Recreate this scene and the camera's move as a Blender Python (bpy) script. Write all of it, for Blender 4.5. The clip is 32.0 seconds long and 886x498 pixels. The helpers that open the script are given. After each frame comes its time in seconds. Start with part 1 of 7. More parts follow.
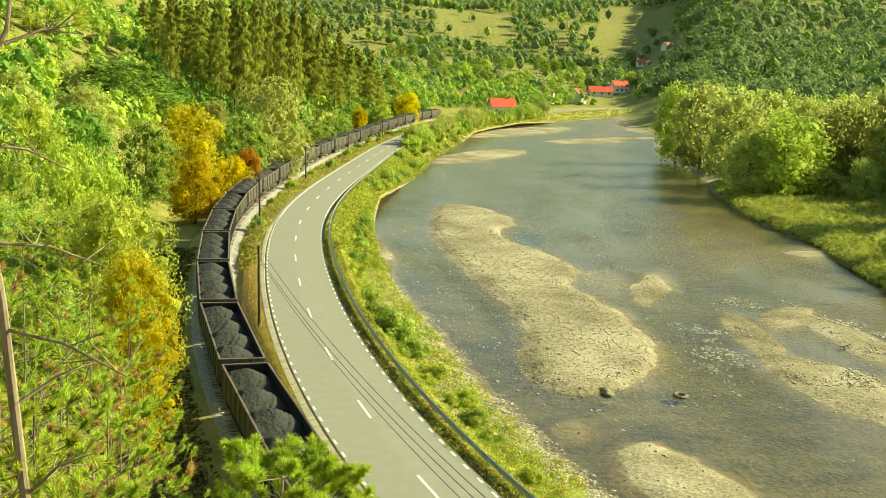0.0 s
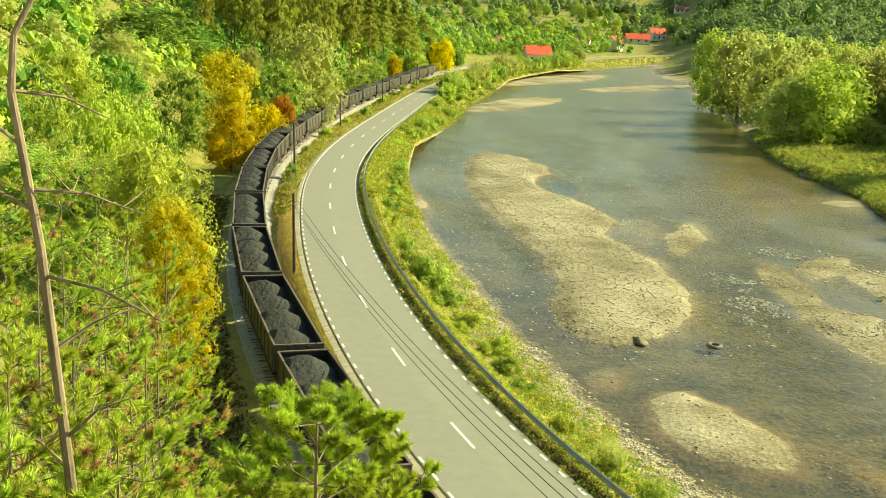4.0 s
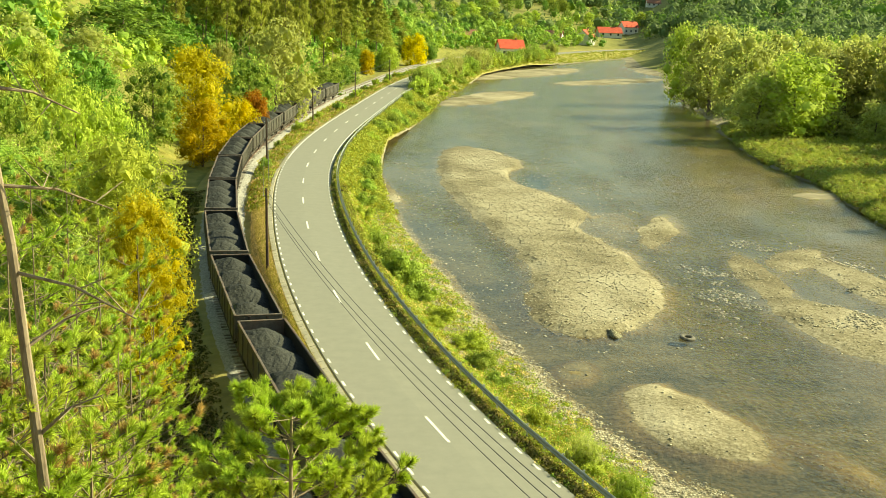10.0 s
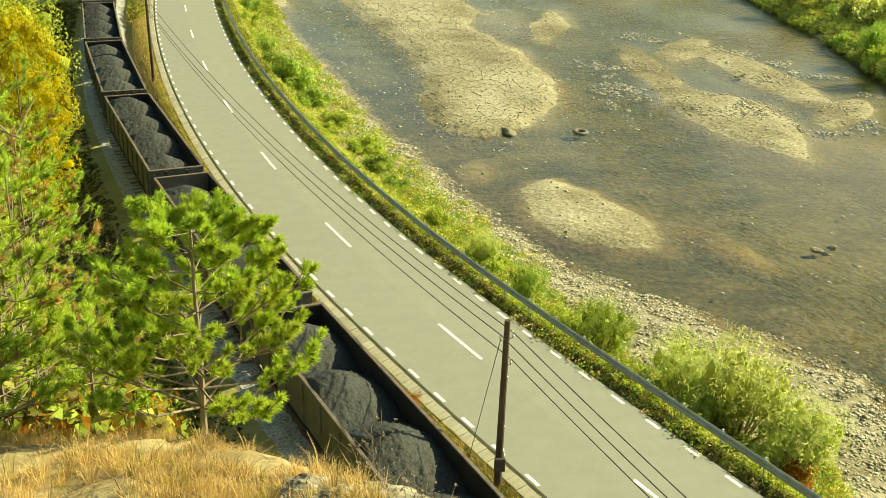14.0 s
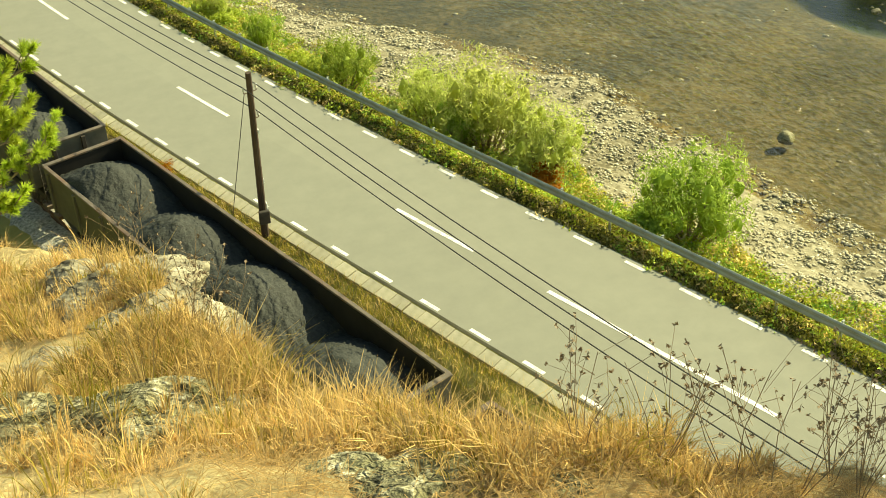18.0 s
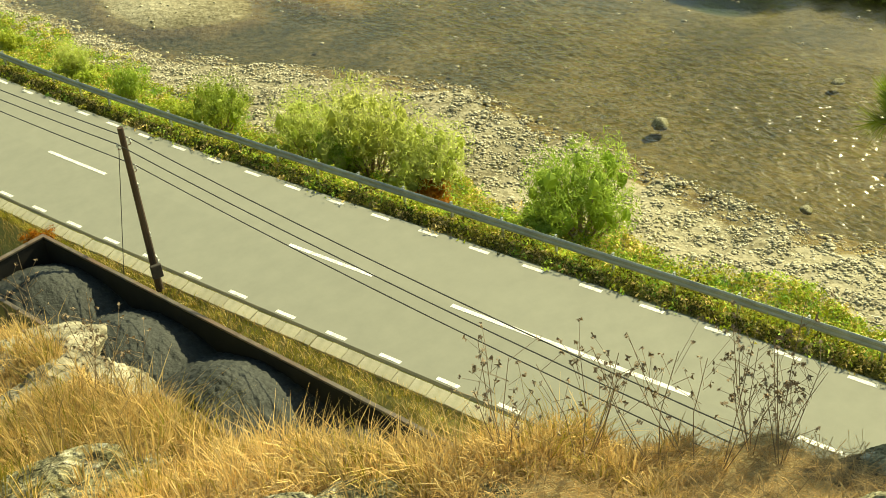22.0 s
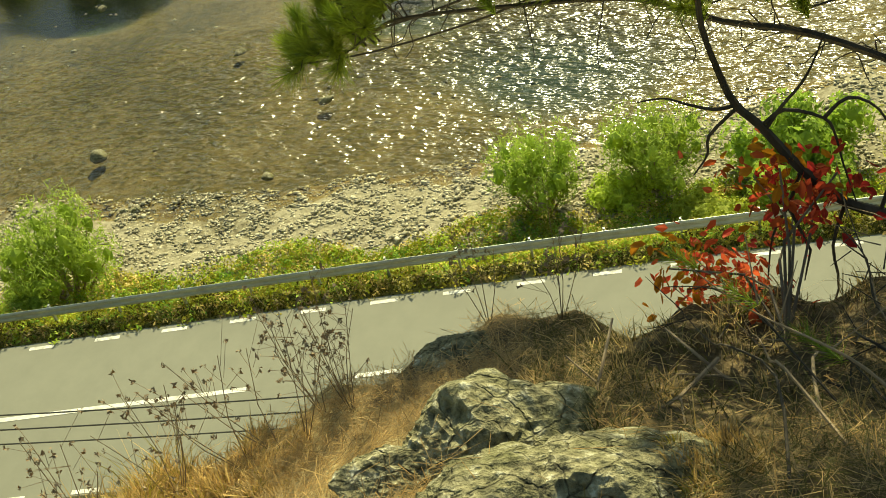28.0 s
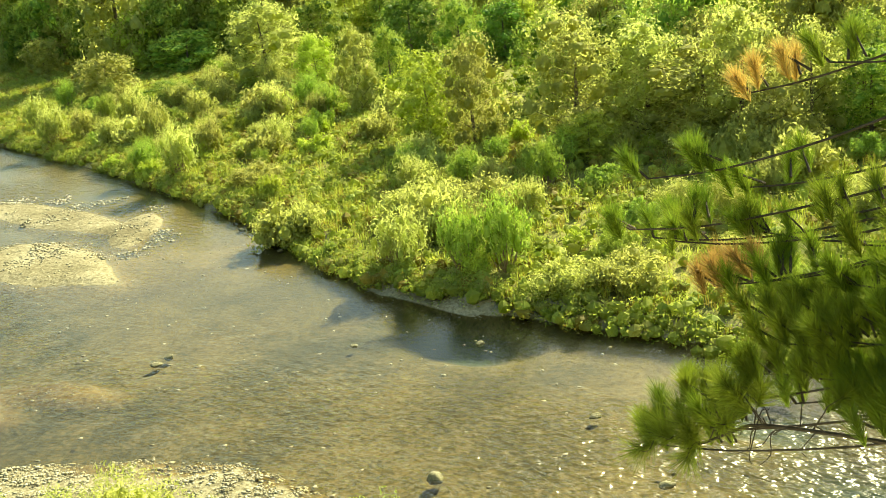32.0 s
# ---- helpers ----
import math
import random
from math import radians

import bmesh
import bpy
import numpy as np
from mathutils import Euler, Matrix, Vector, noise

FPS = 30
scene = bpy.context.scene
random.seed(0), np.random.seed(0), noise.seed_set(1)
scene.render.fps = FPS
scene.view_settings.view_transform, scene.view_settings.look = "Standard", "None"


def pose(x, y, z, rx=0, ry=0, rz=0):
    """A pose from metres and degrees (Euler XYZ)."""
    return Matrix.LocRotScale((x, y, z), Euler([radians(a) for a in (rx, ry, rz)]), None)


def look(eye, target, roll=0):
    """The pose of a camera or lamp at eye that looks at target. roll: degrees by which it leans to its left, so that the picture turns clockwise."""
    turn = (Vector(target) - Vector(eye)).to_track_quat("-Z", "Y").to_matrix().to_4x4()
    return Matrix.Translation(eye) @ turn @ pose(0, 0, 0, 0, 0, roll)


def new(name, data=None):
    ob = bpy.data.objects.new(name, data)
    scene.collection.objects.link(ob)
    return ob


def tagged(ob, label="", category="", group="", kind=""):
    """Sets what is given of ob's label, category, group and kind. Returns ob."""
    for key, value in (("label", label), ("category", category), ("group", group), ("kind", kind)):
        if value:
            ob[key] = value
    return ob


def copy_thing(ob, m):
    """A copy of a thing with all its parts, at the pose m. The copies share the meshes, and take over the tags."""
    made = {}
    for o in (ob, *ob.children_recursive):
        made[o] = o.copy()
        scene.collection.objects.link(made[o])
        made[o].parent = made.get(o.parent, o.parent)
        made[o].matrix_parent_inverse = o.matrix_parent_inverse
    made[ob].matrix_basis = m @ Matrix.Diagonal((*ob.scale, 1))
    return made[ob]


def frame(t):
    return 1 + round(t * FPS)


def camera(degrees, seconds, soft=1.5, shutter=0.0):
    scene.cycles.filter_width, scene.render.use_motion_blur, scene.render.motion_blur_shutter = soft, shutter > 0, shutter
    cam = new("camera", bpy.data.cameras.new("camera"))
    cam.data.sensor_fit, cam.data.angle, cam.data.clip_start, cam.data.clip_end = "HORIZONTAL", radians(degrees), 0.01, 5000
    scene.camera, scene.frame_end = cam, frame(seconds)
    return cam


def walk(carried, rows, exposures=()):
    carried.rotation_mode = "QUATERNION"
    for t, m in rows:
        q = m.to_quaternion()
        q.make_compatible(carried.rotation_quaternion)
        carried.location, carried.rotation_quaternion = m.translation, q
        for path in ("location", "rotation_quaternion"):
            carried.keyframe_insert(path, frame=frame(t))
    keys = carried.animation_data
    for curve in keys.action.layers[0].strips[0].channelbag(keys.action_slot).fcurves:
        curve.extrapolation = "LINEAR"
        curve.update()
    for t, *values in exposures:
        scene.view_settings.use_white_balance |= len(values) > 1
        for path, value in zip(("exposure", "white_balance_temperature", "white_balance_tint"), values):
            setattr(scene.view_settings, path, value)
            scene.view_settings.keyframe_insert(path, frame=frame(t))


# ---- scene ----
from mathutils.bvhtree import BVHTree

cam = camera(41.39, 32.0, 0.9)
EYE = (0.0, 0.0, 20.0)
# seconds and the turn of the camera in degrees
PATH = [
    (0.0, 80.892, -2.226, -1.237),
    (0.5, 80.880, -2.241, -1.251),
    (1.0, 80.896, -2.197, -1.238),
    (1.5, 80.569, -2.331, -0.915),
    (2.0, 80.218, -2.428, -0.335),
    (2.5, 79.829, -2.322, 0.157),
    (3.0, 79.378, -2.298, 0.330),
    (3.5, 78.852, -2.238, 0.385),
    (4.0, 78.315, -2.187, 0.452),
    (4.5, 78.090, -2.134, 0.535),
    (6.5, 77.714, -1.792, 0.226),
    (7.0, 77.612, -1.847, 0.117),
    (7.5, 77.665, -1.862, 0.094),
    (8.0, 77.848, -1.842, 0.083),
    (8.5, 77.909, -1.850, 0.054),
    (9.0, 77.958, -1.945, -0.176),
    (9.5, 78.009, -2.123, -0.568),
    (10.0, 78.080, -2.134, -0.874),
    (10.5, 78.049, -2.170, -0.522),
    (11.0, 78.006, -2.209, -0.205),
    (11.5, 77.889, -2.231, 0.129),
    (12.0, 77.595, -2.287, 0.520),
    (12.5, 77.163, -2.212, 0.616),
    (13.0, 75.912, -1.922, 0.366),
    (13.5, 72.389, -1.582, -2.348),
    (14.0, 68.646, -0.939, -6.499),
    (14.5, 65.607, -0.007, -11.337),
    (15.0, 62.786, 0.564, -14.630),
    (15.5, 60.698, 1.433, -18.596),
    (17.5, 55.696, 1.846, -22.628),
    (18.0, 56.080, 1.482, -21.389),
    (18.5, 57.097, 0.715, -19.245),
    (19.0, 57.297, -0.247, -16.117),
    (19.5, 58.622, -1.099, -12.525),
    (20.0, 60.479, -1.923, -9.958),
    (20.5, 61.823, -2.366, -7.496),
    (21.0, 62.419, -1.942, -6.953),
    (21.5, 61.618, 0.494, -14.139),
    (22.0, 56.650, 5.262, -29.953),
    (22.5, 53.692, 10.950, -53.250),
    (23.0, 51.980, 11.685, -64.818),
    (23.5, 51.497, 11.678, -65.796),
    (24.0, 51.399, 11.755, -65.597),
    (24.5, 51.360, 11.767, -65.603),
    (25.0, 51.383, 11.973, -65.382),
    (25.5, 51.416, 12.174, -65.155),
    (27.5, 51.441, 12.235, -65.065),
    (28.0, 51.441, 12.261, -65.056),
    (28.5, 52.110, 11.729, -63.200),
    (29.0, 53.597, 11.212, -60.638),
    (29.5, 56.261, 10.092, -56.333),
    (30.0, 60.172, 8.421, -49.864),
    (30.5, 64.026, 7.619, -45.899),
    (31.0, 66.802, 7.114, -43.352),
    (31.5, 69.711, 7.295, -42.761),
    (32.0, 73.074, 6.665, -42.946),
]
walk(cam, [(t, pose(*EYE, a, b, c)) for t, a, b, c in PATH], exposures=[(0.0, 1.05, 8300, -13), (21.5, 1.05, 8300, -13), (23.0, 0.66, 8300, -13), (28.5, 0.66, 8300, -13), (30.0, 0.78, 8300, -13), (31.0, 1.16, 8300, -13), (32.0, 1.52, 8300, -13)])

# ---- light ----
SUN_AZ, SUN_EL = 74.0, 31.5
world = bpy.data.worlds.new("world")
scene.world = world
world.use_nodes = True
wn = world.node_tree
sky = wn.nodes.new("ShaderNodeTexSky")
sky.sky_type, sky.sun_disc = "NISHITA", False
sky.sun_elevation, sky.sun_rotation = radians(SUN_EL), radians(SUN_AZ)
sky.air_density, sky.dust_density, sky.ozone_density = 1.3, 1.2, 2.0
wn.links.new(sky.outputs[0], wn.nodes["Background"].inputs[0])
wn.nodes["Background"].inputs[1].default_value = 0.090
sun = new("sun", bpy.data.lights.new("sun", "SUN"))
sun.data.energy, sun.data.angle, sun.data.color = 5.4, radians(0.55), (1.0, 0.91, 0.70)
to_sun = Vector((math.sin(radians(SUN_AZ)) * math.cos(radians(SUN_EL)), math.cos(radians(SUN_AZ)) * math.cos(radians(SUN_EL)), math.sin(radians(SUN_EL))))
sun.matrix_world = look(to_sun * 100, (0, 0, 0))

# ---- materials ----
def ramp_mat(name, stops, scale, rough=0.8, bump=0.0, bump_scale=None, detail=6.0, metal=0.0, second=None, random_amount=0.0, hue_shift=0.0, coord="Object", spec=0.3, translucent=0.0, island=0.0, stretch=(1, 1, 1)):
    """A procedural surface: a colour ramp over noise, a second scale of stains, relief, and variation from piece to piece."""
    m = bpy.data.materials.new(name)
    m.use_nodes = True
    nt = m.node_tree
    n, l = nt.nodes, nt.links
    b = n["Principled BSDF"]
    b.inputs["Roughness"].default_value, b.inputs["Metallic"].default_value = rough, metal
    b.inputs["Specular IOR Level"].default_value = spec
    tc = n.new("ShaderNodeTexCoord")
    mp = n.new("ShaderNodeMapping")
    mp.inputs["Scale"].default_value = stretch
    l.new(tc.outputs[coord], mp.inputs[0])
    ns = n.new("ShaderNodeTexNoise")
    ns.inputs["Scale"].default_value, ns.inputs["Detail"].default_value, ns.inputs["Roughness"].default_value = scale, detail, 0.65
    l.new(mp.outputs[0], ns.inputs["Vector"])
    cr = n.new("ShaderNodeValToRGB")
    while len(cr.color_ramp.elements) < len(stops):
        cr.color_ramp.elements.new(0.5)
    for e, (p, c) in zip(cr.color_ramp.elements, stops):
        e.position, e.color = p, (*c, 1)
    l.new(ns.outputs["Fac"], cr.inputs[0])
    colour = cr.outputs[0]
    if second:
        s2, amount, c2 = second
        n2 = n.new("ShaderNodeTexNoise")
        n2.inputs["Scale"].default_value, n2.inputs["Detail"].default_value = s2, 4.0
        l.new(mp.outputs[0], n2.inputs["Vector"])
        mr = n.new("ShaderNodeMapRange")
        mr.inputs[1].default_value, mr.inputs[2].default_value, mr.inputs[4].default_value = 0.45, 0.68, amount
        l.new(n2.outputs["Fac"], mr.inputs[0])
        mx = n.new("ShaderNodeMix")
        mx.data_type = "RGBA"
        l.new(mr.outputs[0], mx.inputs[0])
        l.new(colour, mx.inputs[6])
        mx.inputs[7].default_value = (*c2, 1)
        colour = mx.outputs[2]
    if random_amount or hue_shift or island:
        hs = n.new("ShaderNodeHueSaturation")
        src = n.new("ShaderNodeObjectInfo").outputs["Random"]
        v = n.new("ShaderNodeMapRange")
        v.inputs[3].default_value, v.inputs[4].default_value = 1 - random_amount, 1 + random_amount
        l.new(src, v.inputs[0])
        val = v.outputs[0]
        if island:
            gi = n.new("ShaderNodeNewGeometry")
            v2 = n.new("ShaderNodeMapRange")
            v2.inputs[3].default_value, v2.inputs[4].default_value = 1 - island, 1 + island
            l.new(gi.outputs["Random Per Island"], v2.inputs[0])
            ml = n.new("ShaderNodeMath")
            ml.operation = "MULTIPLY"
            l.new(val, ml.inputs[0])
            l.new(v2.outputs[0], ml.inputs[1])
            val = ml.outputs[0]
        l.new(val, hs.inputs["Value"])
        if hue_shift:
            h = n.new("ShaderNodeMapRange")
            h.inputs[3].default_value, h.inputs[4].default_value = 0.5 - hue_shift, 0.5 + hue_shift
            l.new(src, h.inputs[0])
            l.new(h.outputs[0], hs.inputs["Hue"])
        l.new(colour, hs.inputs["Color"])
        colour = hs.outputs[0]
    l.new(colour, b.inputs["Base Color"])
    if bump:
        nb = n.new("ShaderNodeTexNoise")
        nb.inputs["Scale"].default_value, nb.inputs["Detail"].default_value = bump_scale or scale * 2, 6.0
        l.new(mp.outputs[0], nb.inputs["Vector"])
        bp = n.new("ShaderNodeBump")
        bp.inputs["Strength"].default_value, bp.inputs["Distance"].default_value = 1.0, bump
        l.new(nb.outputs["Fac"], bp.inputs["Height"])
        l.new(bp.outputs[0], b.inputs["Normal"])
    if translucent:
        tr = n.new("ShaderNodeBsdfTranslucent")
        l.new(colour, tr.inputs[0])
        ms = n.new("ShaderNodeMixShader")
        ms.inputs[0].default_value = translucent
        l.new(b.outputs[0], ms.inputs[1])
        l.new(tr.outputs[0], ms.inputs[2])
        l.new(ms.outputs[0], n["Material Output"].inputs[0])
    return m


def leaf_mat(name, dark, light, tr=0.58, rnd=0.18, hue=0.012, island=0.3, scale=0.9, deep=0.92):
    dark, light = [tuple(q * k * deep for q, k in zip(c, (1.12, 1.0, 1.0))) for c in (dark, light)]
    return ramp_mat(name, [(0.3, dark), (0.7, light)], scale, rough=0.65, random_amount=rnd, hue_shift=hue, translucent=tr, island=island, spec=0.12)


M_ASPHALT = ramp_mat("asphalt", [(0.3, (0.205, 0.203, 0.165)), (0.7, (0.235, 0.232, 0.188))], 1.2, 0.9, 0.002, 60, second=(0.12, 0.25, (0.21, 0.206, 0.165)))
M_PAINT = ramp_mat("road_paint", [(0.35, (0.50, 0.48, 0.43)), (0.6, (0.82, 0.80, 0.74))], 6.0, 0.7, 0.002, 50)
M_CONCRETE = ramp_mat("drain_concrete", [(0.3, (0.36, 0.33, 0.22)), (0.7, (0.55, 0.50, 0.37))], 2.5, 0.9, 0.01, 30, random_amount=0.12, second=(0.7, 0.35, (0.32, 0.29, 0.15)))
M_BALLAST = ramp_mat("ballast", [(0.3, (0.13, 0.125, 0.11)), (0.5, (0.33, 0.32, 0.285)), (0.75, (0.58, 0.56, 0.51))], 9.0, 0.9, 0.05, 11, detail=3)
M_RAIL = ramp_mat("rail_steel", [(0.3, (0.10, 0.055, 0.035)), (0.7, (0.17, 0.10, 0.065))], 3.0, 0.55, 0.002, metal=0.4)
M_SLEEPER = ramp_mat("sleeper", [(0.3, (0.10, 0.085, 0.07)), (0.7, (0.24, 0.20, 0.16))], 4.0, 0.9, 0.01, random_amount=0.25)
M_WAGON = ramp_mat("wagon_steel", [(0.3, (0.060, 0.058, 0.050)), (0.7, (0.115, 0.110, 0.092))], 1.5, 0.6, 0.003, 8, random_amount=0.18, second=(0.5, 0.3, (0.09, 0.06, 0.042)))
# inside of the wagons: coal dust, and the walls' shade put into colour
M_WAGON_IN = ramp_mat("wagon_inside", [(0.3, (0.012, 0.011, 0.010)), (0.7, (0.024, 0.021, 0.018))], 1.5, 0.8, 0.003, 8)
M_RIM = ramp_mat("worn_rim", [(0.3, (0.075, 0.06, 0.048)), (0.7, (0.17, 0.14, 0.11))], 3.0, 0.6, 0.002, 20, second=(0.8, 0.6, (0.16, 0.085, 0.05)))
M_BOGIE = ramp_mat("bogie_steel", [(0.3, (0.03, 0.027, 0.024)), (0.7, (0.07, 0.055, 0.045))], 4.0, 0.7, 0.003)
M_COAL = ramp_mat("coal", [(0.3, (0.018, 0.019, 0.017)), (0.7, (0.050, 0.053, 0.046))], 9.0, 0.75, 0.035, 11, detail=9, random_amount=0.15, spec=0.25)
M_GALV = ramp_mat("galvanised_steel", [(0.3, (0.27, 0.30, 0.27)), (0.7, (0.42, 0.45, 0.41))], 2.0, 0.5, 0.001, metal=0.5, second=(1.2, 0.3, (0.30, 0.27, 0.20)))
M_POLE = ramp_mat("tarred_pole", [(0.3, (0.035, 0.024, 0.017)), (0.7, (0.10, 0.065, 0.045))], 3.0, 0.8, 0.004, 20, random_amount=0.15, stretch=(1, 1, 0.2))
M_WIRE = ramp_mat("wire", [(0.3, (0.03, 0.03, 0.03)), (0.7, (0.05, 0.05, 0.05))], 3.0, 0.5)
M_CERAMIC = ramp_mat("white_ceramic", [(0.3, (0.6, 0.6, 0.57)), (0.7, (0.75, 0.75, 0.72))], 5.0, 0.3)
M_PEBBLE = ramp_mat("river_pebble", [(0.25, (0.27, 0.235, 0.16)), (0.5, (0.46, 0.415, 0.29)), (0.75, (0.66, 0.60, 0.45))], 5.0, 0.85, 0.02, 18, random_amount=0.25, island=0.35)
M_ROCK = ramp_mat("lichen_rock", [(0.36, (0.05, 0.046, 0.028)), (0.45, (0.17, 0.155, 0.09)), (0.56, (0.29, 0.265, 0.165)), (0.64, (0.55, 0.52, 0.40))], 17.0, 0.95, 0.04, 34, detail=13, second=(5.0, 0.5, (0.13, 0.13, 0.05)))
M_PALE_ROCK = ramp_mat("pale_limestone", [(0.30, (0.05, 0.042, 0.028)), (0.46, (0.20, 0.178, 0.125)), (0.62, (0.42, 0.38, 0.28))], 6.0, 0.95, 0.03, 18, detail=12, second=(2.5, 0.5, (0.15, 0.115, 0.05)))
for rock in (M_ROCK, M_PALE_ROCK):
    n, l = rock.node_tree.nodes, rock.node_tree.links
    b = n["Principled BSDF"]
    tc = n.new("ShaderNodeTexCoord")
    wob = n.new("ShaderNodeTexNoise")
    wob.inputs["Scale"].default_value, wob.inputs["Detail"].default_value = 6.0, 4.0
    l.new(tc.outputs["Object"], wob.inputs["Vector"])
    add = n.new("ShaderNodeMix")
    add.data_type = "VECTOR"
    add.inputs[0].default_value = 0.14
    l.new(tc.outputs["Object"], add.inputs[4])
    l.new(wob.outputs["Color"], add.inputs[5])
    vo = n.new("ShaderNodeTexVoronoi")
    vo.feature = "DISTANCE_TO_EDGE"
    vo.inputs["Scale"].default_value = 8.0
    l.new(add.outputs[1], vo.inputs["Vector"])
    mr = n.new("ShaderNodeMapRange")
    mr.inputs[1].default_value, mr.inputs[2].default_value, mr.inputs[3].default_value = 0.0, 0.035, 0.62
    l.new(vo.outputs["Distance"], mr.inputs[0])
    mul = n.new("ShaderNodeMix")
    mul.data_type, mul.blend_type = "RGBA", "MULTIPLY"
    mul.inputs[0].default_value = 1.0
    l.new(b.inputs["Base Color"].links[0].from_socket, mul.inputs[6])
    l.new(mr.outputs[0], mul.inputs[7])
    l.new(mul.outputs[2], b.inputs["Base Color"])
    bp = n.new("ShaderNodeBump")
    bp.inputs["Distance"].default_value = 0.014
    l.new(mr.outputs[0], bp.inputs["Height"])
    l.new(b.inputs["Normal"].links[0].from_socket, bp.inputs["Normal"])
    l.new(bp.outputs[0], b.inputs["Normal"])
M_LIMESTONE = ramp_mat("cliff_limestone", [(0.3, (0.36, 0.33, 0.26)), (0.7, (0.66, 0.62, 0.52))], 0.8, 0.9, 0.12, 2.0, detail=9)
M_BARK = ramp_mat("bark", [(0.3, (0.07, 0.052, 0.038)), (0.7, (0.22, 0.17, 0.125))], 7.0, 0.9, 0.012, 24, random_amount=0.2, stretch=(1, 1, 0.3))
M_PINEBARK = ramp_mat("pine_bark", [(0.3, (0.11, 0.08, 0.055)), (0.7, (0.34, 0.27, 0.19))], 9.0, 0.9, 0.01, 30, stretch=(1, 1, 0.3))
M_DEADWOOD = ramp_mat("dead_wood", [(0.3, (0.022, 0.018, 0.014)), (0.7, (0.085, 0.068, 0.05))], 12.0, 0.9, 0.006, 40, stretch=(1, 1, 0.3))
M_TWIG = ramp_mat("dry_twig", [(0.3, (0.16, 0.11, 0.07)), (0.7, (0.34, 0.26, 0.17))], 9.0, 0.9)
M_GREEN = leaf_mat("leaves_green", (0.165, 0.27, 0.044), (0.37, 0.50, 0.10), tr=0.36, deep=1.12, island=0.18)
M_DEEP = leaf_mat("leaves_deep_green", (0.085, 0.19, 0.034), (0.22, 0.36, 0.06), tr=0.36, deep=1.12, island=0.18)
M_LIME = leaf_mat("leaves_lime", (0.24, 0.35, 0.05), (0.47, 0.57, 0.105), tr=0.38, deep=1.1, island=0.14)
M_BANK = leaf_mat("floodplain_leaves", (0.23, 0.35, 0.055), (0.45, 0.57, 0.13), tr=0.64, island=0.10, rnd=0.1)
# weed colour with shade put in, for strips that lie in shadow
M_SHADE_WEED = leaf_mat("shade_weed_leaves", (0.04, 0.052, 0.010), (0.13, 0.13, 0.028), tr=0.15)
M_LITTER = leaf_mat("brown_litter", (0.25, 0.205, 0.085), (0.50, 0.43, 0.21), tr=0.25, deep=0.9)
M_YELLOW = leaf_mat("leaves_yellow", (0.44, 0.40, 0.018), (0.72, 0.65, 0.04))
M_GOLD = leaf_mat("leaves_gold_green", (0.34, 0.34, 0.022), (0.60, 0.54, 0.05))
M_ORANGE = leaf_mat("leaves_orange", (0.30, 0.14, 0.015), (0.50, 0.26, 0.03))
M_WILLOW = leaf_mat("leaves_willow", (0.30, 0.38, 0.085), (0.56, 0.63, 0.22), tr=0.62, island=0.12)
M_CONIFER = leaf_mat("needles_far", (0.20, 0.27, 0.045), (0.46, 0.53, 0.11), tr=0.6)
# far leaves carry the blue of distance haze in their colour
M_FARWOOD = leaf_mat("leaves_far_woods", (0.11, 0.20, 0.07), (0.24, 0.34, 0.12), tr=0.4, island=0.2)
M_NEEDLE = leaf_mat("needles", (0.25, 0.38, 0.045), (0.56, 0.74, 0.12), tr=0.29, rnd=0.08, island=0.25, scale=3.5)
M_NEEDLE_DARK = leaf_mat("needles_dark", (0.105, 0.185, 0.022), (0.27, 0.385, 0.052), tr=0.30, rnd=0.08, island=0.35, scale=3.5)
M_NEEDLE_DRY = leaf_mat("needles_dry", (0.33, 0.24, 0.08), (0.60, 0.46, 0.17), tr=0.3)
M_RED = leaf_mat("leaves_red", (0.17, 0.022, 0.016), (0.44, 0.075, 0.04), tr=0.55)
M_STRAW = leaf_mat("dry_grass", (0.43, 0.33, 0.11), (0.82, 0.68, 0.31), tr=0.35, deep=0.95)
M_GRASS = leaf_mat("verge_grass", (0.2, 0.21, 0.03), (0.42, 0.38, 0.08), tr=0.35)
M_HERB = leaf_mat("bank_herbs", (0.21, 0.28, 0.025), (0.42, 0.48, 0.06), tr=0.4)
M_HUMUS = ramp_mat("needle_humus", [(0.30, (0.035, 0.025, 0.014)), (0.5, (0.10, 0.07, 0.035)), (0.72, (0.24, 0.17, 0.08))], 9.0, 0.95, 0.03, 22, detail=10)
M_SOIL = ramp_mat("cliff_soil", [(0.28, (0.13, 0.10, 0.052)), (0.5, (0.34, 0.265, 0.13)), (0.72, (0.56, 0.46, 0.25))], 3.0, 0.95, 0.03, 14, detail=9)
M_WALL = ramp_mat("house_plaster", [(0.3, (0.62, 0.60, 0.54)), (0.7, (0.78, 0.76, 0.70))], 0.6, 0.9, random_amount=0.1)
M_ROOF = ramp_mat("roof_red", [(0.3, (0.42, 0.06, 0.035)), (0.7, (0.62, 0.10, 0.05))], 0.8, 0.7, 0.03, 6, random_amount=0.2)
M_ROOF_OLD = ramp_mat("roof_old", [(0.3, (0.22, 0.10, 0.07)), (0.7, (0.36, 0.17, 0.11))], 0.8, 0.8, 0.03, 6, random_amount=0.2)
M_GLASS = ramp_mat("window_glass", [(0.3, (0.03, 0.035, 0.04)), (0.7, (0.06, 0.065, 0.07))], 0.8, 0.1)
M_RUBBER = ramp_mat("tyre_rubber", [(0.3, (0.05, 0.05, 0.045)), (0.7, (0.22, 0.20, 0.15))], 4.0, 0.8, 0.01)


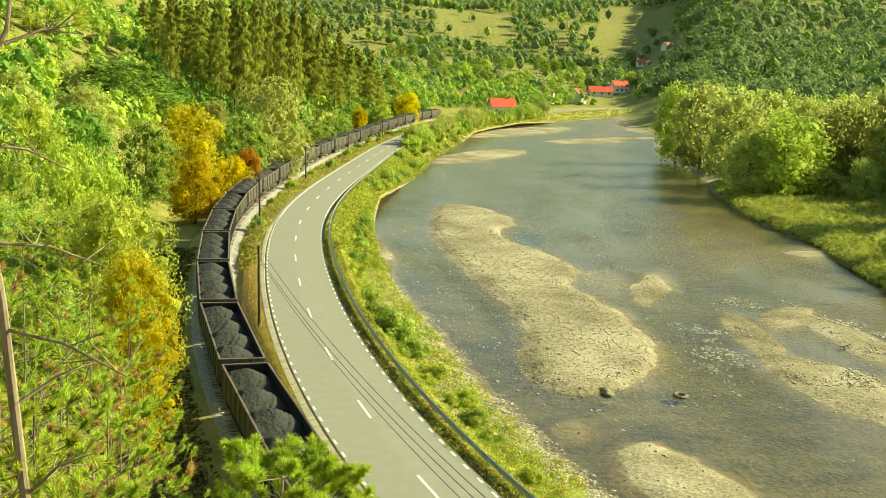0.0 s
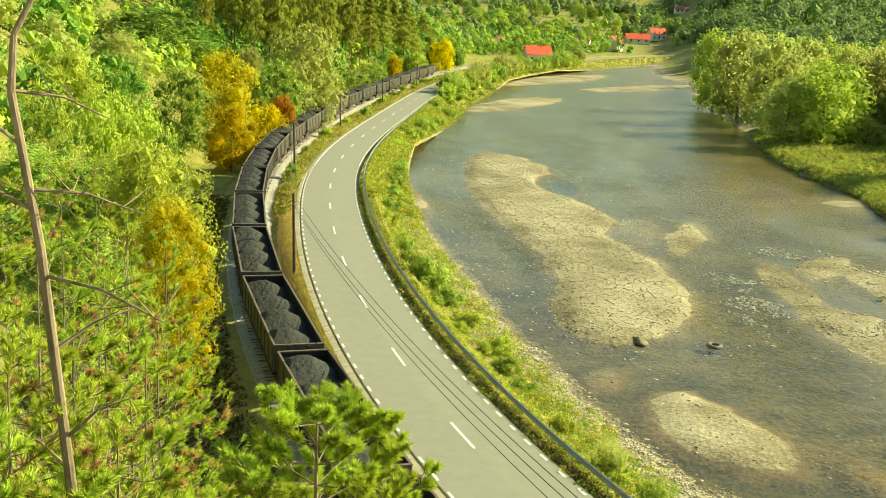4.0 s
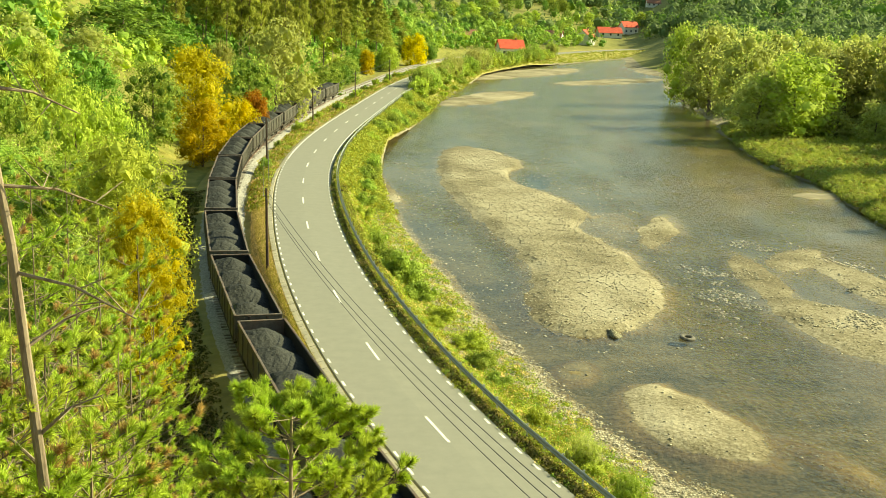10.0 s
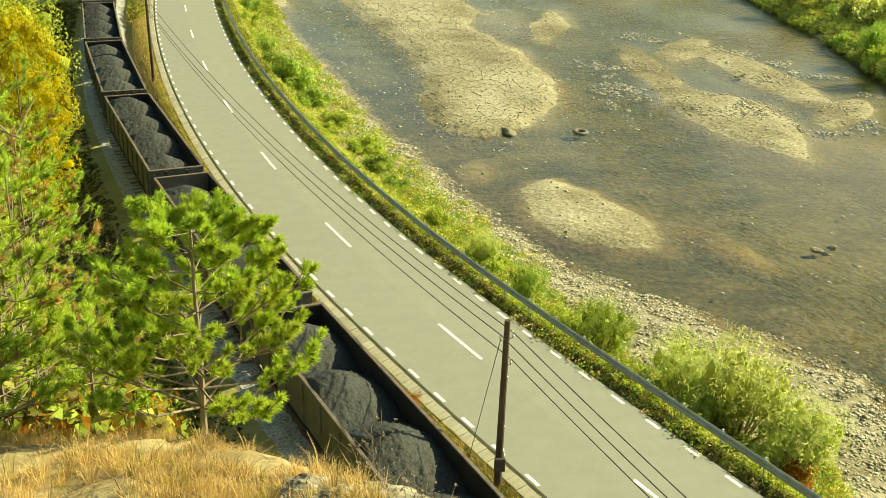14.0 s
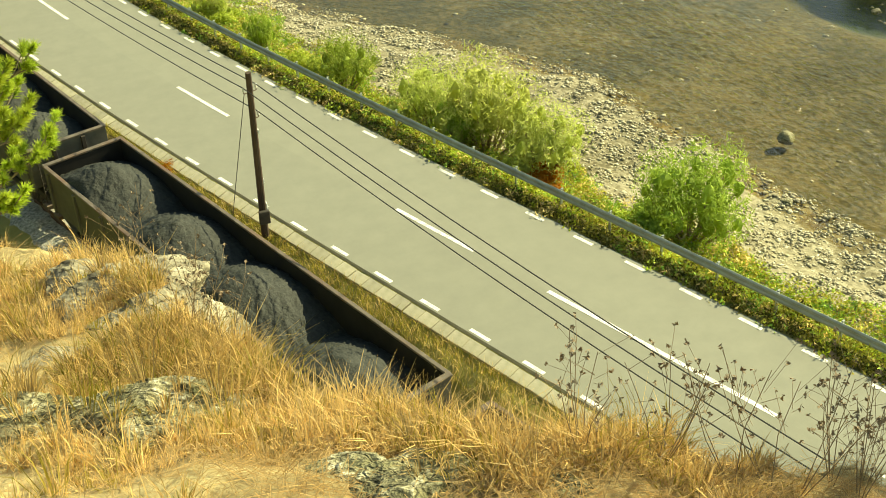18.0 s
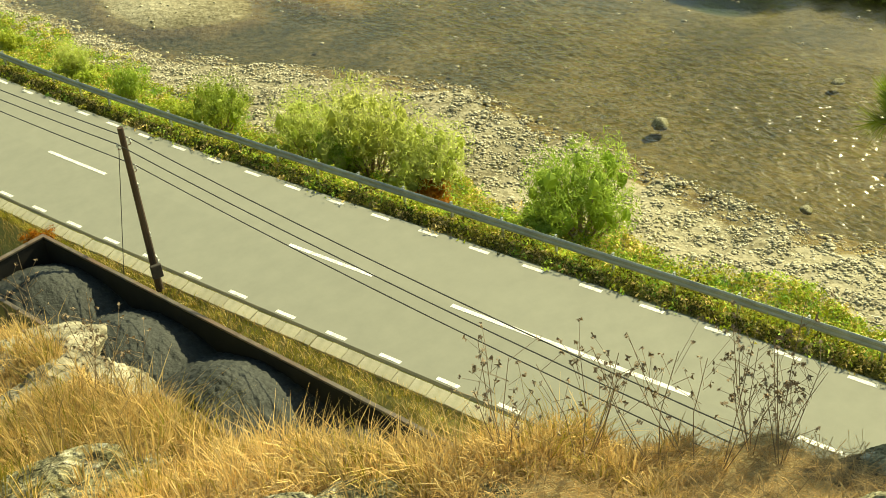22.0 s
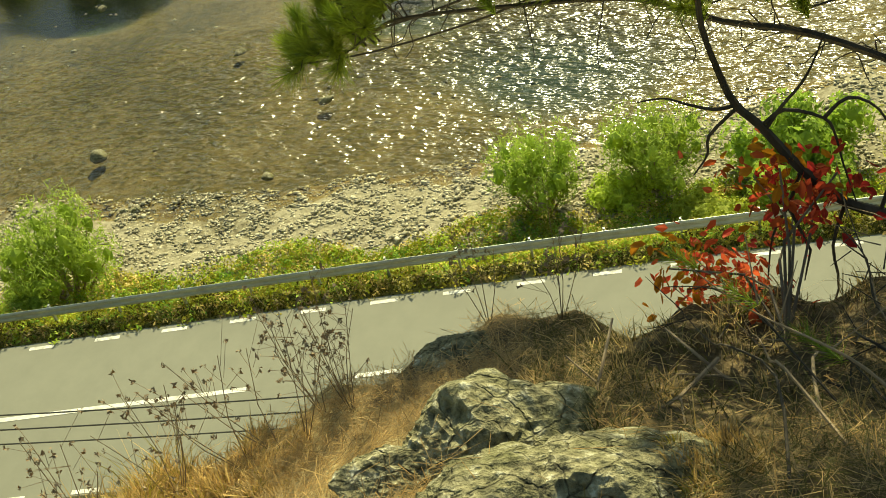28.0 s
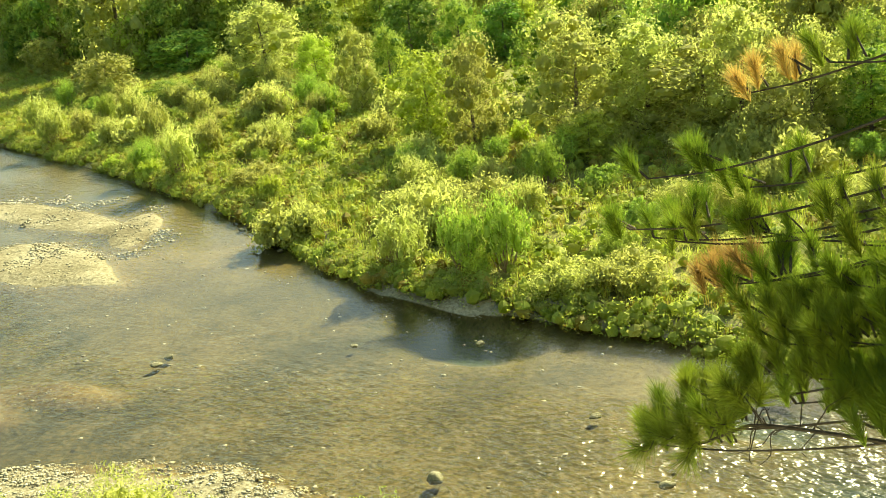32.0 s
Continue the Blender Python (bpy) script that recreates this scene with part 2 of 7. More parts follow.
def ground_mat(name, gravel, grit, dry):
    """Meadow, soil and gravel by noise and by height over the river."""
    m = ramp_mat(name, [(0.25, (0.15, 0.14, 0.042)), (0.5, (0.25, 0.225, 0.07)), (0.75, (0.38, 0.33, 0.12))] if dry else [(0.25, (0.09, 0.10, 0.022)), (0.5, (0.19, 0.19, 0.04)), (0.75, (0.30, 0.26, 0.07))], 0.35, 0.95, 0.12, 2.2, detail=10, coord="Generated", second=None)
    nt = m.node_tree
    n, l = nt.nodes, nt.links
    b = n["Principled BSDF"]
    geo = n.new("ShaderNodeNewGeometry")
    for node in list(n):
        if node.bl_idname == "ShaderNodeMapping":
            l.new(geo.outputs["Position"], node.inputs[0])
            mp = node
    meadow = b.inputs["Base Color"].links[0].from_socket
    # stones of the bed and the bars
    vo = n.new("ShaderNodeTexVoronoi")
    vo.inputs["Scale"].default_value = 6.5
    l.new(mp.outputs[0], vo.inputs["Vector"])
    vo2 = n.new("ShaderNodeTexNoise")
    vo2.inputs["Scale"].default_value, vo2.inputs["Detail"].default_value = 0.16, 9.0
    l.new(mp.outputs[0], vo2.inputs["Vector"])
    ad = n.new("ShaderNodeMath")
    ad.operation = "MULTIPLY_ADD"
    l.new(vo.outputs["Color"], ad.inputs[0])
    ad.inputs[1].default_value = grit
    l.new(vo2.outputs["Fac"], ad.inputs[2])
    cr = n.new("ShaderNodeValToRGB")
    for p, c in ((0.40, (0.10, 0.082, 0.043)), (0.6, (0.20, 0.172, 0.10)), (0.85, (0.36, 0.32, 0.215))):
        e = cr.color_ramp.elements.new(p)
        e.color = (*[q * gravel for q in c], 1)
    cr.color_ramp.elements.remove(cr.color_ramp.elements[0])
    cr.color_ramp.elements.remove(cr.color_ramp.elements[-1])
    l.new(ad.outputs[0], cr.inputs[0])
    # silt and algae, with the water's dimming by depth put into their colour
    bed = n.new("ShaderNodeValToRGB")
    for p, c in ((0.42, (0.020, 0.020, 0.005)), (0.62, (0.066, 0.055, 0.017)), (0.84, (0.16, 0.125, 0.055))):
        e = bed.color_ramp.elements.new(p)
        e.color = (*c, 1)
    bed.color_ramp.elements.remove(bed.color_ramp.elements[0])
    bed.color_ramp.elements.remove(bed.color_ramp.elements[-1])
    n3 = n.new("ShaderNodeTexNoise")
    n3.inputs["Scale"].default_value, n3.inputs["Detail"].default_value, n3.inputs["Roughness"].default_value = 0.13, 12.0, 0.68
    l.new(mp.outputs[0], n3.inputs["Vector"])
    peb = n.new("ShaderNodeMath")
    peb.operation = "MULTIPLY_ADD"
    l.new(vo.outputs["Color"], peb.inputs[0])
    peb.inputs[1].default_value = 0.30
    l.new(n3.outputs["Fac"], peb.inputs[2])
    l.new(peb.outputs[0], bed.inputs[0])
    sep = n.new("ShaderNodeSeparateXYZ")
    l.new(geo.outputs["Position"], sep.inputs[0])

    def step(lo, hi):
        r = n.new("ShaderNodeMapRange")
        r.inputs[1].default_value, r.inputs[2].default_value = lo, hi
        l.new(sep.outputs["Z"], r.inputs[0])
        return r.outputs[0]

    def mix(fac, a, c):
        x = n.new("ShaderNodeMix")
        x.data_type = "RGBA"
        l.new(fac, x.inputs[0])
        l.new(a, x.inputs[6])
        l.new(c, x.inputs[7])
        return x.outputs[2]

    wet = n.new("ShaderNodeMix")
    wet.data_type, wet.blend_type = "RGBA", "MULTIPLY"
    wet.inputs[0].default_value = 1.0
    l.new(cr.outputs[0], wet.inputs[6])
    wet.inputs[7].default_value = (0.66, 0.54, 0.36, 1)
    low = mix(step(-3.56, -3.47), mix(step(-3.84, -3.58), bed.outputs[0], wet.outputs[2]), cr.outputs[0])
    # teal of deep pools: sky reflection and lost light painted on the bed
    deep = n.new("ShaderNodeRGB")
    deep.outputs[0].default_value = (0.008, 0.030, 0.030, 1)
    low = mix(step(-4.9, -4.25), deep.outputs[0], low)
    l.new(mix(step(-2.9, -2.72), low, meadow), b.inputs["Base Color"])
    return m


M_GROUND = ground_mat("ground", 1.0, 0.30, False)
M_SHORE = ground_mat("stony_bank", 0.86, 0.42, True)


def water_mat():
    m = bpy.data.materials.new("river_water")
    m.use_nodes = True
    n, l = m.node_tree.nodes, m.node_tree.links
    n.remove(n["Principled BSDF"])
    geo = n.new("ShaderNodeNewGeometry")
    mp = n.new("ShaderNodeMapping")
    mp.inputs["Scale"].default_value = (1.0, 0.55, 1.0)
    l.new(geo.outputs["Position"], mp.inputs[0])
    amp = n.new("ShaderNodeAttribute")
    amp.attribute_name = "ripple"
    fine = n.new("ShaderNodeTexNoise")
    fine.inputs["Scale"].default_value, fine.inputs["Detail"].default_value, fine.inputs["Roughness"].default_value = 1.7, 2.0, 0.5
    l.new(mp.outputs[0], fine.inputs["Vector"])
    small = n.new("ShaderNodeTexNoise")
    small.inputs["Scale"].default_value, small.inputs["Detail"].default_value = 4.6, 1.0
    l.new(mp.outputs[0], small.inputs["Vector"])
    both = n.new("ShaderNodeMath")
    both.operation = "MULTIPLY_ADD"
    both.inputs[1].default_value = 0.30
    l.new(small.outputs["Fac"], both.inputs[0])
    l.new(fine.outputs["Fac"], both.inputs[2])
    bp = n.new("ShaderNodeBump")
    bp.inputs["Distance"].default_value = 0.34
    l.new(amp.outputs["Fac"], bp.inputs["Strength"])
    l.new(both.outputs[0], bp.inputs["Height"])
    fr = n.new("ShaderNodeFresnel")
    fr.inputs["IOR"].default_value = 1.33
    l.new(bp.outputs[0], fr.inputs["Normal"])
    gl = n.new("ShaderNodeBsdfGlossy")
    gl.inputs["Roughness"].default_value = 0.17
    l.new(bp.outputs[0], gl.inputs["Normal"])
    tr = n.new("ShaderNodeBsdfTransparent")
    tr.inputs[0].default_value = (0.88, 0.86, 0.68, 1)
    mx = n.new("ShaderNodeMixShader")
    l.new(fr.outputs[0], mx.inputs[0])
    l.new(tr.outputs[0], mx.inputs[1])
    l.new(gl.outputs[0], mx.inputs[2])
    l.new(mx.outputs[0], n["Material Output"].inputs[0])
    return m


M_WATER = water_mat()

# ---- lines of the plan ----
class Line:
    """A line in plan from a start, a heading and a curvature that changes along it. Heading 0 is +y; the right side is positive."""

    def __init__(self, x, y, h, knots, bends, back, reach):
        step = 0.5
        s = np.arange(0, reach + step, step)
        hh = h + np.cumsum(np.interp(s, knots, bends)) * step
        xs, ys = x + np.cumsum(np.sin(hh)) * step, y + np.cumsum(np.cos(hh)) * step
        b = np.arange(-back, 0, step)
        self.s = np.r_[b, s]
        self.x, self.y = np.r_[x + b * math.sin(h), xs], np.r_[y + b * math.cos(h), ys]
        self.h = np.r_[np.full(len(b), h), hh]

    def at(self, s, off=0.0):
        x, y, h = np.interp(s, self.s, self.x), np.interp(s, self.s, self.y), np.interp(s, self.s, self.h)
        return x + np.cos(h) * off, y - np.sin(h) * off, h

    def near(self, x, y):
        """Station and offset of points."""
        x, y = np.asarray(x, float).ravel(), np.asarray(y, float).ravel()
        sx, sy, ss, sh = self.x[::4], self.y[::4], self.s[::4], self.h[::4]
        st, of = np.empty(len(x)), np.empty(len(x))
        for i in range(0, len(x), 4000):
            d = (x[i:i + 4000, None] - sx) ** 2 + (y[i:i + 4000, None] - sy) ** 2
            j = d.argmin(1)
            dx, dy = x[i:i + 4000] - sx[j], y[i:i + 4000] - sy[j]
            st[i:i + 4000] = ss[j] + dx * np.sin(sh[j]) + dy * np.cos(sh[j])
            of[i:i + 4000] = dx * np.cos(sh[j]) - dy * np.sin(sh[j])
        return st, of


ROAD = Line(27.9193, -16.0255, -0.3285, [0, 40, 70, 100, 130, 160, 190, 220, 250, 300, 360], [-0.002, -0.00127, 0.00523, 0.00311, 0.00193, 0.00355, 0.00214, 0.00049, -0.00012, 0.00111, 0.00142], 400, 900)
TRACK = Line(8.2879, 14.1413, -0.367, [0.0, 37.2, 65.0, 92.9, 120.8, 148.6, 176.5, 204.4, 232.2, 278.7, 334.4, 390.1], [0.00179, 0.00113, 0.00355, 0.00224, 0.00248, 0.0032, 0.0003, 0.00106, 0.00171, -0.00043, 0.00058, 0.00126], 400, 700)
RAIL_Z, WATER_Z = -0.9, -3.5


def track_off(s):
    """Offset of the track from the road's centre at the road's stations."""
    return np.interp(s, [0, 36, 66, 95, 124, 154, 183, 212, 242, 272, 332, 390, 448], [-7.5, -7.7, -6.3, -6.65, -7.55, -8.3, -9.3, -10.3, -11.35, -11.5, -11.3, -15.0, -20.5])


def bank_left(s):
    return np.interp(s, [-60, 20, 28, 40, 48, 56, 62, 68, 76, 90, 124, 154, 188, 214, 265, 348, 406, 482, 530, 700], [18, 15.5, 13.2, 13.4, 15.0, 17.0, 16.0, 14.0, 12.2, 12.0, 11.8, 10.0, 7.5, 6.2, 8.7, 9.5, 6.0, 6.0, 8.0, 8.0])


def bank_right(s):
    return np.interp(s, [-60, 20, 32, 46, 62, 87, 105, 130, 150, 182, 221, 296, 470, 560, 700], [22, 28, 31.2, 35.4, 39.8, 52.2, 57.6, 64.0, 66.5, 70.0, 67.0, 70.0, 60.0, 40, 12])


def smooth(a, b, x):
    t = np.clip((x - a) / (b - a), 0, 1)
    return t * t * (3 - 2 * t)


def waves(x, y, scale, seed=0):
    """Cheap smooth noise, about -1 to 1, for arrays."""
    r = np.random.RandomState(seed)
    z = 0
    for k in range(7):
        a, f, p = r.uniform(0, 6.28), scale * (1.0 + 0.33 * k), r.uniform(0, 6.28)
        z = z + np.sin((x * np.cos(a) + y * np.sin(a)) * f + p + 1.5 * np.sin((x * np.sin(a) - y * np.cos(a)) * f * 0.7 + p * 2)) / (1 + 0.35 * k)
    return z / 3.0


# gravel bars: middle, half length, half width, turn, height over the water
BARS = [(21.5, 128, 9, 3.4, 8, -0.05), (31, 102, 13, 2.6, 4, -0.06), (40.5, 101, 15, 3.0, -6, -0.05), (42.5, 87, 6, 2.2, 40, 0.02), (37, 112, 8, 3.0, 30, -0.06), (10.5, 74, 3.5, 2.0, 20, 0.0), (22.5, 60, 5, 1.6, -25, -0.14),
        (17, 300, 34, 8, 22, 0.3), (34, 410, 60, 12, 28, 0.25), (62, 384, 38, 9, 40, 0.25), (-3.9, 146, 16, 1.6, -8, 0.03), (62, 178, 20, 3, 0, 0.2), (58, 128, 10, 2, 0, 0.1)]
# winding bars: stations along y, the two edges there, height over the water
WINDING = [
    ((82, 84.8, 88.7, 95.2, 103.8, 112.3, 118, 125.2, 131, 137.3, 143, 149, 152.1, 154.5, 161, 167.4, 171, 180, 188, 194.5),
     (11.9, 9.8, 8.7, 9.7, 10.7, 9.8, 9.0, 7.4, 6.2, 5.0, 4.2, 3.5, 3.1, 3.0, 2.8, 2.7, 2.8, 3.3, 4.3, 6.0),
     (13.2, 16.5, 18.7, 21.0, 21.3, 20.3, 18.9, 17.2, 19.6, 19.2, 18.0, 16.3, 14.5, 13.0, 12.6, 12.8, 15.5, 15.0, 12.5, 8.0), 0.34),
    ((115, 120, 125, 130, 135), (23.4, 23.5, 24.2, 26.0, 28.0), (24.0, 27.0, 28.2, 28.8, 28.6), 0.12),
    ((58.8, 60.3, 62.7, 66, 69.6, 71.4), (17.3, 15.1, 13.7, 13.2, 13.4, 14.8), (18.6, 19.6, 19.8, 18.7, 16.8, 15.4), 0.24),
    ((74.5, 79.4, 84.9, 90, 93, 96.5), (34.2, 31.6, 29.6, 29.2, 29.2, 30.0), (34.9, 36.4, 37.4, 37.0, 35.5, 31.5), 0.26),
]


def ground_z(x, y):
    x, y = np.asarray(x, float), np.asarray(y, float)
    shape = x.shape
    x, y = x.ravel(), y.ravel()
    s, o = ROAD.near(x, y)
    ot, bl, br = track_off(s), bank_left(s), bank_right(s)
    wob = waves(x, y, 0.22, 1)
    # left: flat strip beside the track, then the hillside
    d = ot - o
    flat = 7.0 + 3.0 * waves(x, y, 0.05, 2) + 6 * smooth(60, 110, y) * (1 - smooth(110, 180, y))
    hill = np.maximum(0, d - flat)
    zl = -1.5 + 0.12 * wob + np.where(hill > 0, 0.50 * hill, 0) * (1 - 0.8 * smooth(440, 570, s)) * (1 + 0.15 * waves(x, y, 0.03, 3))
    zl = np.where(zl > 45, 45 + (zl - 45) * 0.25, zl)
    # river: bed with bars
    bed = -3.95 + 0.18 * waves(x, y, 0.10, 4) + 0.05 * waves(x, y, 0.6, 5)
    for bx, by, la, lb, turn, up in BARS:
        a = radians(turn)
        u, v = (x - bx) * math.sin(a) + (y - by) * math.cos(a), (x - bx) * math.cos(a) - (y - by) * math.sin(a)
        r = (u / la) ** 2 + (v / lb) ** 2 + 0.28 * waves(x, y, 0.35, 6) + 0.12 * waves(x, y, 1.1, 7)
        bed = np.maximum(bed, -3.95 + (0.45 + up) * (1 - smooth(0.25, 1.45, r)))
    bed = bed + 0.20 * smooth(br - 34, br - 10, o) * smooth(40, 90, s) * (1 - smooth(215, 260, s)) + 0.16 * smooth(0.1, 0.8, waves(x, y, 0.06, 18)) * smooth(60, 100, y)
    frill = 0.9 * waves(x, y, 0.45, 6) + 0.5 * waves(x, y, 1.3, 7) + 0.25 * waves(x, y, 3.1, 16)
    for ys, lo, hi, up in WINDING:
        d = np.minimum(np.minimum(x - np.interp(y, ys, lo), np.interp(y, ys, hi) - x), 1.3 * np.minimum(y - ys[0], ys[-1] - y)) + 0.55 * frill
        bed = np.maximum(bed, -3.95 + 0.45 * smooth(-2.6, 0.0, d) + up * smooth(-0.1, 1.4, d) + 0.05 * frill * smooth(0, 1.5, d))
    pool = ((x - 15.4) / 2.6) ** 2 + ((y - 161.5) / 8.5) ** 2 + 0.2 * waves(x, y, 0.5, 8)
    bed = bed - 0.75 * (1 - smooth(0.5, 1.2, pool))
    for px, py, la, lb in ((38.0, 18.5, 6.0, 4.0), (41.5, 27.5, 3.5, 2.2), (40.5, 47.0, 5.0, 2.5), (54, 96, 6.0, 3.0)):
        bed = bed - 1.1 * (1 - smooth(-0.5, 2.0, ((y - py) / la) ** 2 + ((x - px) / lb) ** 2 + 0.2 * waves(x, y, 0.5, 8)))
    # right floodplain and the hills behind it
    e = o - br + 1.2 * waves(x, y, 0.25, 9)
    plain = -3.6 + 0.9 * smooth(0.0, 3.5, e) + 0.5 * smooth(3, 30, e) + 0.15 * wob
    z = np.where(e > 0, np.maximum(bed, plain), bed)
    w = bl - o + 0.5 * waves(x, y, 0.4, 10)
    z = np.maximum(z, np.where(w > -0.3, -3.80 + 0.28 * smooth(-0.3, 0.8, w) + 0.05 * np.maximum(w, 0), -9.0))
    z = np.where(o < 9, np.minimum(z, -0.45 - 0.02 * np.maximum(0, o)), z)
    z = np.where((o < 3.6) & (o > ot - 3), -2.9, z)
    z = np.where(o <= ot - 3, zl, z)
    # far hills that close the valley
    dist, az = np.hypot(x, y), np.degrees(np.arctan2(x, y))
    far = np.maximum(0, dist - 930 - 90 * waves(az, dist * 0, 0.25, 11)) * (0.10 + 0.02 * waves(az, dist * 0, 0.35, 12))
    right = np.maximum(0, dist - 420) * 0.12 * smooth(9, 16, az) * (1 - smooth(150, 170, az))
    far = np.maximum(far, right)
    z = z + np.where(dist > 400, np.minimum(far, 160 + far * 0.15), 0) + np.where(dist > 600, 6 * waves(x, y, 0.012, 13) * smooth(600, 900, dist), 0)
    return z.reshape(shape)


# ---- mesh helpers ----
def mesh_from(name, verts, faces, mat, smooth_shade=False):
    me = bpy.data.meshes.new(name)
    me.from_pydata([tuple(map(float, v)) for v in verts], [], [tuple(map(int, f)) for f in faces])
    me.materials.append(mat)
    if smooth_shade:
        me.polygons.foreach_set("use_smooth", [True] * len(me.polygons))
    me.update()
    return me


def fast_mesh(name, verts, faces, mat, smooth_shade=False, mat_index=None, mats=()):
    """A mesh from arrays; all faces have the same number of corners."""
    verts, faces = np.asarray(verts, np.float32), np.asarray(faces, np.int32)
    me = bpy.data.meshes.new(name)
    k = faces.shape[1]
    me.vertices.add(len(verts))
    me.vertices.foreach_set("co", verts.ravel())
    me.loops.add(faces.size)
    me.loops.foreach_set("vertex_index", faces.ravel())
    me.polygons.add(len(faces))
    me.polygons.foreach_set("loop_start", np.arange(0, faces.size, k, dtype=np.int32))
    for m in (mats or (mat,)):
        me.materials.append(m)
    if mat_index is not None:
        me.polygons.foreach_set("material_index", np.asarray(mat_index, np.int32))
    me.polygons.foreach_set("use_smooth", np.full(len(faces), smooth_shade))
    me.update(calc_edges=True)
    return me


def grid_faces(nu, nv):
    i, j = np.meshgrid(np.arange(nu - 1), np.arange(nv - 1), indexing="ij")
    a = (i * nv + j).ravel()
    return np.stack([a, a + nv, a + nv + 1, a + 1], 1)


def bm_box(bm, lo, hi, bevel=0.0):
    m = Matrix.LocRotScale([(a + b) / 2 for a, b in zip(lo, hi)], None, [b - a for a, b in zip(lo, hi)])
    r = bmesh.ops.create_cube(bm, size=1.0, matrix=m)
    if bevel:
        edges = list({e for v in r["verts"] for e in v.link_edges})
        bmesh.ops.bevel(bm, geom=edges, offset=bevel, segments=1, affect="EDGES")


def bm_rod(bm, p, q, r1, r2=None, seg=8):
    p, q = Vector(p), Vector(q)
    r2 = r1 if r2 is None else r2
    m = Matrix.Translation((p + q) / 2) @ (q - p).to_track_quat("Z", "Y").to_matrix().to_4x4()
    bmesh.ops.create_cone(bm, cap_ends=True, segments=seg, radius1=r1, radius2=r2, depth=(q - p).length, matrix=m)


def part(name, bm, material, parent=None, label=""):
    """Links a bmesh as one mesh object under a thing or under a part."""
    me = bpy.data.meshes.new(name)
    bm.to_mesh(me)
    bm.free()
    me.materials.append(material)
    return hang(name, me, parent, label)


def hang(name, me, parent=None, label=""):
    ob = new(name, me)
    if parent is not None:
        ob.parent = parent
    if label:
        tagged(ob, label)
    return ob


# ---- ground, water, road ----
def axis(lo, hi, fine_lo, fine_hi, fine, mid_hi, mid, grow=1.12):
    v = list(np.arange(fine_lo, fine_hi, fine)) + list(np.arange(fine_hi, mid_hi, mid))
    step = mid
    while v[-1] < hi:
        step *= grow
        v.append(v[-1] + step)
    step, p, left = fine, fine_lo, []
    while p > lo:
        step *= grow
        p -= step
        left.append(p)
    return np.array(left[::-1] + v)


def ribbon(line, s, offs, zs):
    """Verts of a strip: offs and zs are lists of arrays or numbers, one per column."""
    cols = []
    for o, z in zip(offs, zs):
        x, y, _ = line.at(s, o)
        cols.append(np.stack([x, y, np.broadcast_to(z, x.shape)], 1))
    return np.stack(cols, 1).reshape(-1, 3), grid_faces(len(s), len(offs))


# middle line of the rippled channel: station, offset from the road
RACE = ([78, 90, 104, 123, 145, 174, 188], [23.4, 27.5, 30.3, 35.1, 41.4, 52.6, 61.7])


def build_ground():
    xs = axis(-3800, 3800, -45, 62, 0.7, 130, 2.5)
    ys = axis(-900, 4200, 8, 190, 0.7, 480, 2.5)
    gx, gy = np.meshgrid(xs, ys, indexing="ij")
    gz = ground_z(gx, gy)
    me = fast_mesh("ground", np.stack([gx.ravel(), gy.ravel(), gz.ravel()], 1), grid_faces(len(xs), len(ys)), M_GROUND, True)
    tagged(new("ground", me), "valley ground of meadow, gravel bars and silty river bed painted darker with depth", "ground", kind="structure")
    s = np.concatenate([np.arange(-300, -10, 6.0), np.arange(-10, 240, 1.0), np.arange(240, 700, 4.0)])
    u = np.linspace(0, 1, 61)
    wide = np.maximum(bank_right(s) + 12, 20)
    v, f = ribbon(ROAD, s, [2.5 + (wide - 2.5) * k for k in u], [WATER_Z] * len(u))
    me = fast_mesh("river", v, f[:, ::-1], M_WATER)
    # livelier over the shallow riffle and in long threads, calm in the lee of the bars
    st, of = np.repeat(s, len(u)), (v[:, 0] * 0 + np.tile(u, len(s)) * np.repeat(wide - 2.5, len(u)) + 2.5)
    thread = waves(st * 0.22, of, 0.30, 41) + 0.5 * waves(st * 0.3, of, 0.8, 42)
    riffle = (1 - smooth(50, 66, st)) * smooth(12, 16, of) * (1 - smooth(24, 30, of))
    race = smooth(50, 62, st) * (1 - smooth(120, 150, st)) * (1 - smooth(2.5, 6.0, np.abs(of - np.interp(st, RACE[0], RACE[1]))))
    calm = (1 - smooth(6, 9, np.abs(of - 15 - 0.02 * st))) * smooth(140, 165, st) * (1 - smooth(215, 240, st))
    amount = np.clip(0.09 + 0.09 * thread + 0.80 * riffle + 0.42 * race - 0.07 * calm + (0.22 + 0.34 * thread) * smooth(75, 120, st), 0.02, 1.0)
    me.attributes.new("ripple", "FLOAT", "POINT").data.foreach_set("value", amount.astype(np.float32))
    river = new("river_water", me)
    river.visible_shadow = False
    tagged(river, "shallow brown river water with ripples and sky reflections", "river", kind="structure")


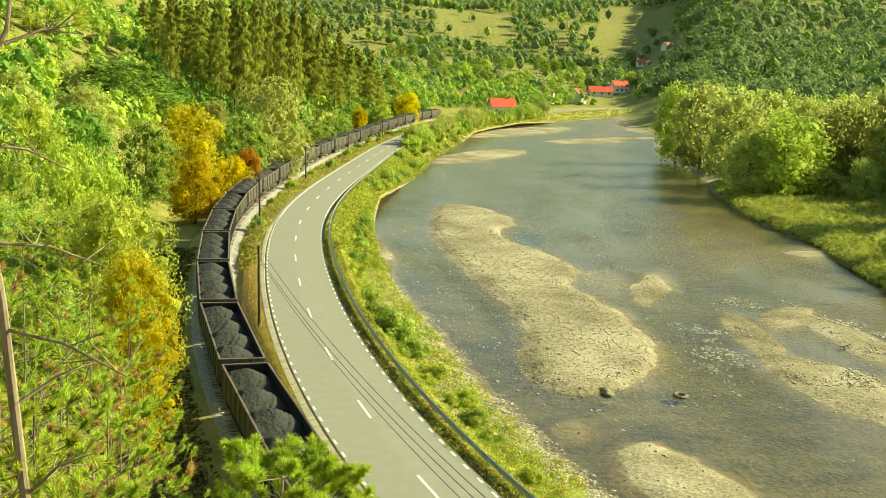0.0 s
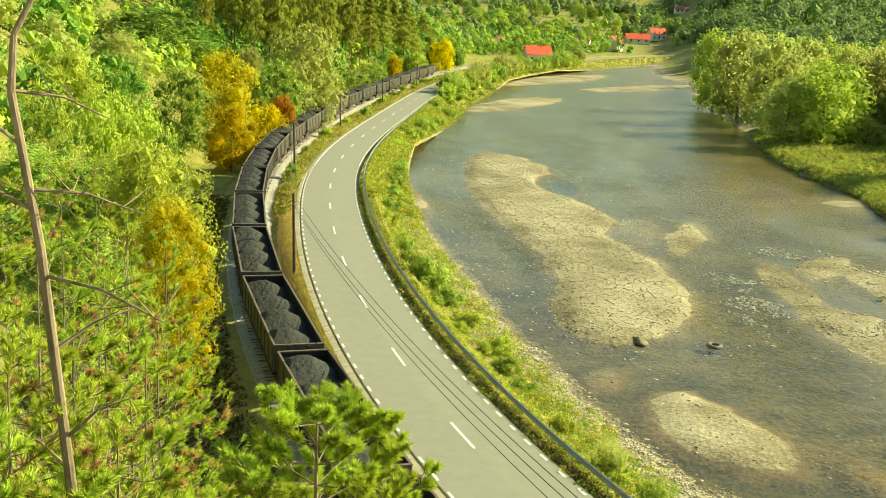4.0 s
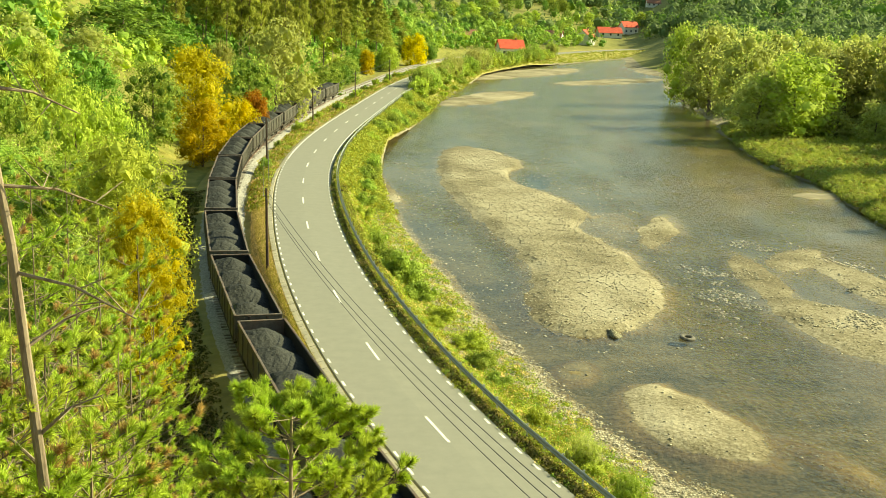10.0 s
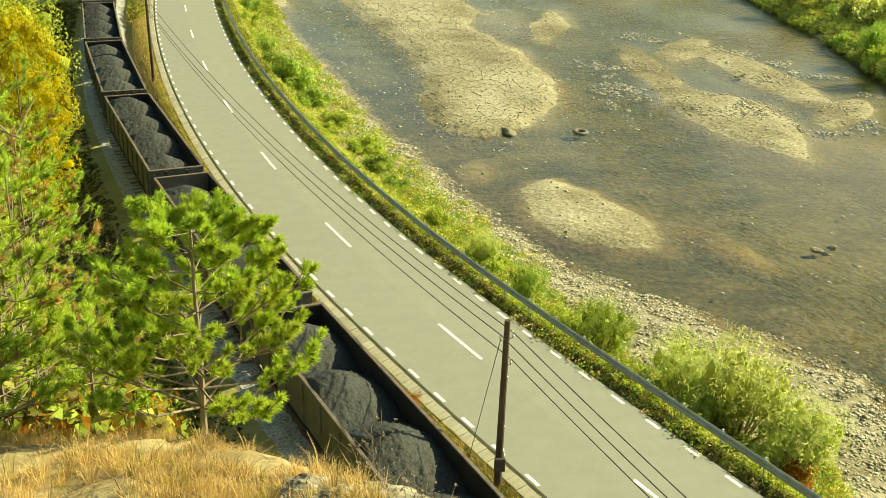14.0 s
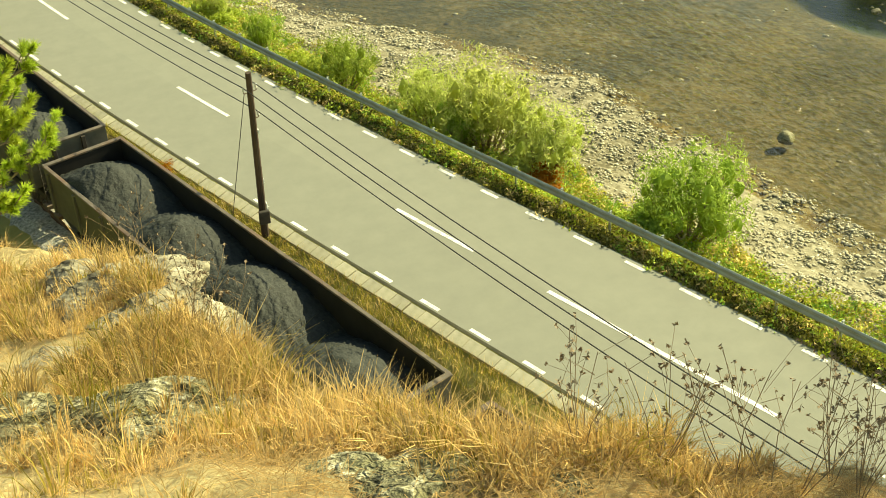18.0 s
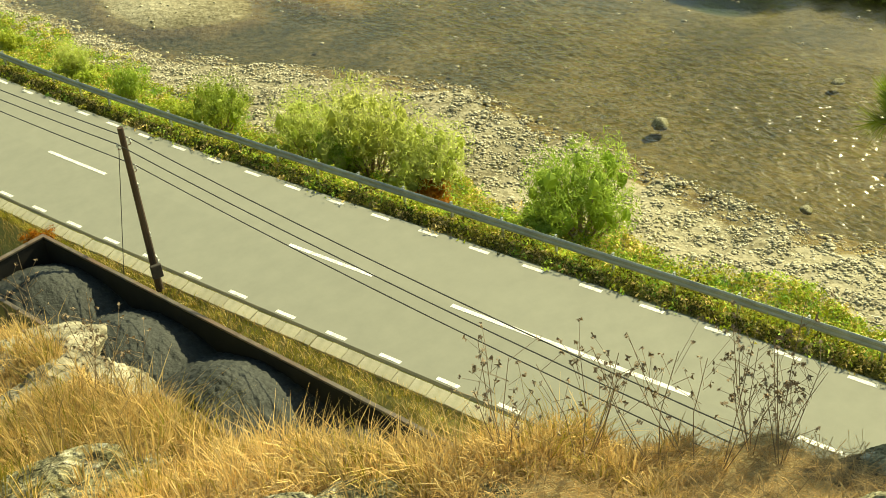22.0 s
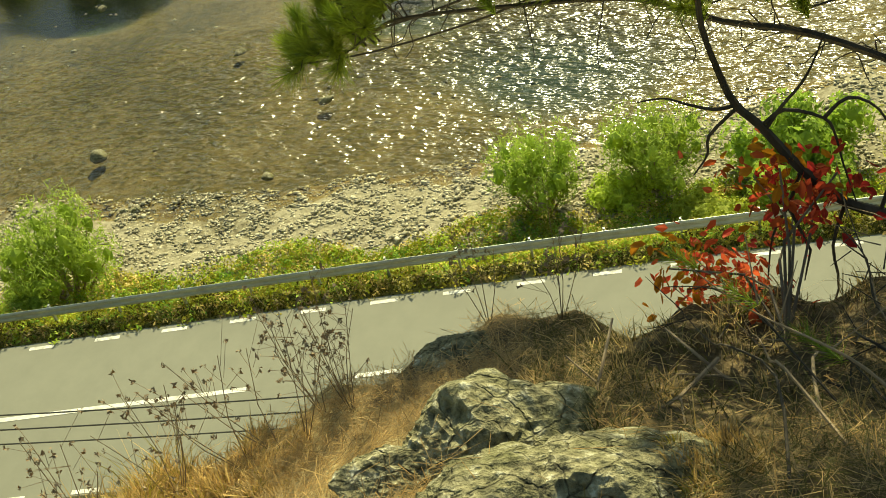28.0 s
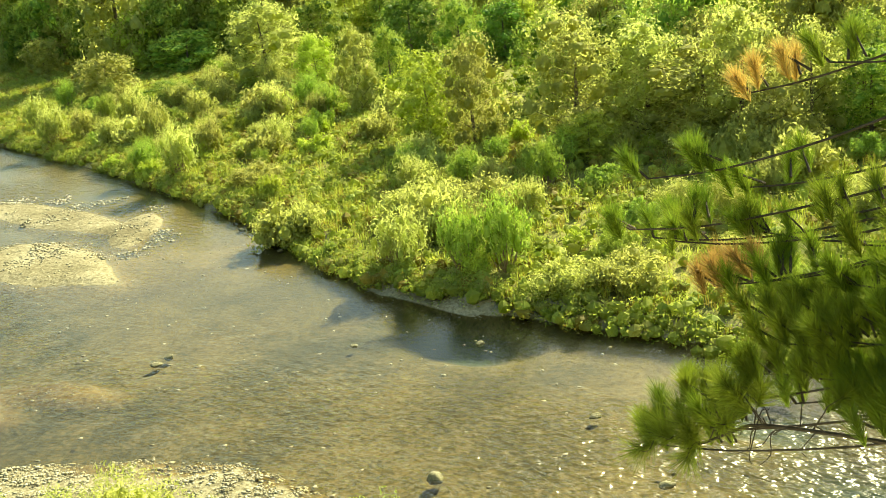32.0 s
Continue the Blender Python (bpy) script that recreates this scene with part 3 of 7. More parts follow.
def build_road():
    s = np.arange(-300, 720, 1.0)
    v, f = ribbon(ROAD, s, [-2.98, -2.9, 0, 3.0, 3.06], [-0.25, 0.0, 0.05, 0.0, -0.25])
    road = tagged(new("road", fast_mesh("road", v, f, M_ASPHALT)), "grey asphalt two-lane road with worn white markings", "road", kind="structure")

    def dash(name, s0, length, off, w):
        n = max(2, int(length / 1.0) + 1)
        ss = np.linspace(s0, s0 + length, n)
        zz = 0.05 - 0.05 * abs(off) / 3.0 + 0.006
        k = []
        for o in (off - w / 2, off + w / 2):
            x, y, _ = ROAD.at(ss, o)
            k.append(np.stack([x, y, np.full(n, zz)], 1))
        v = np.stack(k, 1).reshape(-1, 3)
        ob = new(name, fast_mesh(name, v, grid_faces(n, 2), M_PAINT))
        ob.parent = road

    for k in range(44):
        dash("centre_dash", 46.0 + 12.85 * k, 3.5, 0.0, 0.14)
    for k in range(6):
        dash("centre_dash", 35.4 - 10.5 * k, 7.6, 0.0, 0.15)
    for k in range(0, 86):
        for o, shift in ((-2.78, 0.65), (2.78, -0.35)):
            dash("edge_dash", -4 + 2.0 * k + shift, 0.75, o, 0.13)
    for o in (-2.78, 2.78):
        ss = np.arange(168, 500, 2.0)
        v, f = ribbon(ROAD, ss, [o - 0.07, o + 0.07], [0.011, 0.011])
        hang("edge_line", fast_mesh("edge_line", v, f, M_PAINT), road)


def verge_profile():
    """The made ground along road and track: strip from left of the track to the river's edge."""
    s = np.concatenate([np.arange(-250, 0, 4.0), np.arange(0, 150, 0.7), np.arange(150, 420, 1.5), np.arange(420, 700, 5.0)])
    ot = track_off(s)
    bl = bank_left(s)
    offs, zs = [], []

    def add(o, z):
        offs.append(o + 0 * s)
        zs.append(z + 0 * s)

    add(ot - 4.5, -1.95)
    add(ot - 3.4, -1.42)
    add(ot - 1.9, -1.14)
    add(ot + 1.9, -1.14)
    for k in range(9):
        u = k / 8
        add((ot + 1.75) * (1 - u) + -3.5 * u, -1.2 + 0.98 * smooth(0.0, 1.0, u))
    add(-3.45, -0.20)
    add(-2.96, -0.10)
    add(3.04, -0.10)
    for k in range(16):
        u = k / 15
        o = 3.1 * (1 - u) + (bl + 0.8) * u
        z = -0.08 - 2.72 * smooth(3.2, 7.8, o) - 0.72 * np.clip((o - 7.0) / np.maximum(bl - 7.0, 1.5), 0, 1.4)
        add(o, z)
    v, f = ribbon(ROAD, s, offs, zs)
    v = v.copy()
    amp = np.zeros((len(s), len(offs)))
    amp[:, 5:11] = 0.06
    amp[:, 17:] = 0.14
    v[:, 2] += amp.ravel() * (waves(v[:, 0], v[:, 1], 0.9, 20) + 0.6 * waves(v[:, 0], v[:, 1], 2.6, 21))
    ob = new("embankment", fast_mesh("embankment", v, f, M_SHORE, True))
    tagged(ob, "grassy roadside bank sloping to track and river", "embankment", kind="structure")


def build_drain():
    """Pale concrete slabs along the road on the track's side."""
    ob = new("drain", bpy.data.meshes.new("drain"))
    tagged(ob, "pale worn concrete gutter slabs along the road", "gutter", kind="structure")
    bm = bmesh.new()
    bm_box(bm, (-0.20, -0.29, -0.06), (0.20, 0.29, 0.06), 0.012)
    me = bpy.data.meshes.new("slab")
    bm.to_mesh(me)
    bm.free()
    me.materials.append(M_CONCRETE)
    rnd = random.Random(4)
    for k in range(260):
        s = 5 + 0.6 * k
        x, y, h = ROAD.at(s, -3.24)
        o = new("slab", me)
        o.parent = ob
        o.matrix_basis = pose(x, y, -0.10 + rnd.uniform(-0.015, 0.015), rnd.uniform(-1, 1), -14 + rnd.uniform(-2, 2), -math.degrees(h) + rnd.uniform(-1, 1)) @ Matrix.Rotation(0, 4, "Z")
    s = np.arange(161, 480, 3.0)
    v, f = ribbon(ROAD, s, [-3.34, -3.32, -2.94, -2.9], [-0.4, -0.12, -0.0, -0.3])
    tagged(hang("far_gutter", fast_mesh("far_gutter", v, f, M_CONCRETE), ob), kind="stuff")


build_ground()
build_road()
verge_profile()
build_drain()

# ---- railway ----
def build_track():
    track = new("railway_track", bpy.data.meshes.new("railway_track"))
    tagged(track, "single railway track with rusty rails on pale ballast", "railway", kind="structure")
    s = np.concatenate([np.arange(-300, 20, 3.0), np.arange(20, 140, 0.35), np.arange(140, 520, 1.5)])
    prof = [(a, RAIL_Z + b) for a, b in ((-2.5, -0.55), (-2.1, -0.34), (-1.75, -0.18), (-1.3, -0.13), (-0.7, -0.13), (0, -0.14), (0.7, -0.13), (1.3, -0.13), (1.75, -0.18), (2.2, -0.30), (2.7, -0.48))]
    v, f = ribbon(TRACK, s, [p[0] for p in prof], [p[1] for p in prof])
    v = v.copy()
    v[:, 2] += np.random.RandomState(3).normal(0, 0.03, len(v))
    hang("ballast", fast_mesh("ballast", v, f, M_BALLAST), track, "pale grey crushed stone ballast")
    for side in (-0.72, 0.72):
        pr = [(a, RAIL_Z + b) for a, b in ((-0.065, -0.16), (-0.02, -0.14), (-0.036, -0.03), (-0.036, 0.0), (0.036, 0.0), (0.036, -0.03), (0.02, -0.14), (0.065, -0.16))]
        v, f = ribbon(TRACK, np.arange(-300, 520, 1.0), [side + p[0] for p in pr], [p[1] for p in pr])
        hang("rail", fast_mesh("rail", v, f, M_RAIL), track)
    bm = bmesh.new()
    bm_box(bm, (-1.25, -0.12, -0.14), (1.25, 0.12, 0.0), 0.015)
    me = bpy.data.meshes.new("sleeper")
    bm.to_mesh(me)
    bm.free()
    me.materials.append(M_SLEEPER)
    rnd = random.Random(5)
    for k in range(290):
        x, y, h = TRACK.at(26 + 0.64 * k)
        o = new("sleeper", me)
        o.parent = track
        o.matrix_basis = pose(x, y, RAIL_Z - 0.112 + rnd.uniform(-0.01, 0.01), 0, 0, -math.degrees(h) + rnd.uniform(-1.5, 1.5))


def build_guard_rail():
    rail = new("guard_rail", None)
    tagged(rail, "galvanised steel crash barrier on posts beside the road", "guard rail")
    # W-profile beam, in lengths of four metres
    prof = [(0.0, 0.48), (0.045, 0.52), (0.045, 0.57), (0.0, 0.61), (0.0, 0.66), (0.045, 0.70), (0.045, 0.75), (0.0, 0.79), (-0.012, 0.79), (0.03, 0.745), (0.03, 0.705), (-0.015, 0.665), (-0.015, 0.605), (0.03, 0.565), (0.03, 0.525), (-0.012, 0.48)]
    off = lambda s: np.interp(s, [0, 40, 60, 90, 120, 150, 400], [3.85, 3.85, 3.9, 3.85, 3.75, 3.7, 3.75])
    for k in range(0, 84):
        s0 = -20 + 4.0 * k
        ss = np.linspace(s0, s0 + 4.06, 4)
        v, f = ribbon(ROAD, ss, [off(ss) - p[0] for p in prof] + [off(ss) - prof[0][0]], [p[1] - 0.24 for p in prof] + [prof[0][1] - 0.24])
        hang("beam", fast_mesh("beam", v, f, M_GALV), rail)
    bm = bmesh.new()
    bm_box(bm, (-0.05, -0.03, -0.9), (0.05, 0.03, 0.76), 0.006)
    bm_box(bm, (-0.14, -0.05, 0.56), (-0.02, 0.05, 0.72), 0.004)
    post = part("post", bm, M_GALV, rail)
    for k in range(1, 160):
        s0 = -20 + 2.0 * k
        x, y, h = ROAD.at(s0, float(off(s0)) + 0.17)
        o = post if k == 1 else new("post", post.data)
        o.parent = rail
        o.matrix_basis = pose(x, y, -0.24, 0, 0, -math.degrees(h))


def build_pole(x, y, z, height, lean, heading, box=False):
    pole = tagged(new("utility_pole", None), "dark tarred wooden telephone pole beside the road", "utility pole", "poles along the road")
    pole.matrix_basis = pose(x, y, z, 0, lean, 0)
    bm = bmesh.new()
    bm_rod(bm, (0, 0, -0.6), (0, 0, height), 0.135, 0.09, 12)
    part("shaft", bm, M_POLE, pole)
    d = Vector((math.cos(heading), -math.sin(heading), 0))
    for o, dz in ((0.22, -0.62), (-0.22, -0.62), (0.2, -1.5)):
        bm = bmesh.new()
        bm_rod(bm, d * (0.06 if o > 0 else -0.06) + Vector((0, 0, height + dz)), d * o + Vector((0, 0, height + dz)), 0.014, seg=6)
        bm_rod(bm, d * o + Vector((0, 0, height + dz)), d * o + Vector((0, 0, height + dz + 0.1)), 0.014, seg=6)
        br = part("bracket", bm, M_RAIL, pole)
        bm = bmesh.new()
        bm_rod(bm, d * o + Vector((0, 0, height + dz + 0.08)), d * o + Vector((0, 0, height + dz + 0.20)), 0.045, 0.03, 10)
        part("insulator", bm, M_CERAMIC, br, "white ceramic insulator")
    if box:
        bm = bmesh.new()
        bm_box(bm, (-0.17, -0.26, 1.55), (0.17, -0.12, 2.0), 0.02)
        part("junction_box", bm, M_BOGIE, pole, "dark metal junction box")
        bm = bmesh.new()
        bm_box(bm, (0.12, -0.02, 1.6), (0.16, 0.16, 2.15), 0.005)
        part("sign_plate", bm, M_CERAMIC, pole, "small plain white plate")
        for zz in (2.9, 4.6):
            bm = bmesh.new()
            bm_box(bm, (0.09, -0.05, zz), (0.13, 0.05, zz + 0.14), 0.004)
            part("number_tag", bm, M_CERAMIC, pole, "tiny pale metal tag")
    return pole


def build_poles():
    tops = []
    for s, o, z, hh, lean, box in ((-2, -4.2, -1.2, 6.5, 0.5, False), (51.6, -3.72, -1.15, 6.6, 1.2, True), (109.5, -4.0, -1.2, 7.0, -1.2, False), (167, -5.2, -1.4, 6.6, -1.5, False), (219, -6.2, -1.5, 6.4, -1.5, False), (271, -6.2, -1.4, 6.4, -1.0, False), (330, -7.0, -1.4, 6.4, 0, False)):
        x, y, h = ROAD.at(s, o)
        build_pole(x, y, z, hh, lean, h, box)
        top = Matrix.Translation((x, y, z)) @ Matrix.Rotation(radians(lean), 4, "Y")
        d = Vector((math.cos(h), -math.sin(h), 0))
        tops.append([top @ (d * q + Vector((0, 0, hh + dz))) for q, dz in ((0.22, -0.43), (-0.22, -0.43), (0.2, -1.31))])
    wires = tagged(new("overhead_wires", None), "thin dark telephone wires sagging between poles", "wires")
    for span, (a, b) in enumerate(zip(tops, tops[1:])):
        for p, q in zip(a, b):
            pts = []
            for k in range(25):
                u = k / 24
                w = p.lerp(q, u)
                w.z -= (1.55 if span == 0 else 1.2 if span == 1 else 0.6) * 4 * u * (1 - u)
                pts.append(w)
            v, f = [], []
            for k, w in enumerate(pts):
                t = (pts[min(k + 1, 24)] - pts[max(k - 1, 0)]).normalized()
                n1 = t.cross(Vector((0, 0, 1))).normalized()
                n2 = n1.cross(t)
                for j in range(5):
                    c = 2 * math.pi * j / 5
                    v.append(w + (n1 * math.cos(c) + n2 * math.sin(c)) * 0.017)
            for k in range(24):
                for j in range(5):
                    f.append((k * 5 + j, k * 5 + (j + 1) % 5, k * 5 + 5 + (j + 1) % 5, k * 5 + 5 + j))
            hang("wire", mesh_from("wire", v, f, M_WIRE), wires)
    # stay wire of the near pole
    bm = bmesh.new()
    p = tops[1][1]
    bm_rod(bm, p + Vector((0, 0, -0.2)), (p.x - 0.75, p.y + 1.2, -0.3), 0.012, seg=5)
    part("stay", bm, M_WIRE, wires)


# ---- the coal train ----
# sizes of the drawing that the wagon is built from, and its scale
BOX, HALF, SIZE = 17.3, 1.42, 0.929
PITCH = 18.6 * SIZE


def plate(bm, corners, t):
    """A thin plate on four corners, thickened against its normal."""
    a = [Vector(c) for c in corners]
    n = (a[1] - a[0]).cross(a[2] - a[0]).normalized() * t
    v = [bm.verts.new(p) for p in a] + [bm.verts.new(p - n) for p in a]
    for q in ((0, 1, 2, 3), (7, 6, 5, 4), (0, 4, 5, 1), (1, 5, 6, 2), (2, 6, 7, 3), (3, 7, 4, 0)):
        bm.faces.new([v[i] for i in q])


def coal_mesh(seed):
    r = random.Random(seed)
    nx, ny = 33, 200
    xs, ys = np.linspace(-HALF + 0.06, HALF - 0.06, nx), np.linspace(-BOX / 2 + 0.08, BOX / 2 - 0.08, ny)
    gx, gy = np.meshgrid(xs, ys, indexing="ij")
    z = np.full(gx.shape, 2.0)
    n = 4
    for k in range(n):
        cy = -BOX / 2 + (k + 0.5) * BOX / n + r.uniform(-0.4, 0.4)
        top = r.uniform(3.5, 3.75)
        cx = r.uniform(-0.45, -0.15)
        hgt = top + 0.10 - np.sqrt(((gx - cx) * np.where(gx > cx, 0.62, 0.30)) ** 2 + ((gy - cy) * 0.50) ** 2 + 0.03)
        z = np.maximum(z, hgt)
    z += 0.03 * waves(gx, gy, 2.2, seed) + np.random.RandomState(seed).normal(0, 0.024, gx.shape) + 0.02 * waves(gx, gy, 6.5, seed + 9)
    z = np.minimum(z, 3.62 - 1.1 * np.maximum(0, np.abs(gx) - 1.0))
    return fast_mesh("coal_load", np.stack([gx.ravel(), gy.ravel(), z.ravel()], 1), grid_faces(nx, ny), M_COAL, True)


def build_wagon(coal, rust):
    w = tagged(new("coal_wagon", None), "dark grey open hopper wagon heaped with black coal", "railway wagon", "wagons of the coal train")
    L, H1, H0 = BOX / 2, 3.22, 1.25
    for sx in (-1, 1):
        bm = bmesh.new()
        bm_box(bm, (sx * HALF - 0.035, -L, H0 + 0.35), (sx * HALF + 0.035, L, H1), 0.008)
        plate(bm, [(sx * HALF, -L + 1.6, H0 + 0.38), (sx * HALF, L - 1.6, H0 + 0.38), (sx * (HALF - 0.42), L - 2.4, 0.75), (sx * (HALF - 0.42), -L + 2.4, 0.75)], 0.05 * sx)
        side = part("side_wall", bm, M_WAGON, w)
        bm = bmesh.new()
        bm_box(bm, (sx * (HALF - 0.05) - 0.01, -L + 0.05, H0 + 0.4), (sx * (HALF - 0.05) + 0.01, L - 0.05, H1 - 0.02))
        part("lining", bm, M_WAGON_IN, side, "inner lining, coal-dark with shade put into its colour")
        for k in range(10):
            y = -L + 0.35 + k * (BOX - 0.7) / 9
            bm = bmesh.new()
            bm_box(bm, (sx * (HALF + 0.03) - 0.0, y - 0.06, H0 + 0.36) if sx > 0 else (sx * (HALF + 0.11), y - 0.06, H0 + 0.36), (sx * (HALF + 0.11), y + 0.06, H1 - 0.1) if sx > 0 else (sx * (HALF + 0.03), y + 0.06, H1 - 0.1), 0.01)
            part("rib", bm, M_WAGON, side)
        bm = bmesh.new()
        bm_box(bm, (sx * HALF - 0.07, -L, H1), (sx * HALF + 0.07, L, H1 + 0.07), 0.015)
        part("top_rim", bm, M_RIM, w, "worn steel top rim")
        bm = bmesh.new()
        bm_box(bm, (sx * 1.0 - 0.08, -L - 0.1, 0.98), (sx * 1.0 + 0.08, L + 0.1, 1.25), 0.01)
        part("solebar", bm, M_BOGIE, w)
    for sy in (-1, 1):
        bm = bmesh.new()
        bm_box(bm, (-HALF - 0.03, sy * L - 0.04, H0 + 0.55), (HALF + 0.03, sy * L + 0.04, H1), 0.008)
        plate(bm, [(-HALF, sy * L, H0 + 0.6), (HALF, sy * L, H0 + 0.6), (HALF, sy * (L - 1.5), 1.15), (-HALF, sy * (L - 1.5), 1.15)], 0.05 * sy)
        end = part("end_wall", bm, M_WAGON, w)
        bm = bmesh.new()
        bm_box(bm, (-HALF + 0.06, sy * (L - 0.06) - 0.01, H0 + 0.6), (HALF - 0.06, sy * (L - 0.06) + 0.01, H1 - 0.02))
        part("lining", bm, M_RIM if rust else M_WAGON_IN, end, "rusty inner lining" if rust else "inner lining, coal-dark with shade put into its colour")
        bm = bmesh.new()
        bm_box(bm, (-HALF - 0.05, sy * L - 0.09, H1), (HALF + 0.05, sy * L + 0.09, H1 + 0.075), 0.015)
        part("top_rim", bm, M_RIM, w, "worn steel top rim")
        for x in (-0.55, 0.55):
            bm = bmesh.new()
            bm_box(bm, (x - 0.07, sy * L + (0.03 if sy > 0 else -0.15), H0), (x + 0.07, sy * L + (0.15 if sy > 0 else -0.03), H1 - 0.02), 0.01)
            part("end_post", bm, M_BOGIE, end)
        # ladder and platform
        for x in (-1.22, -0.86):
            bm = bmesh.new()
            bm_rod(bm, (x, sy * (L + 0.16), 1.1), (x, sy * (L + 0.16), H1 - 0.05), 0.022, seg=6)
            part("ladder_rail", bm, M_BOGIE, end)
        for k in range(6):
            bm = bmesh.new()
            bm_rod(bm, (-1.22, sy * (L + 0.16), 1.35 + 0.3 * k), (-0.86, sy * (L + 0.16), 1.35 + 0.3 * k), 0.018, seg=5)
            part("rung", bm, M_BOGIE, end)
        bm = bmesh.new()
        bm_box(bm, (-1.35, sy * L + (0.0 if sy > 0 else -0.42), 1.05), (1.35, sy * L + (0.42 if sy > 0 else 0.0), 1.2), 0.01)
        part("headstock", bm, M_RIM, w)
        bm = bmesh.new()
        bm_box(bm, (-0.5, sy * L + (0.05 if sy > 0 else -0.38), 1.9), (0.45, sy * L + (0.38 if sy > 0 else -0.05), 1.96), 0.005)
        part("platform", bm, M_RIM, end, "pale worn end platform")
        for x in (-0.87, 0.87):
            bm = bmesh.new()
            bm_rod(bm, (x, sy * (L + 0.1), 1.05), (x, sy * (L + 0.55), 1.05), 0.085, seg=10)
            bm_rod(bm, (x, sy * (L + 0.55), 1.05), (x, sy * (L + 0.62), 1.05), 0.22, seg=14)
            part("buffer", bm, M_BOGIE, w)
        bm = bmesh.new()
        bm_box(bm, (-1.08, sy * (L - 3.2) - 1.5, 0.42), (-0.92, sy * (L - 3.2) + 1.5, 0.78), 0.03)
        bm_box(bm, (0.92, sy * (L - 3.2) - 1.5, 0.42), (1.08, sy * (L - 3.2) + 1.5, 0.78), 0.03)
        bm_box(bm, (-1.0, sy * (L - 3.2) - 0.25, 0.5), (1.0, sy * (L - 3.2) + 0.25, 0.95), 0.03)
        bogie = part("bogie", bm, M_BOGIE, w)
        for dy in (-0.95, 0.95):
            bm = bmesh.new()
            y = sy * (L - 3.2) + dy
            for x in (-0.755, 0.755):
                bm_rod(bm, (x - 0.06, y, 0.46), (x + 0.06, y, 0.46), 0.46, seg=20)
            bm_rod(bm, (-0.9, y, 0.46), (0.9, y, 0.46), 0.07, seg=8)
            part("wheelset", bm, M_BOGIE, bogie)
    bm = bmesh.new()
    bm_box(bm, (-HALF + 0.05, -L + 1.2, 1.15), (HALF - 0.05, L - 1.2, 1.25))
    bm_box(bm, (-0.35, -3.2, 0.45), (0.35, 3.2, 1.15), 0.05)
    part("floor", bm, M_WAGON_IN, w)
    hang("coal_load", coal, w, "heaped black coal in mounds")
    for ob in w.children_recursive:
        ob.data.transform(Matrix.Scale(SIZE, 4))
    return w


def front_at(t, k):
    """Station of the front wall of wagon k; the train slows a little."""
    return 48.95 + PITCH * k - 19.32 * (t - 12) + 0.0859 * max(0.0, t - 12) ** 2


WAGONS = []


def build_train():
    coals = [coal_mesh(40 + k) for k in range(4)]
    kinds = [build_wagon(coals[k], k == 2) for k in range(4)]
    for i, k in enumerate(range(-17, 9)):
        if i < 4:
            w = kinds[i]
        else:
            w = copy_thing(kinds[(i * 7) % 4 if i % 3 else i % 4], Matrix())
        WAGONS.append((w, k))


def wagon_pose(t, k):
    s = front_at(t, k) + BOX * SIZE / 2
    xa, ya, _ = TRACK.at(s - 5.06)
    xb, yb, _ = TRACK.at(s + 5.06)
    a = math.atan2(xb - xa, yb - ya)
    return pose((xa + xb) / 2, (ya + yb) / 2, RAIL_Z, 0, 0, -math.degrees(a))


def motions():
    for w, k in WAGONS:
        walk(w, [(0.5 * i, wagon_pose(0.5 * i, k)) for i in range(65)])


build_track()
build_guard_rail()
build_poles()
build_train()

# ---- the cliff under the camera ----
LIP = ([-180, -110, -60, -25, -16, -9, -1.3, 2.5, 4.8, 8, 10, 14, 19, 24.5, 36, 43, 49, 55, 63, 68, 79, 90, 110, 140, 180],
       [20.0, 20.0, 12, 10, 8.9, 7.9, 6.2, 5.6, 4.6, 4.0, 3.5, 3.2, 2.9, 2.75, 2.78, 2.83, 3.0, 3.2, 3.0, 2.8, 2.9, 3.3, 6, 20, 20])


def lip_at(az):
    return np.interp(az, *LIP) + 0.07 * np.sin(az * 0.45) + 0.04 * np.sin(az * 1.1 + 1)


def steepness(az):
    """1 where the cliff falls sheer to the railway, 0 where a slope runs down."""
    return smooth(-10, 2, np.asarray(az, float)) * (1 - smooth(120, 150, np.asarray(az, float)))


def cliff_z(az, r):
    """Height of the cliff's top and face at an azimuth in degrees and a distance from the camera's foot."""
    az, r = np.asarray(az, float), np.asarray(r, float)
    lip, g = lip_at(az), steepness(az)
    slope = np.interp(az, [-180, -100, -40, 100, 140, 180], [-0.05, 0.0, 0.364, 0.364, 0.0, -0.05])
    x, y = r * np.sin(np.radians(az)), r * np.cos(np.radians(az))
    rough = 0.09 * waves(x, y, 1.3, 31) + 0.05 * waves(x, y, 4.0, 32) + 0.02 * waves(x, y, 11.0, 33)
    over = np.maximum(0, r - lip)
    sheer = np.interp(over, [0, 0.12, 0.5, 1.5, 3.0, 5.0, 8.0], [0, 0.2, 2.2, 8.0, 15.0, 19.5, 24.0])
    drop = g * sheer + (1 - g) * (0.5 * over + 0.25 * np.minimum(over, 1.0))
    return 18.4 - slope * np.minimum(r, lip) + rough * smooth(0.3, 1.2, r) - drop


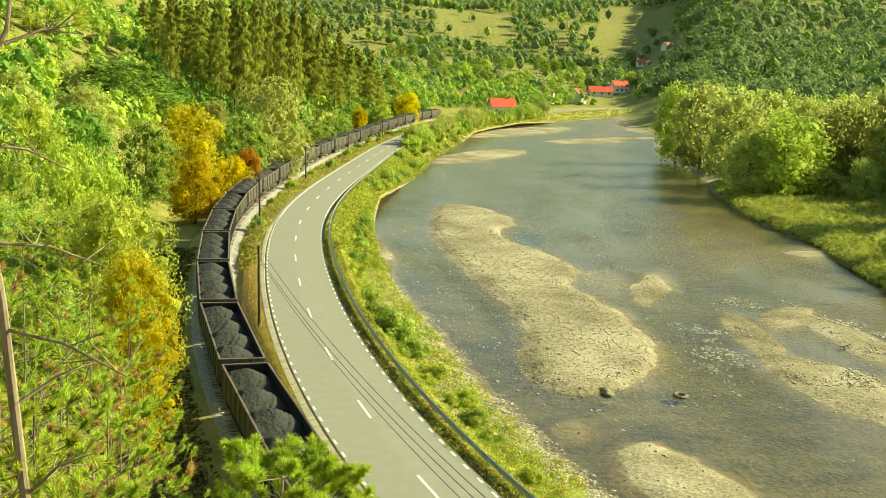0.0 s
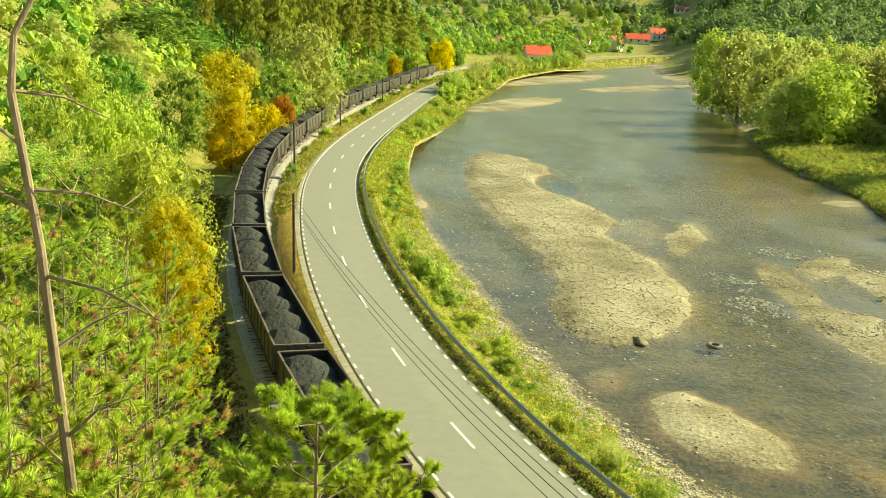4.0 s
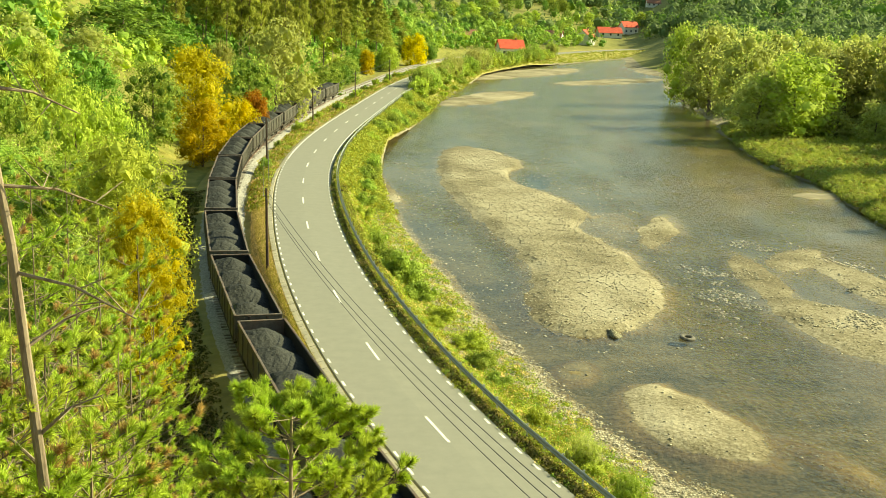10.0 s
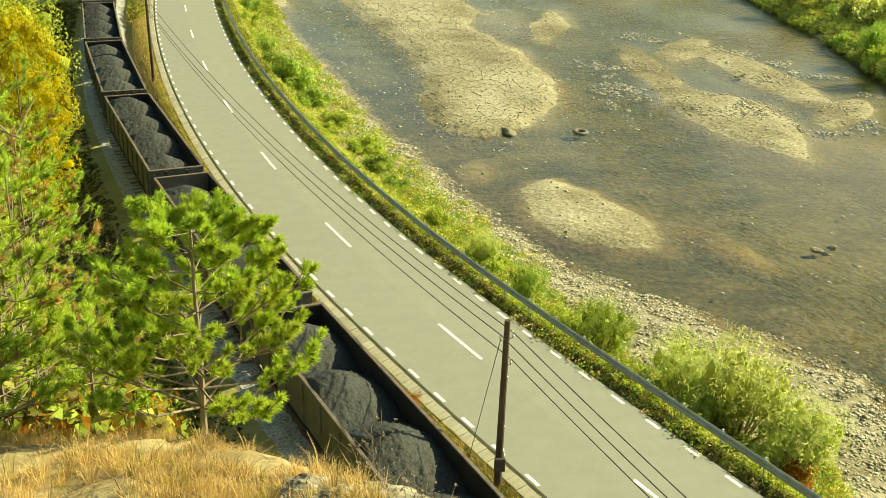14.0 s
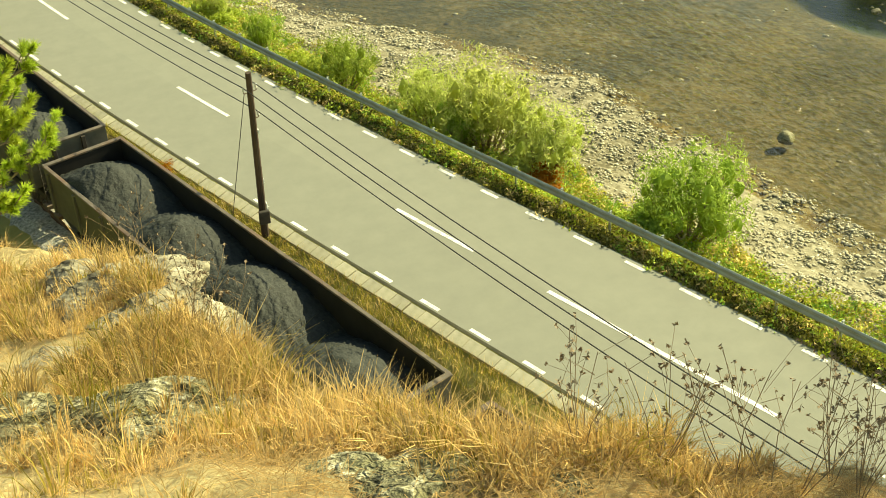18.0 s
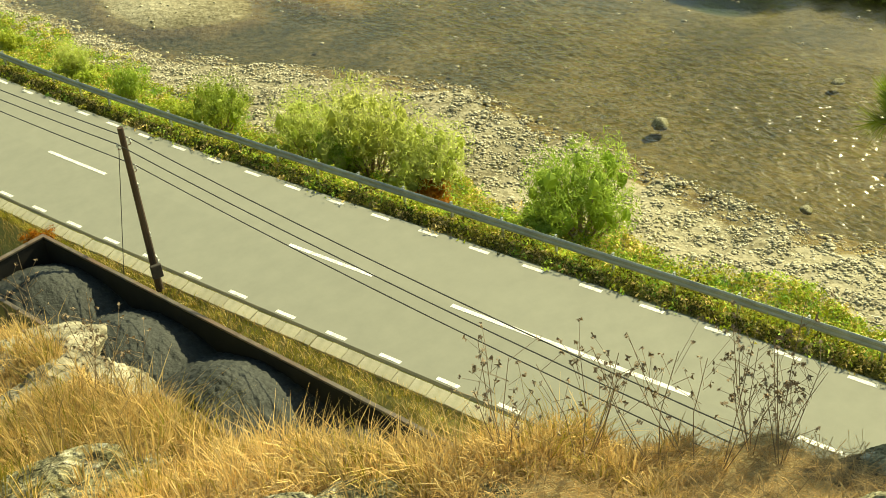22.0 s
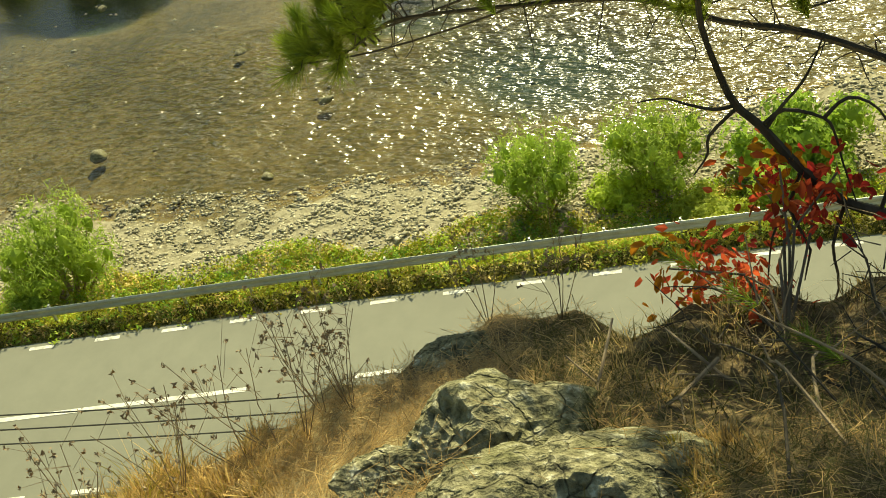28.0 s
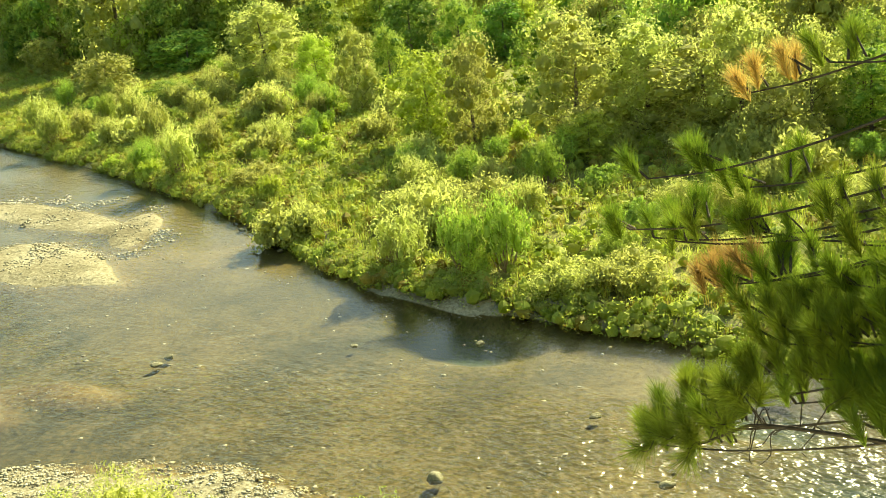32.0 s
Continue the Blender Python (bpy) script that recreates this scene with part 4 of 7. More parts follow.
def cliff_point(az, el):
    """Where a line of sight from the camera meets the cliff's top."""
    r = np.linspace(0.6, 14, 900)
    gap = 20.0 + r * math.tan(radians(el)) - cliff_z(np.full(900, az), r)
    i = int(np.argmax(gap < 0)) if (gap < 0).any() else len(r) - 1
    a = radians(az)
    return Vector((r[i] * math.sin(a), r[i] * math.cos(a), float(cliff_z(az, r[i]))))


def build_cliff():
    az = np.concatenate([np.arange(-180, -30, 6.0), np.arange(-30, 100, 0.8), np.arange(100, 180, 5.0), [180.0]])
    lip = lip_at(az)
    u = np.concatenate([np.linspace(0.0, 1, 60), 1 + np.linspace(0.02, 1.0, 28) ** 1.4 * 0.999])
    reach = 8.0 + 36.0 * (1 - steepness(az))
    rr = np.where(u[None, :] <= 1, u[None, :] * lip[:, None], lip[:, None] + (u[None, :] - 1) * reach[:, None])
    aa = np.repeat(az[:, None], len(u), 1)
    z = cliff_z(aa, rr)
    x, y = rr * np.sin(np.radians(aa)), rr * np.cos(np.radians(aa))
    face = u[None, :] > 1
    jit = np.where(face, 0.4 * waves(x + z, y + z * 0.7, 0.9, 35) * smooth(1.0, 1.25, u)[None, :] * steepness(az)[:, None], 0)
    x, y = x + jit * np.sin(np.radians(aa)), y + jit * np.cos(np.radians(aa))
    me = fast_mesh("cliff", np.stack([x.ravel(), y.ravel(), z.ravel()], 1), grid_faces(len(az), len(u)), None, True, mats=(M_SOIL, M_LIMESTONE, M_GROUND, M_HUMUS),
                   mat_index=np.where((np.arange(len(u) - 1) >= 60)[None, :], np.where(steepness(az[:-1]) > 0.5, 1, 2)[:, None], np.where((aa + 9 * waves(x, y, 2.6, 36))[:-1, :-1] > 50, 3, 0)).ravel())
    tagged(new("cliff", me), "steep limestone cliff with dry grassy soil on top", "cliff", kind="structure")


def blade_mesh(name, pos, heights, width, bend, mat, seed, mats=(), tone=None):
    """Bent tapering blades at many places, in one mesh."""
    r = np.random.RandomState(seed)
    n = len(pos)
    a = r.uniform(0, 2 * np.pi, n)
    lean = r.uniform(0.1, 1.0, n) * bend * heights
    d = np.stack([np.cos(a), np.sin(a), np.zeros(n)], 1)
    b = r.uniform(0, 2 * np.pi, n)
    side = np.stack([np.cos(b), np.sin(b), np.zeros(n)], 1) * (width * r.uniform(0.6, 1.3, n))[:, None]
    up = np.stack([np.zeros(n), np.zeros(n), heights], 1)
    mid = pos + up * 0.6 + d * (lean * 0.35)[:, None]
    tip = pos + up * 0.92 + d * lean[:, None]
    v = np.stack([pos - side, pos + side, mid - side * 0.7, mid + side * 0.7, tip], 1).reshape(-1, 3)
    i = np.arange(n) * 5
    f = np.concatenate([np.stack([i, i + 1, i + 3], 1), np.stack([i, i + 3, i + 2], 1), np.stack([i + 2, i + 3, i + 4], 1)])
    return fast_mesh(name, v, f, mat, mats=mats, mat_index=None if tone is None else np.tile(tone, 3))


# rocks of the cliff top: azimuth, elevation, half sizes, seed, pale or dark
CLIFF_ROCKS = [(54.6, -47.4, 0.30, 0.26, 0.26, 1, False), (57.2, -47.2, 0.20, 0.18, 0.14, 2, False), (54.6, -42.8, 0.17, 0.14, 0.17, 3, False), (53.4, -50.8, 0.28, 0.22, 0.20, 14, False), (57.8, -50.2, 0.22, 0.18, 0.14, 20, False), (66.4, -43.9, 0.20, 0.12, 0.08, 4, True), (61.7, -42.6, 0.14, 0.10, 0.07, 16, True), (49.2, -47.6, 0.20, 0.16, 0.14, 21, False), (62.5, -51, 0.3, 0.25, 0.2, 13, False),
               (0.2, -33.0, 0.30, 0.26, 0.26, 5, True), (1.8, -33.7, 0.42, 0.34, 0.34, 15, True), (3.6, -35.4, 0.38, 0.30, 0.32, 6, True), (5.4, -37.4, 0.26, 0.22, 0.22, 17, True), (16.6, -42.4, 0.24, 0.16, 0.12, 23, True),
               (-7.4, -38.6, 0.42, 0.2, 0.24, 9, False), (-4.2, -39.3, 0.46, 0.2, 0.26, 8, False), (-0.9, -40.0, 0.48, 0.2, 0.28, 7, False), (2.4, -40.8, 0.40, 0.2, 0.26, 18, False), (-8.5, -35.5, 0.3, 0.2, 0.1, 19, True), (-1.8, -36.9, 0.34, 0.22, 0.1, 24, True),
               (13.6, -45.2, 0.28, 0.2, 0.2, 10, False), (18.0, -45.3, 0.30, 0.2, 0.2, 11, False), (22.6, -45.2, 0.28, 0.2, 0.18, 12, False), (26.2, -45.4, 0.22, 0.18, 0.14, 25, False)]
ROCK_SKINS = []


def on_top(x, y, z):
    """Lifts points onto the rocks that lie under them; also says which ones lie on stone."""
    up, stone = np.array(z, float), np.zeros(len(x), bool)
    for k in range(len(x)):
        for tree, cx, cy, reach in ROCK_SKINS:
            if abs(x[k] - cx) < reach and abs(y[k] - cy) < reach:
                hit = tree.ray_cast(Vector((x[k], y[k], 21.0)), Vector((0, 0, -1)))[0]
                if hit and hit.z > up[k]:
                    up[k], stone[k] = hit.z, True
    return up, stone


def tufts(name, label, x, y, z, height, per, width, mats, seed, flare=0.9, foot=0.035):
    """Bunches of grass whose blades lean outwards from their middle and bend over."""
    r = np.random.RandomState(seed)
    n = len(x)
    a, q = r.uniform(0, 2 * np.pi, (n, per)), np.sqrt(r.uniform(0, 1, (n, per)))
    size = height[:, None] * r.uniform(0.45, 1.2, (n, per))
    comb = np.repeat(r.uniform(0, 2 * np.pi, n)[:, None], per, 1)
    base = np.stack([x[:, None] + np.cos(a) * q * foot * (0.6 + height[:, None] * 3), y[:, None] + np.sin(a) * q * foot * (0.6 + height[:, None] * 3), np.repeat(z[:, None], per, 1) - 0.015], 2)
    out = np.stack([np.cos(a) * q + 0.45 * np.cos(comb), np.sin(a) * q + 0.45 * np.sin(comb), 0 * a], 2) * (size * flare * r.uniform(0.4, 1.1, (n, per)))[..., None]
    b = r.uniform(0, 2 * np.pi, (n, per))
    side = np.stack([np.cos(b), np.sin(b), 0 * b], 2) * (width * r.uniform(0.6, 1.4, (n, per)))[..., None]
    up = np.stack([0 * a, 0 * a, size], 2)
    mid, tip = base + up * 0.62 + out * 0.35, base + up * 0.86 + out
    v = np.stack([base - side, base + side, mid - side * 0.75, mid + side * 0.75, tip], 2).reshape(-1, 3)
    i = np.arange(n * per) * 5
    f = np.stack([np.stack([i, i + 1, i + 3], 1), np.stack([i, i + 3, i + 2], 1), np.stack([i + 2, i + 3, i + 4], 1)], 1).reshape(-1, 3)
    tone = np.where(r.uniform(0, 1, (n, per)) < 0.2, r.randint(0, len(mats), (n, per)), r.randint(0, len(mats), n)[:, None])
    tagged(new(name, fast_mesh(name, v, f, None, mats=mats, mat_index=np.repeat(tone.ravel(), 3))), label, "grass", kind="stuff")


def build_cliff_grass():
    r = np.random.RandomState(50)
    n = 13000
    az = r.uniform(-28, 96, n)
    rr = np.interp(az, *LIP) * np.sqrt(r.uniform(0.10, 1.0, n))
    x, y = rr * np.sin(np.radians(az)), rr * np.cos(np.radians(az))
    patch = waves(x, y, 1.5, 51) + 0.6 * waves(x, y, 3.7, 52)
    keep = patch > -0.25 + 1.15 * smooth(40, 52, az)
    x, y, az, rr, patch = x[keep], y[keep], az[keep], rr[keep], patch[keep]
    z, stone = on_top(x, y, cliff_z(az, rr))
    keep = ~stone | (r.uniform(0, 1, len(x)) < 0.22)
    x, y, z, az, patch = x[keep], y[keep], z[keep], az[keep], patch[keep]
    h = (0.06 + 0.11 * np.clip(patch, 0, 1.2) + 0.20 * r.uniform(0, 1, len(x)) ** 2.5) * 0.8 * (1 - 0.66 * smooth(30, 46, az))
    tufts("dry_grass", "sun-bleached dry grass tufts on the cliff top", x, y, z, h, 28, 0.0021, (M_STRAW, M_STRAW, M_STRAW, M_STRAW, M_LITTER, M_STRAW, M_GRASS), 53)
    n = 900
    az = r.uniform(58, 92, n)
    rr = np.interp(az, *LIP) * np.sqrt(r.uniform(0.25, 1.0, n))
    x, y = rr * np.sin(np.radians(az)), rr * np.cos(np.radians(az))
    keep = waves(x, y, 2.6, 57) + r.normal(0, 0.25, n) > -0.1
    x, y, az, rr = x[keep], y[keep], az[keep], rr[keep]
    z, stone = on_top(x, y, cliff_z(az, rr))
    keep = ~stone
    x, y, z = x[keep], y[keep], z[keep]
    tufts("thin_grass", "thin dry grass and withered stalks on the needle humus", x, y, z, r.uniform(0.03, 0.10, len(x)), 12, 0.0016, (M_SHADE_WEED, M_LITTER, M_SHADE_WEED, M_STRAW), 58, 1.5)
    # fallen needles and straw lying flat
    n = 52000
    az = r.uniform(-28, 96, n)
    rr = lip_at(az) * np.sqrt(r.uniform(0.05, 1.0, n))
    x, y = rr * np.sin(np.radians(az)), rr * np.cos(np.radians(az))
    z, stone = on_top(x, y, cliff_z(az, rr))
    keep = (~stone | (waves(x, y, 6.0, 55) + r.normal(0, 0.5, n) > 0.85)) & ((az < 64) | (waves(x, y, 3.0, 56) + r.normal(0, 0.4, n) > 0.2))
    x, y, z = x[keep], y[keep], z[keep]
    n = len(x)
    a, ln, w = r.uniform(0, 6.28, n), r.uniform(0.06, 0.20, n), r.uniform(0.0007, 0.0015, n)
    tip = r.normal(0, 0.22, n) * ln
    d, e = np.stack([np.cos(a), np.sin(a)], 1), np.stack([-np.sin(a), np.cos(a)], 1)
    lift = 0.012 + 0.03 * r.uniform(0, 1, n)
    v = np.stack([np.concatenate([np.stack([x, y], 1) + d * (k * ln)[:, None] + e * (m * w)[:, None], (z + lift + k * tip)[:, None]], 1) for k, m in ((-0.5, -1), (-0.5, 1), (0.5, 0.3))], 1).reshape(-1, 3)
    # brown pieces under the pine carry its shade in their colour
    brown = (np.degrees(np.arctan2(x, y)) > 59) & (r.uniform(0, 1, n) < 0.5)
    me = fast_mesh("litter", v, np.arange(n * 3).reshape(-1, 3), None, mats=(M_STRAW, M_LITTER, M_LITTER, M_NEEDLE_DRY, M_SHADE_WEED), mat_index=np.where(brown, 4, r.randint(0, 4, n)))
    tagged(new("needle_litter", me), "fallen pine needles and straw on the soil", "litter", kind="stuff")


def leaf_cloud(centres, radii, per, size, seed, flat=1.0, aspect=0.55, droop=0.0):
    """Pointed leaves scattered in clumps, one triangle each. Returns verts and faces."""
    r = np.random.RandomState(seed)
    n = len(centres) * per
    c = np.repeat(np.asarray(centres, float), per, 0)
    rad = np.repeat(np.asarray(radii, float), per)
    d = r.normal(size=(n, 3))
    d /= np.linalg.norm(d, axis=1)[:, None]
    q = r.uniform(0.45, 1.08, n) ** 0.5
    p = c + d * (rad * q)[:, None] * np.array([1, 1, flat])
    p[:, 2] -= droop * rad * q * q
    # leaves lie roughly like shingles on their clump
    face = d + r.normal(size=(n, 3)) * 0.5
    a = np.cross(face, r.normal(size=(n, 3)))
    a[:, 2] -= droop * 1.5
    a /= np.linalg.norm(a, axis=1)[:, None] + 1e-9
    b = np.cross(face, a)
    b /= np.linalg.norm(b, axis=1)[:, None] + 1e-9
    sz = size * r.uniform(0.6, 1.35, n)
    a, b = a * sz[:, None], b * (sz * aspect)[:, None]
    v = np.stack([p - a * 0.7 - b, p - a * 0.7 + b, p + a * 1.2], 1).reshape(-1, 3)
    return v, np.arange(n * 3).reshape(-1, 3)


ICO = {}


def ico(sub):
    if sub not in ICO:
        bm = bmesh.new()
        bmesh.ops.create_icosphere(bm, subdivisions=sub - 1, radius=1.0)
        bm.verts.index_update()
        ICO[sub] = (np.array([v.co[:] for v in bm.verts]), np.array([[v.index for v in f.verts] for f in bm.faces]))
        bm.free()
    return ICO[sub]


def foliage(centres, radii, per, size, seed, flat=1.0, aspect=0.55, droop=0.0, sub=1, core=0.8):
    """Clumps of foliage: a dense uneven inside and loose leaves round it. Returns verts, faces and each face's clump."""
    r = np.random.RandomState(seed + 5000)
    c, rad = np.asarray(centres, float), np.asarray(radii, float)
    n = len(c)
    lv, lf = leaf_cloud(c, rad, per, size, seed, flat, aspect, droop)
    if not sub:
        return lv, lf, np.repeat(np.arange(n), per)
    bv, bf = ico(sub)
    k = core * (1 + r.uniform(-0.32, 0.22, (n, len(bv), 1)))
    cv = c[:, None, :] + bv[None] * k * rad[:, None, None] * np.array([1, 1, flat])
    cf = (np.arange(n)[:, None, None] * len(bv) + bf[None]).reshape(-1, 3)
    v = np.concatenate([cv.reshape(-1, 3), lv])
    f = np.concatenate([cf, lf + n * len(bv)])
    return v, f, np.concatenate([np.repeat(np.arange(n), len(bf)), np.repeat(np.arange(n), per)])


def tree_parts(seed, height, spread, trunk_r, leaf, per, shape="round", limbs=16, sub=1):
    """Trunk with limbs (bmesh) and the clumps of a crown."""
    r = random.Random(seed)
    bm = bmesh.new()
    top = Vector((r.uniform(-0.05, 0.05) * height, r.uniform(-0.05, 0.05) * height, height * 0.8))
    pts = [Vector((0, 0, -1.2)), Vector((top.x * 0.2, top.y * 0.3, height * 0.3)), Vector((top.x * 0.7, top.y * 0.6, height * 0.58)), top]
    rad = [trunk_r, trunk_r * 0.75, trunk_r * 0.45, trunk_r * 0.12]
    for a, b, ra, rb in zip(pts, pts[1:], rad, rad[1:]):
        bm_rod(bm, a, b, ra, rb, 7)
    cs, rs = [], []
    cone = shape == "cone"
    for k in range(limbs):
        u = (k + r.random()) / limbs
        z = height * ((0.30 if cone else 0.10) + (0.68 if cone else 0.78) * u)
        if shape == "round":
            w = spread * (math.sin(math.pi * min(1, 0.17 + 0.70 * u)) ** 0.6) * r.uniform(0.7, 1.0)
        elif cone:
            w = spread * (1.05 - u) ** 0.8 * r.uniform(0.7, 1.1)
        else:
            w = spread * (math.sin(math.pi * min(1, 0.2 + 0.64 * u)) ** 0.6) * r.uniform(0.6, 1.0)
        a = k * 2.4 + r.uniform(-0.5, 0.5)
        tip = Vector((math.cos(a) * w, math.sin(a) * w, z))
        root = Vector((top.x * u * 0.7, top.y * u * 0.7, min(0.78 * height, max(0.06 * height, z - w * (0.55 if not cone else -0.1)))))
        bm_rod(bm, root, tip, trunk_r * 0.22 * (1.15 - u), 0.02, 5)
        small = 0.7 * (1.15 - u) + 0.25 if cone else 1.0
        cs.append(tip)
        rs.append(spread * (r.uniform(0.24, 0.40) if cone else r.uniform(0.30, 0.45)) * small)
        cs.append(root.lerp(tip, r.uniform(0.4, 0.7)) + Vector((0, 0, 0.06 * height if not cone else 0)))
        rs.append(spread * r.uniform(0.30, 0.44) * small)
    for q in (0.80, 0.9) if not cone else (0.9, 0.96):
        cs.append(Vector((top.x + r.uniform(-0.1, 0.1) * spread, top.y, height * q)))
        rs.append(spread * (0.36 if not cone else 0.12))
    v, f, _ = foliage(cs, rs, per, leaf, seed, 0.5 if cone else 0.9, 0.5, 0.0, sub, 0.5 if cone else 0.42)
    v[:, 2] = np.maximum(v[:, 2], 0.05)
    return bm, v, f, len(cs) * len(ico(sub)[1])


def make_tree(name, label, cat, group, seed, height, spread, trunk_r, leaf, per, mat, shape="round", limbs=16, bark=None, sub=1):
    t = tagged(new(name, None), label, cat, group)
    bm, v, f, inner = tree_parts(seed, height, spread, trunk_r, leaf, per, shape, limbs, sub)
    part("trunk", bm, bark or M_BARK, t)
    # cores of green crowns are deeper green: shade among leaves put into colour
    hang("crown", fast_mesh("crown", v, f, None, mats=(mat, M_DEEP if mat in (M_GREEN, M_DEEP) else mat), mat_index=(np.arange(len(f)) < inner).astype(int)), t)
    t.location = (0, 0, -500)
    return t


USED = set()


def plant(template, x, y, scale=1.0, turn=0.0, z=None, tall=1.0):
    zz = float(ground_z(np.array([x]), np.array([y]))[0]) - 0.1 if z is None else z
    m = Matrix.LocRotScale((x, y, zz), Euler((0, 0, turn)), (scale, scale, scale * tall))
    if template not in USED:
        USED.add(template)
        template.matrix_basis = m
        return template
    sx, sy, sz = template.scale
    return copy_thing(template, m @ Matrix.Diagonal((1 / sx, 1 / sy, 1 / sz, 1)))


def embank_z(s, o):
    """Height of the made ground beside the road, as verge_profile lays it."""
    bl, ot = float(bank_left(s)), float(track_off(s))
    if o > 3.1:
        return -0.08 - 2.72 * float(smooth(3.2, 7.8, o)) - 0.72 * float(np.clip((o - 7.0) / max(bl - 7.0, 1.5), 0, 1.4))
    if o < -3.1:
        u = np.clip((o - ot - 1.75) / (-3.5 - ot - 1.75), 0, 1)
        return -1.2 + 0.98 * float(smooth(0.0, 1.0, u))
    return 0.0


def make_bush(name, label, seed, height, spread, leaf, per, mat, clumps=14, cat="bush", group="", upright=False):
    t = tagged(new(name, None), label, cat, group)
    r = random.Random(seed)
    bm = bmesh.new()
    cs, rs = [], []
    for k in range(clumps):
        a, w = k * 2.4 + r.uniform(-0.4, 0.4), spread * math.sqrt((k + 0.5) / clumps) * r.uniform(0.8, 1.1)
        z = height * (r.uniform(0.55, 0.95) if upright else r.uniform(0.3, 0.85)) * (1 - 0.35 * (w / spread) ** 2)
        tip = Vector((math.cos(a) * w, math.sin(a) * w, z))
        bm_rod(bm, (math.cos(a) * w * 0.15, math.sin(a) * w * 0.15, -0.15), tip, 0.03 * height ** 0.5, 0.008, 5)
        cs += [tip, tip * 0.68]
        rs += [spread * r.uniform(0.26, 0.4), spread * r.uniform(0.28, 0.42)]
    v, f, _ = foliage(cs, rs, per, leaf, seed, 1.5 if upright else 0.9, 0.2 if upright else 0.5, -0.35 if upright else 0.0, 1, 0.35 if upright else 0.5)
    v[:, 2] = np.maximum(v[:, 2], 0.0)
    part("woody_base", bm, M_TWIG, t)
    hang("foliage", fast_mesh("foliage", v, f, mat), t)
    return t


# ---- trees ----
HILL = "trees of the hillside"
RIGHT = "trees of the far bank"
KINDS = {
    "green": ("deciduous_tree", "leafy green broadleaf tree", 100, 9.0, 3.6, 0.2, M_GREEN, "round"),
    "deep": ("deciduous_tree", "dense deep green broadleaf tree", 110, 9.5, 3.4, 0.22, M_DEEP, "round"),
    "lime": ("deciduous_tree", "light yellow-green broadleaf tree in early autumn", 120, 8.5, 3.3, 0.18, M_LIME, "round"),
    "yellow": ("deciduous_tree", "bright yellow autumn tree beside the railway", 130, 8.0, 3.0, 0.17, M_YELLOW, "round"),
    "gold": ("deciduous_tree", "olive-yellow autumn tree at the foot of the slope", 135, 8.0, 3.0, 0.17, M_GOLD, "round"),
    "orange": ("deciduous_tree", "orange-brown autumn tree among green ones", 140, 6.0, 2.4, 0.14, M_ORANGE, "round"),
    "willow": ("willow_tree", "pale silvery green willow tree", 150, 10.0, 3.9, 0.25, M_WILLOW, "oval"),
    "tall_lime": ("deciduous_tree", "tall yellow-green tree at the foot of the cliff", 170, 15.0, 3.4, 0.22, M_LIME, "round"),
    "tall_gold": ("deciduous_tree", "tall gold-green tree turning yellow below the cliff", 190, 15.0, 3.2, 0.2, M_GOLD, "round"),
    "tall_green": ("deciduous_tree", "tall green tree at the foot of the cliff", 180, 15.0, 3.4, 0.22, M_GREEN, "round"),
    "conifer": ("pine_tree", "tall dark pine on the slope", 160, 16.0, 3.3, 0.22, M_CONIFER, "cone"),
}
TREES = {}
FOREST = []


def tree_kind(kind, near, k):
    key = (kind, near, k)
    if key not in TREES:
        name, label, seed, h, w, tr, mat, shape = KINDS[kind]
        limbs = 30 if shape == "cone" else 38 if h > 12 else 21
        leaf, per = (0.10, 300) if h > 12 and shape != "cone" else (0.14, 165) if near else (0.19, 100)
        TREES[key] = make_tree(name, label, "tree", HILL, seed + k, h, w, tr, leaf, per, mat, shape, limbs, sub=1)
    return TREES[key]


def stand(kind, az, el, dist, hw, hh, k=0, near=False, group=HILL):
    """A tree whose crown lies round a direction from the hill, at a distance; sizes in degrees."""
    x, y = dist * math.sin(radians(az)), dist * math.cos(radians(az))
    z = float(ground_z(np.array([x]), np.array([y]))[0]) - 0.2
    top = 20 + dist * math.tan(radians(el + hh))
    _, _, _, h, w, _, _, _ = KINDS[kind]
    sc = dist * math.tan(radians(hw)) / (0.98 * w)
    t = plant(tree_kind(kind, near, k), x, y, sc, az * 7.0, z, max(3.0, top - z) / (0.98 * h * sc))
    return tagged(t, group=group)


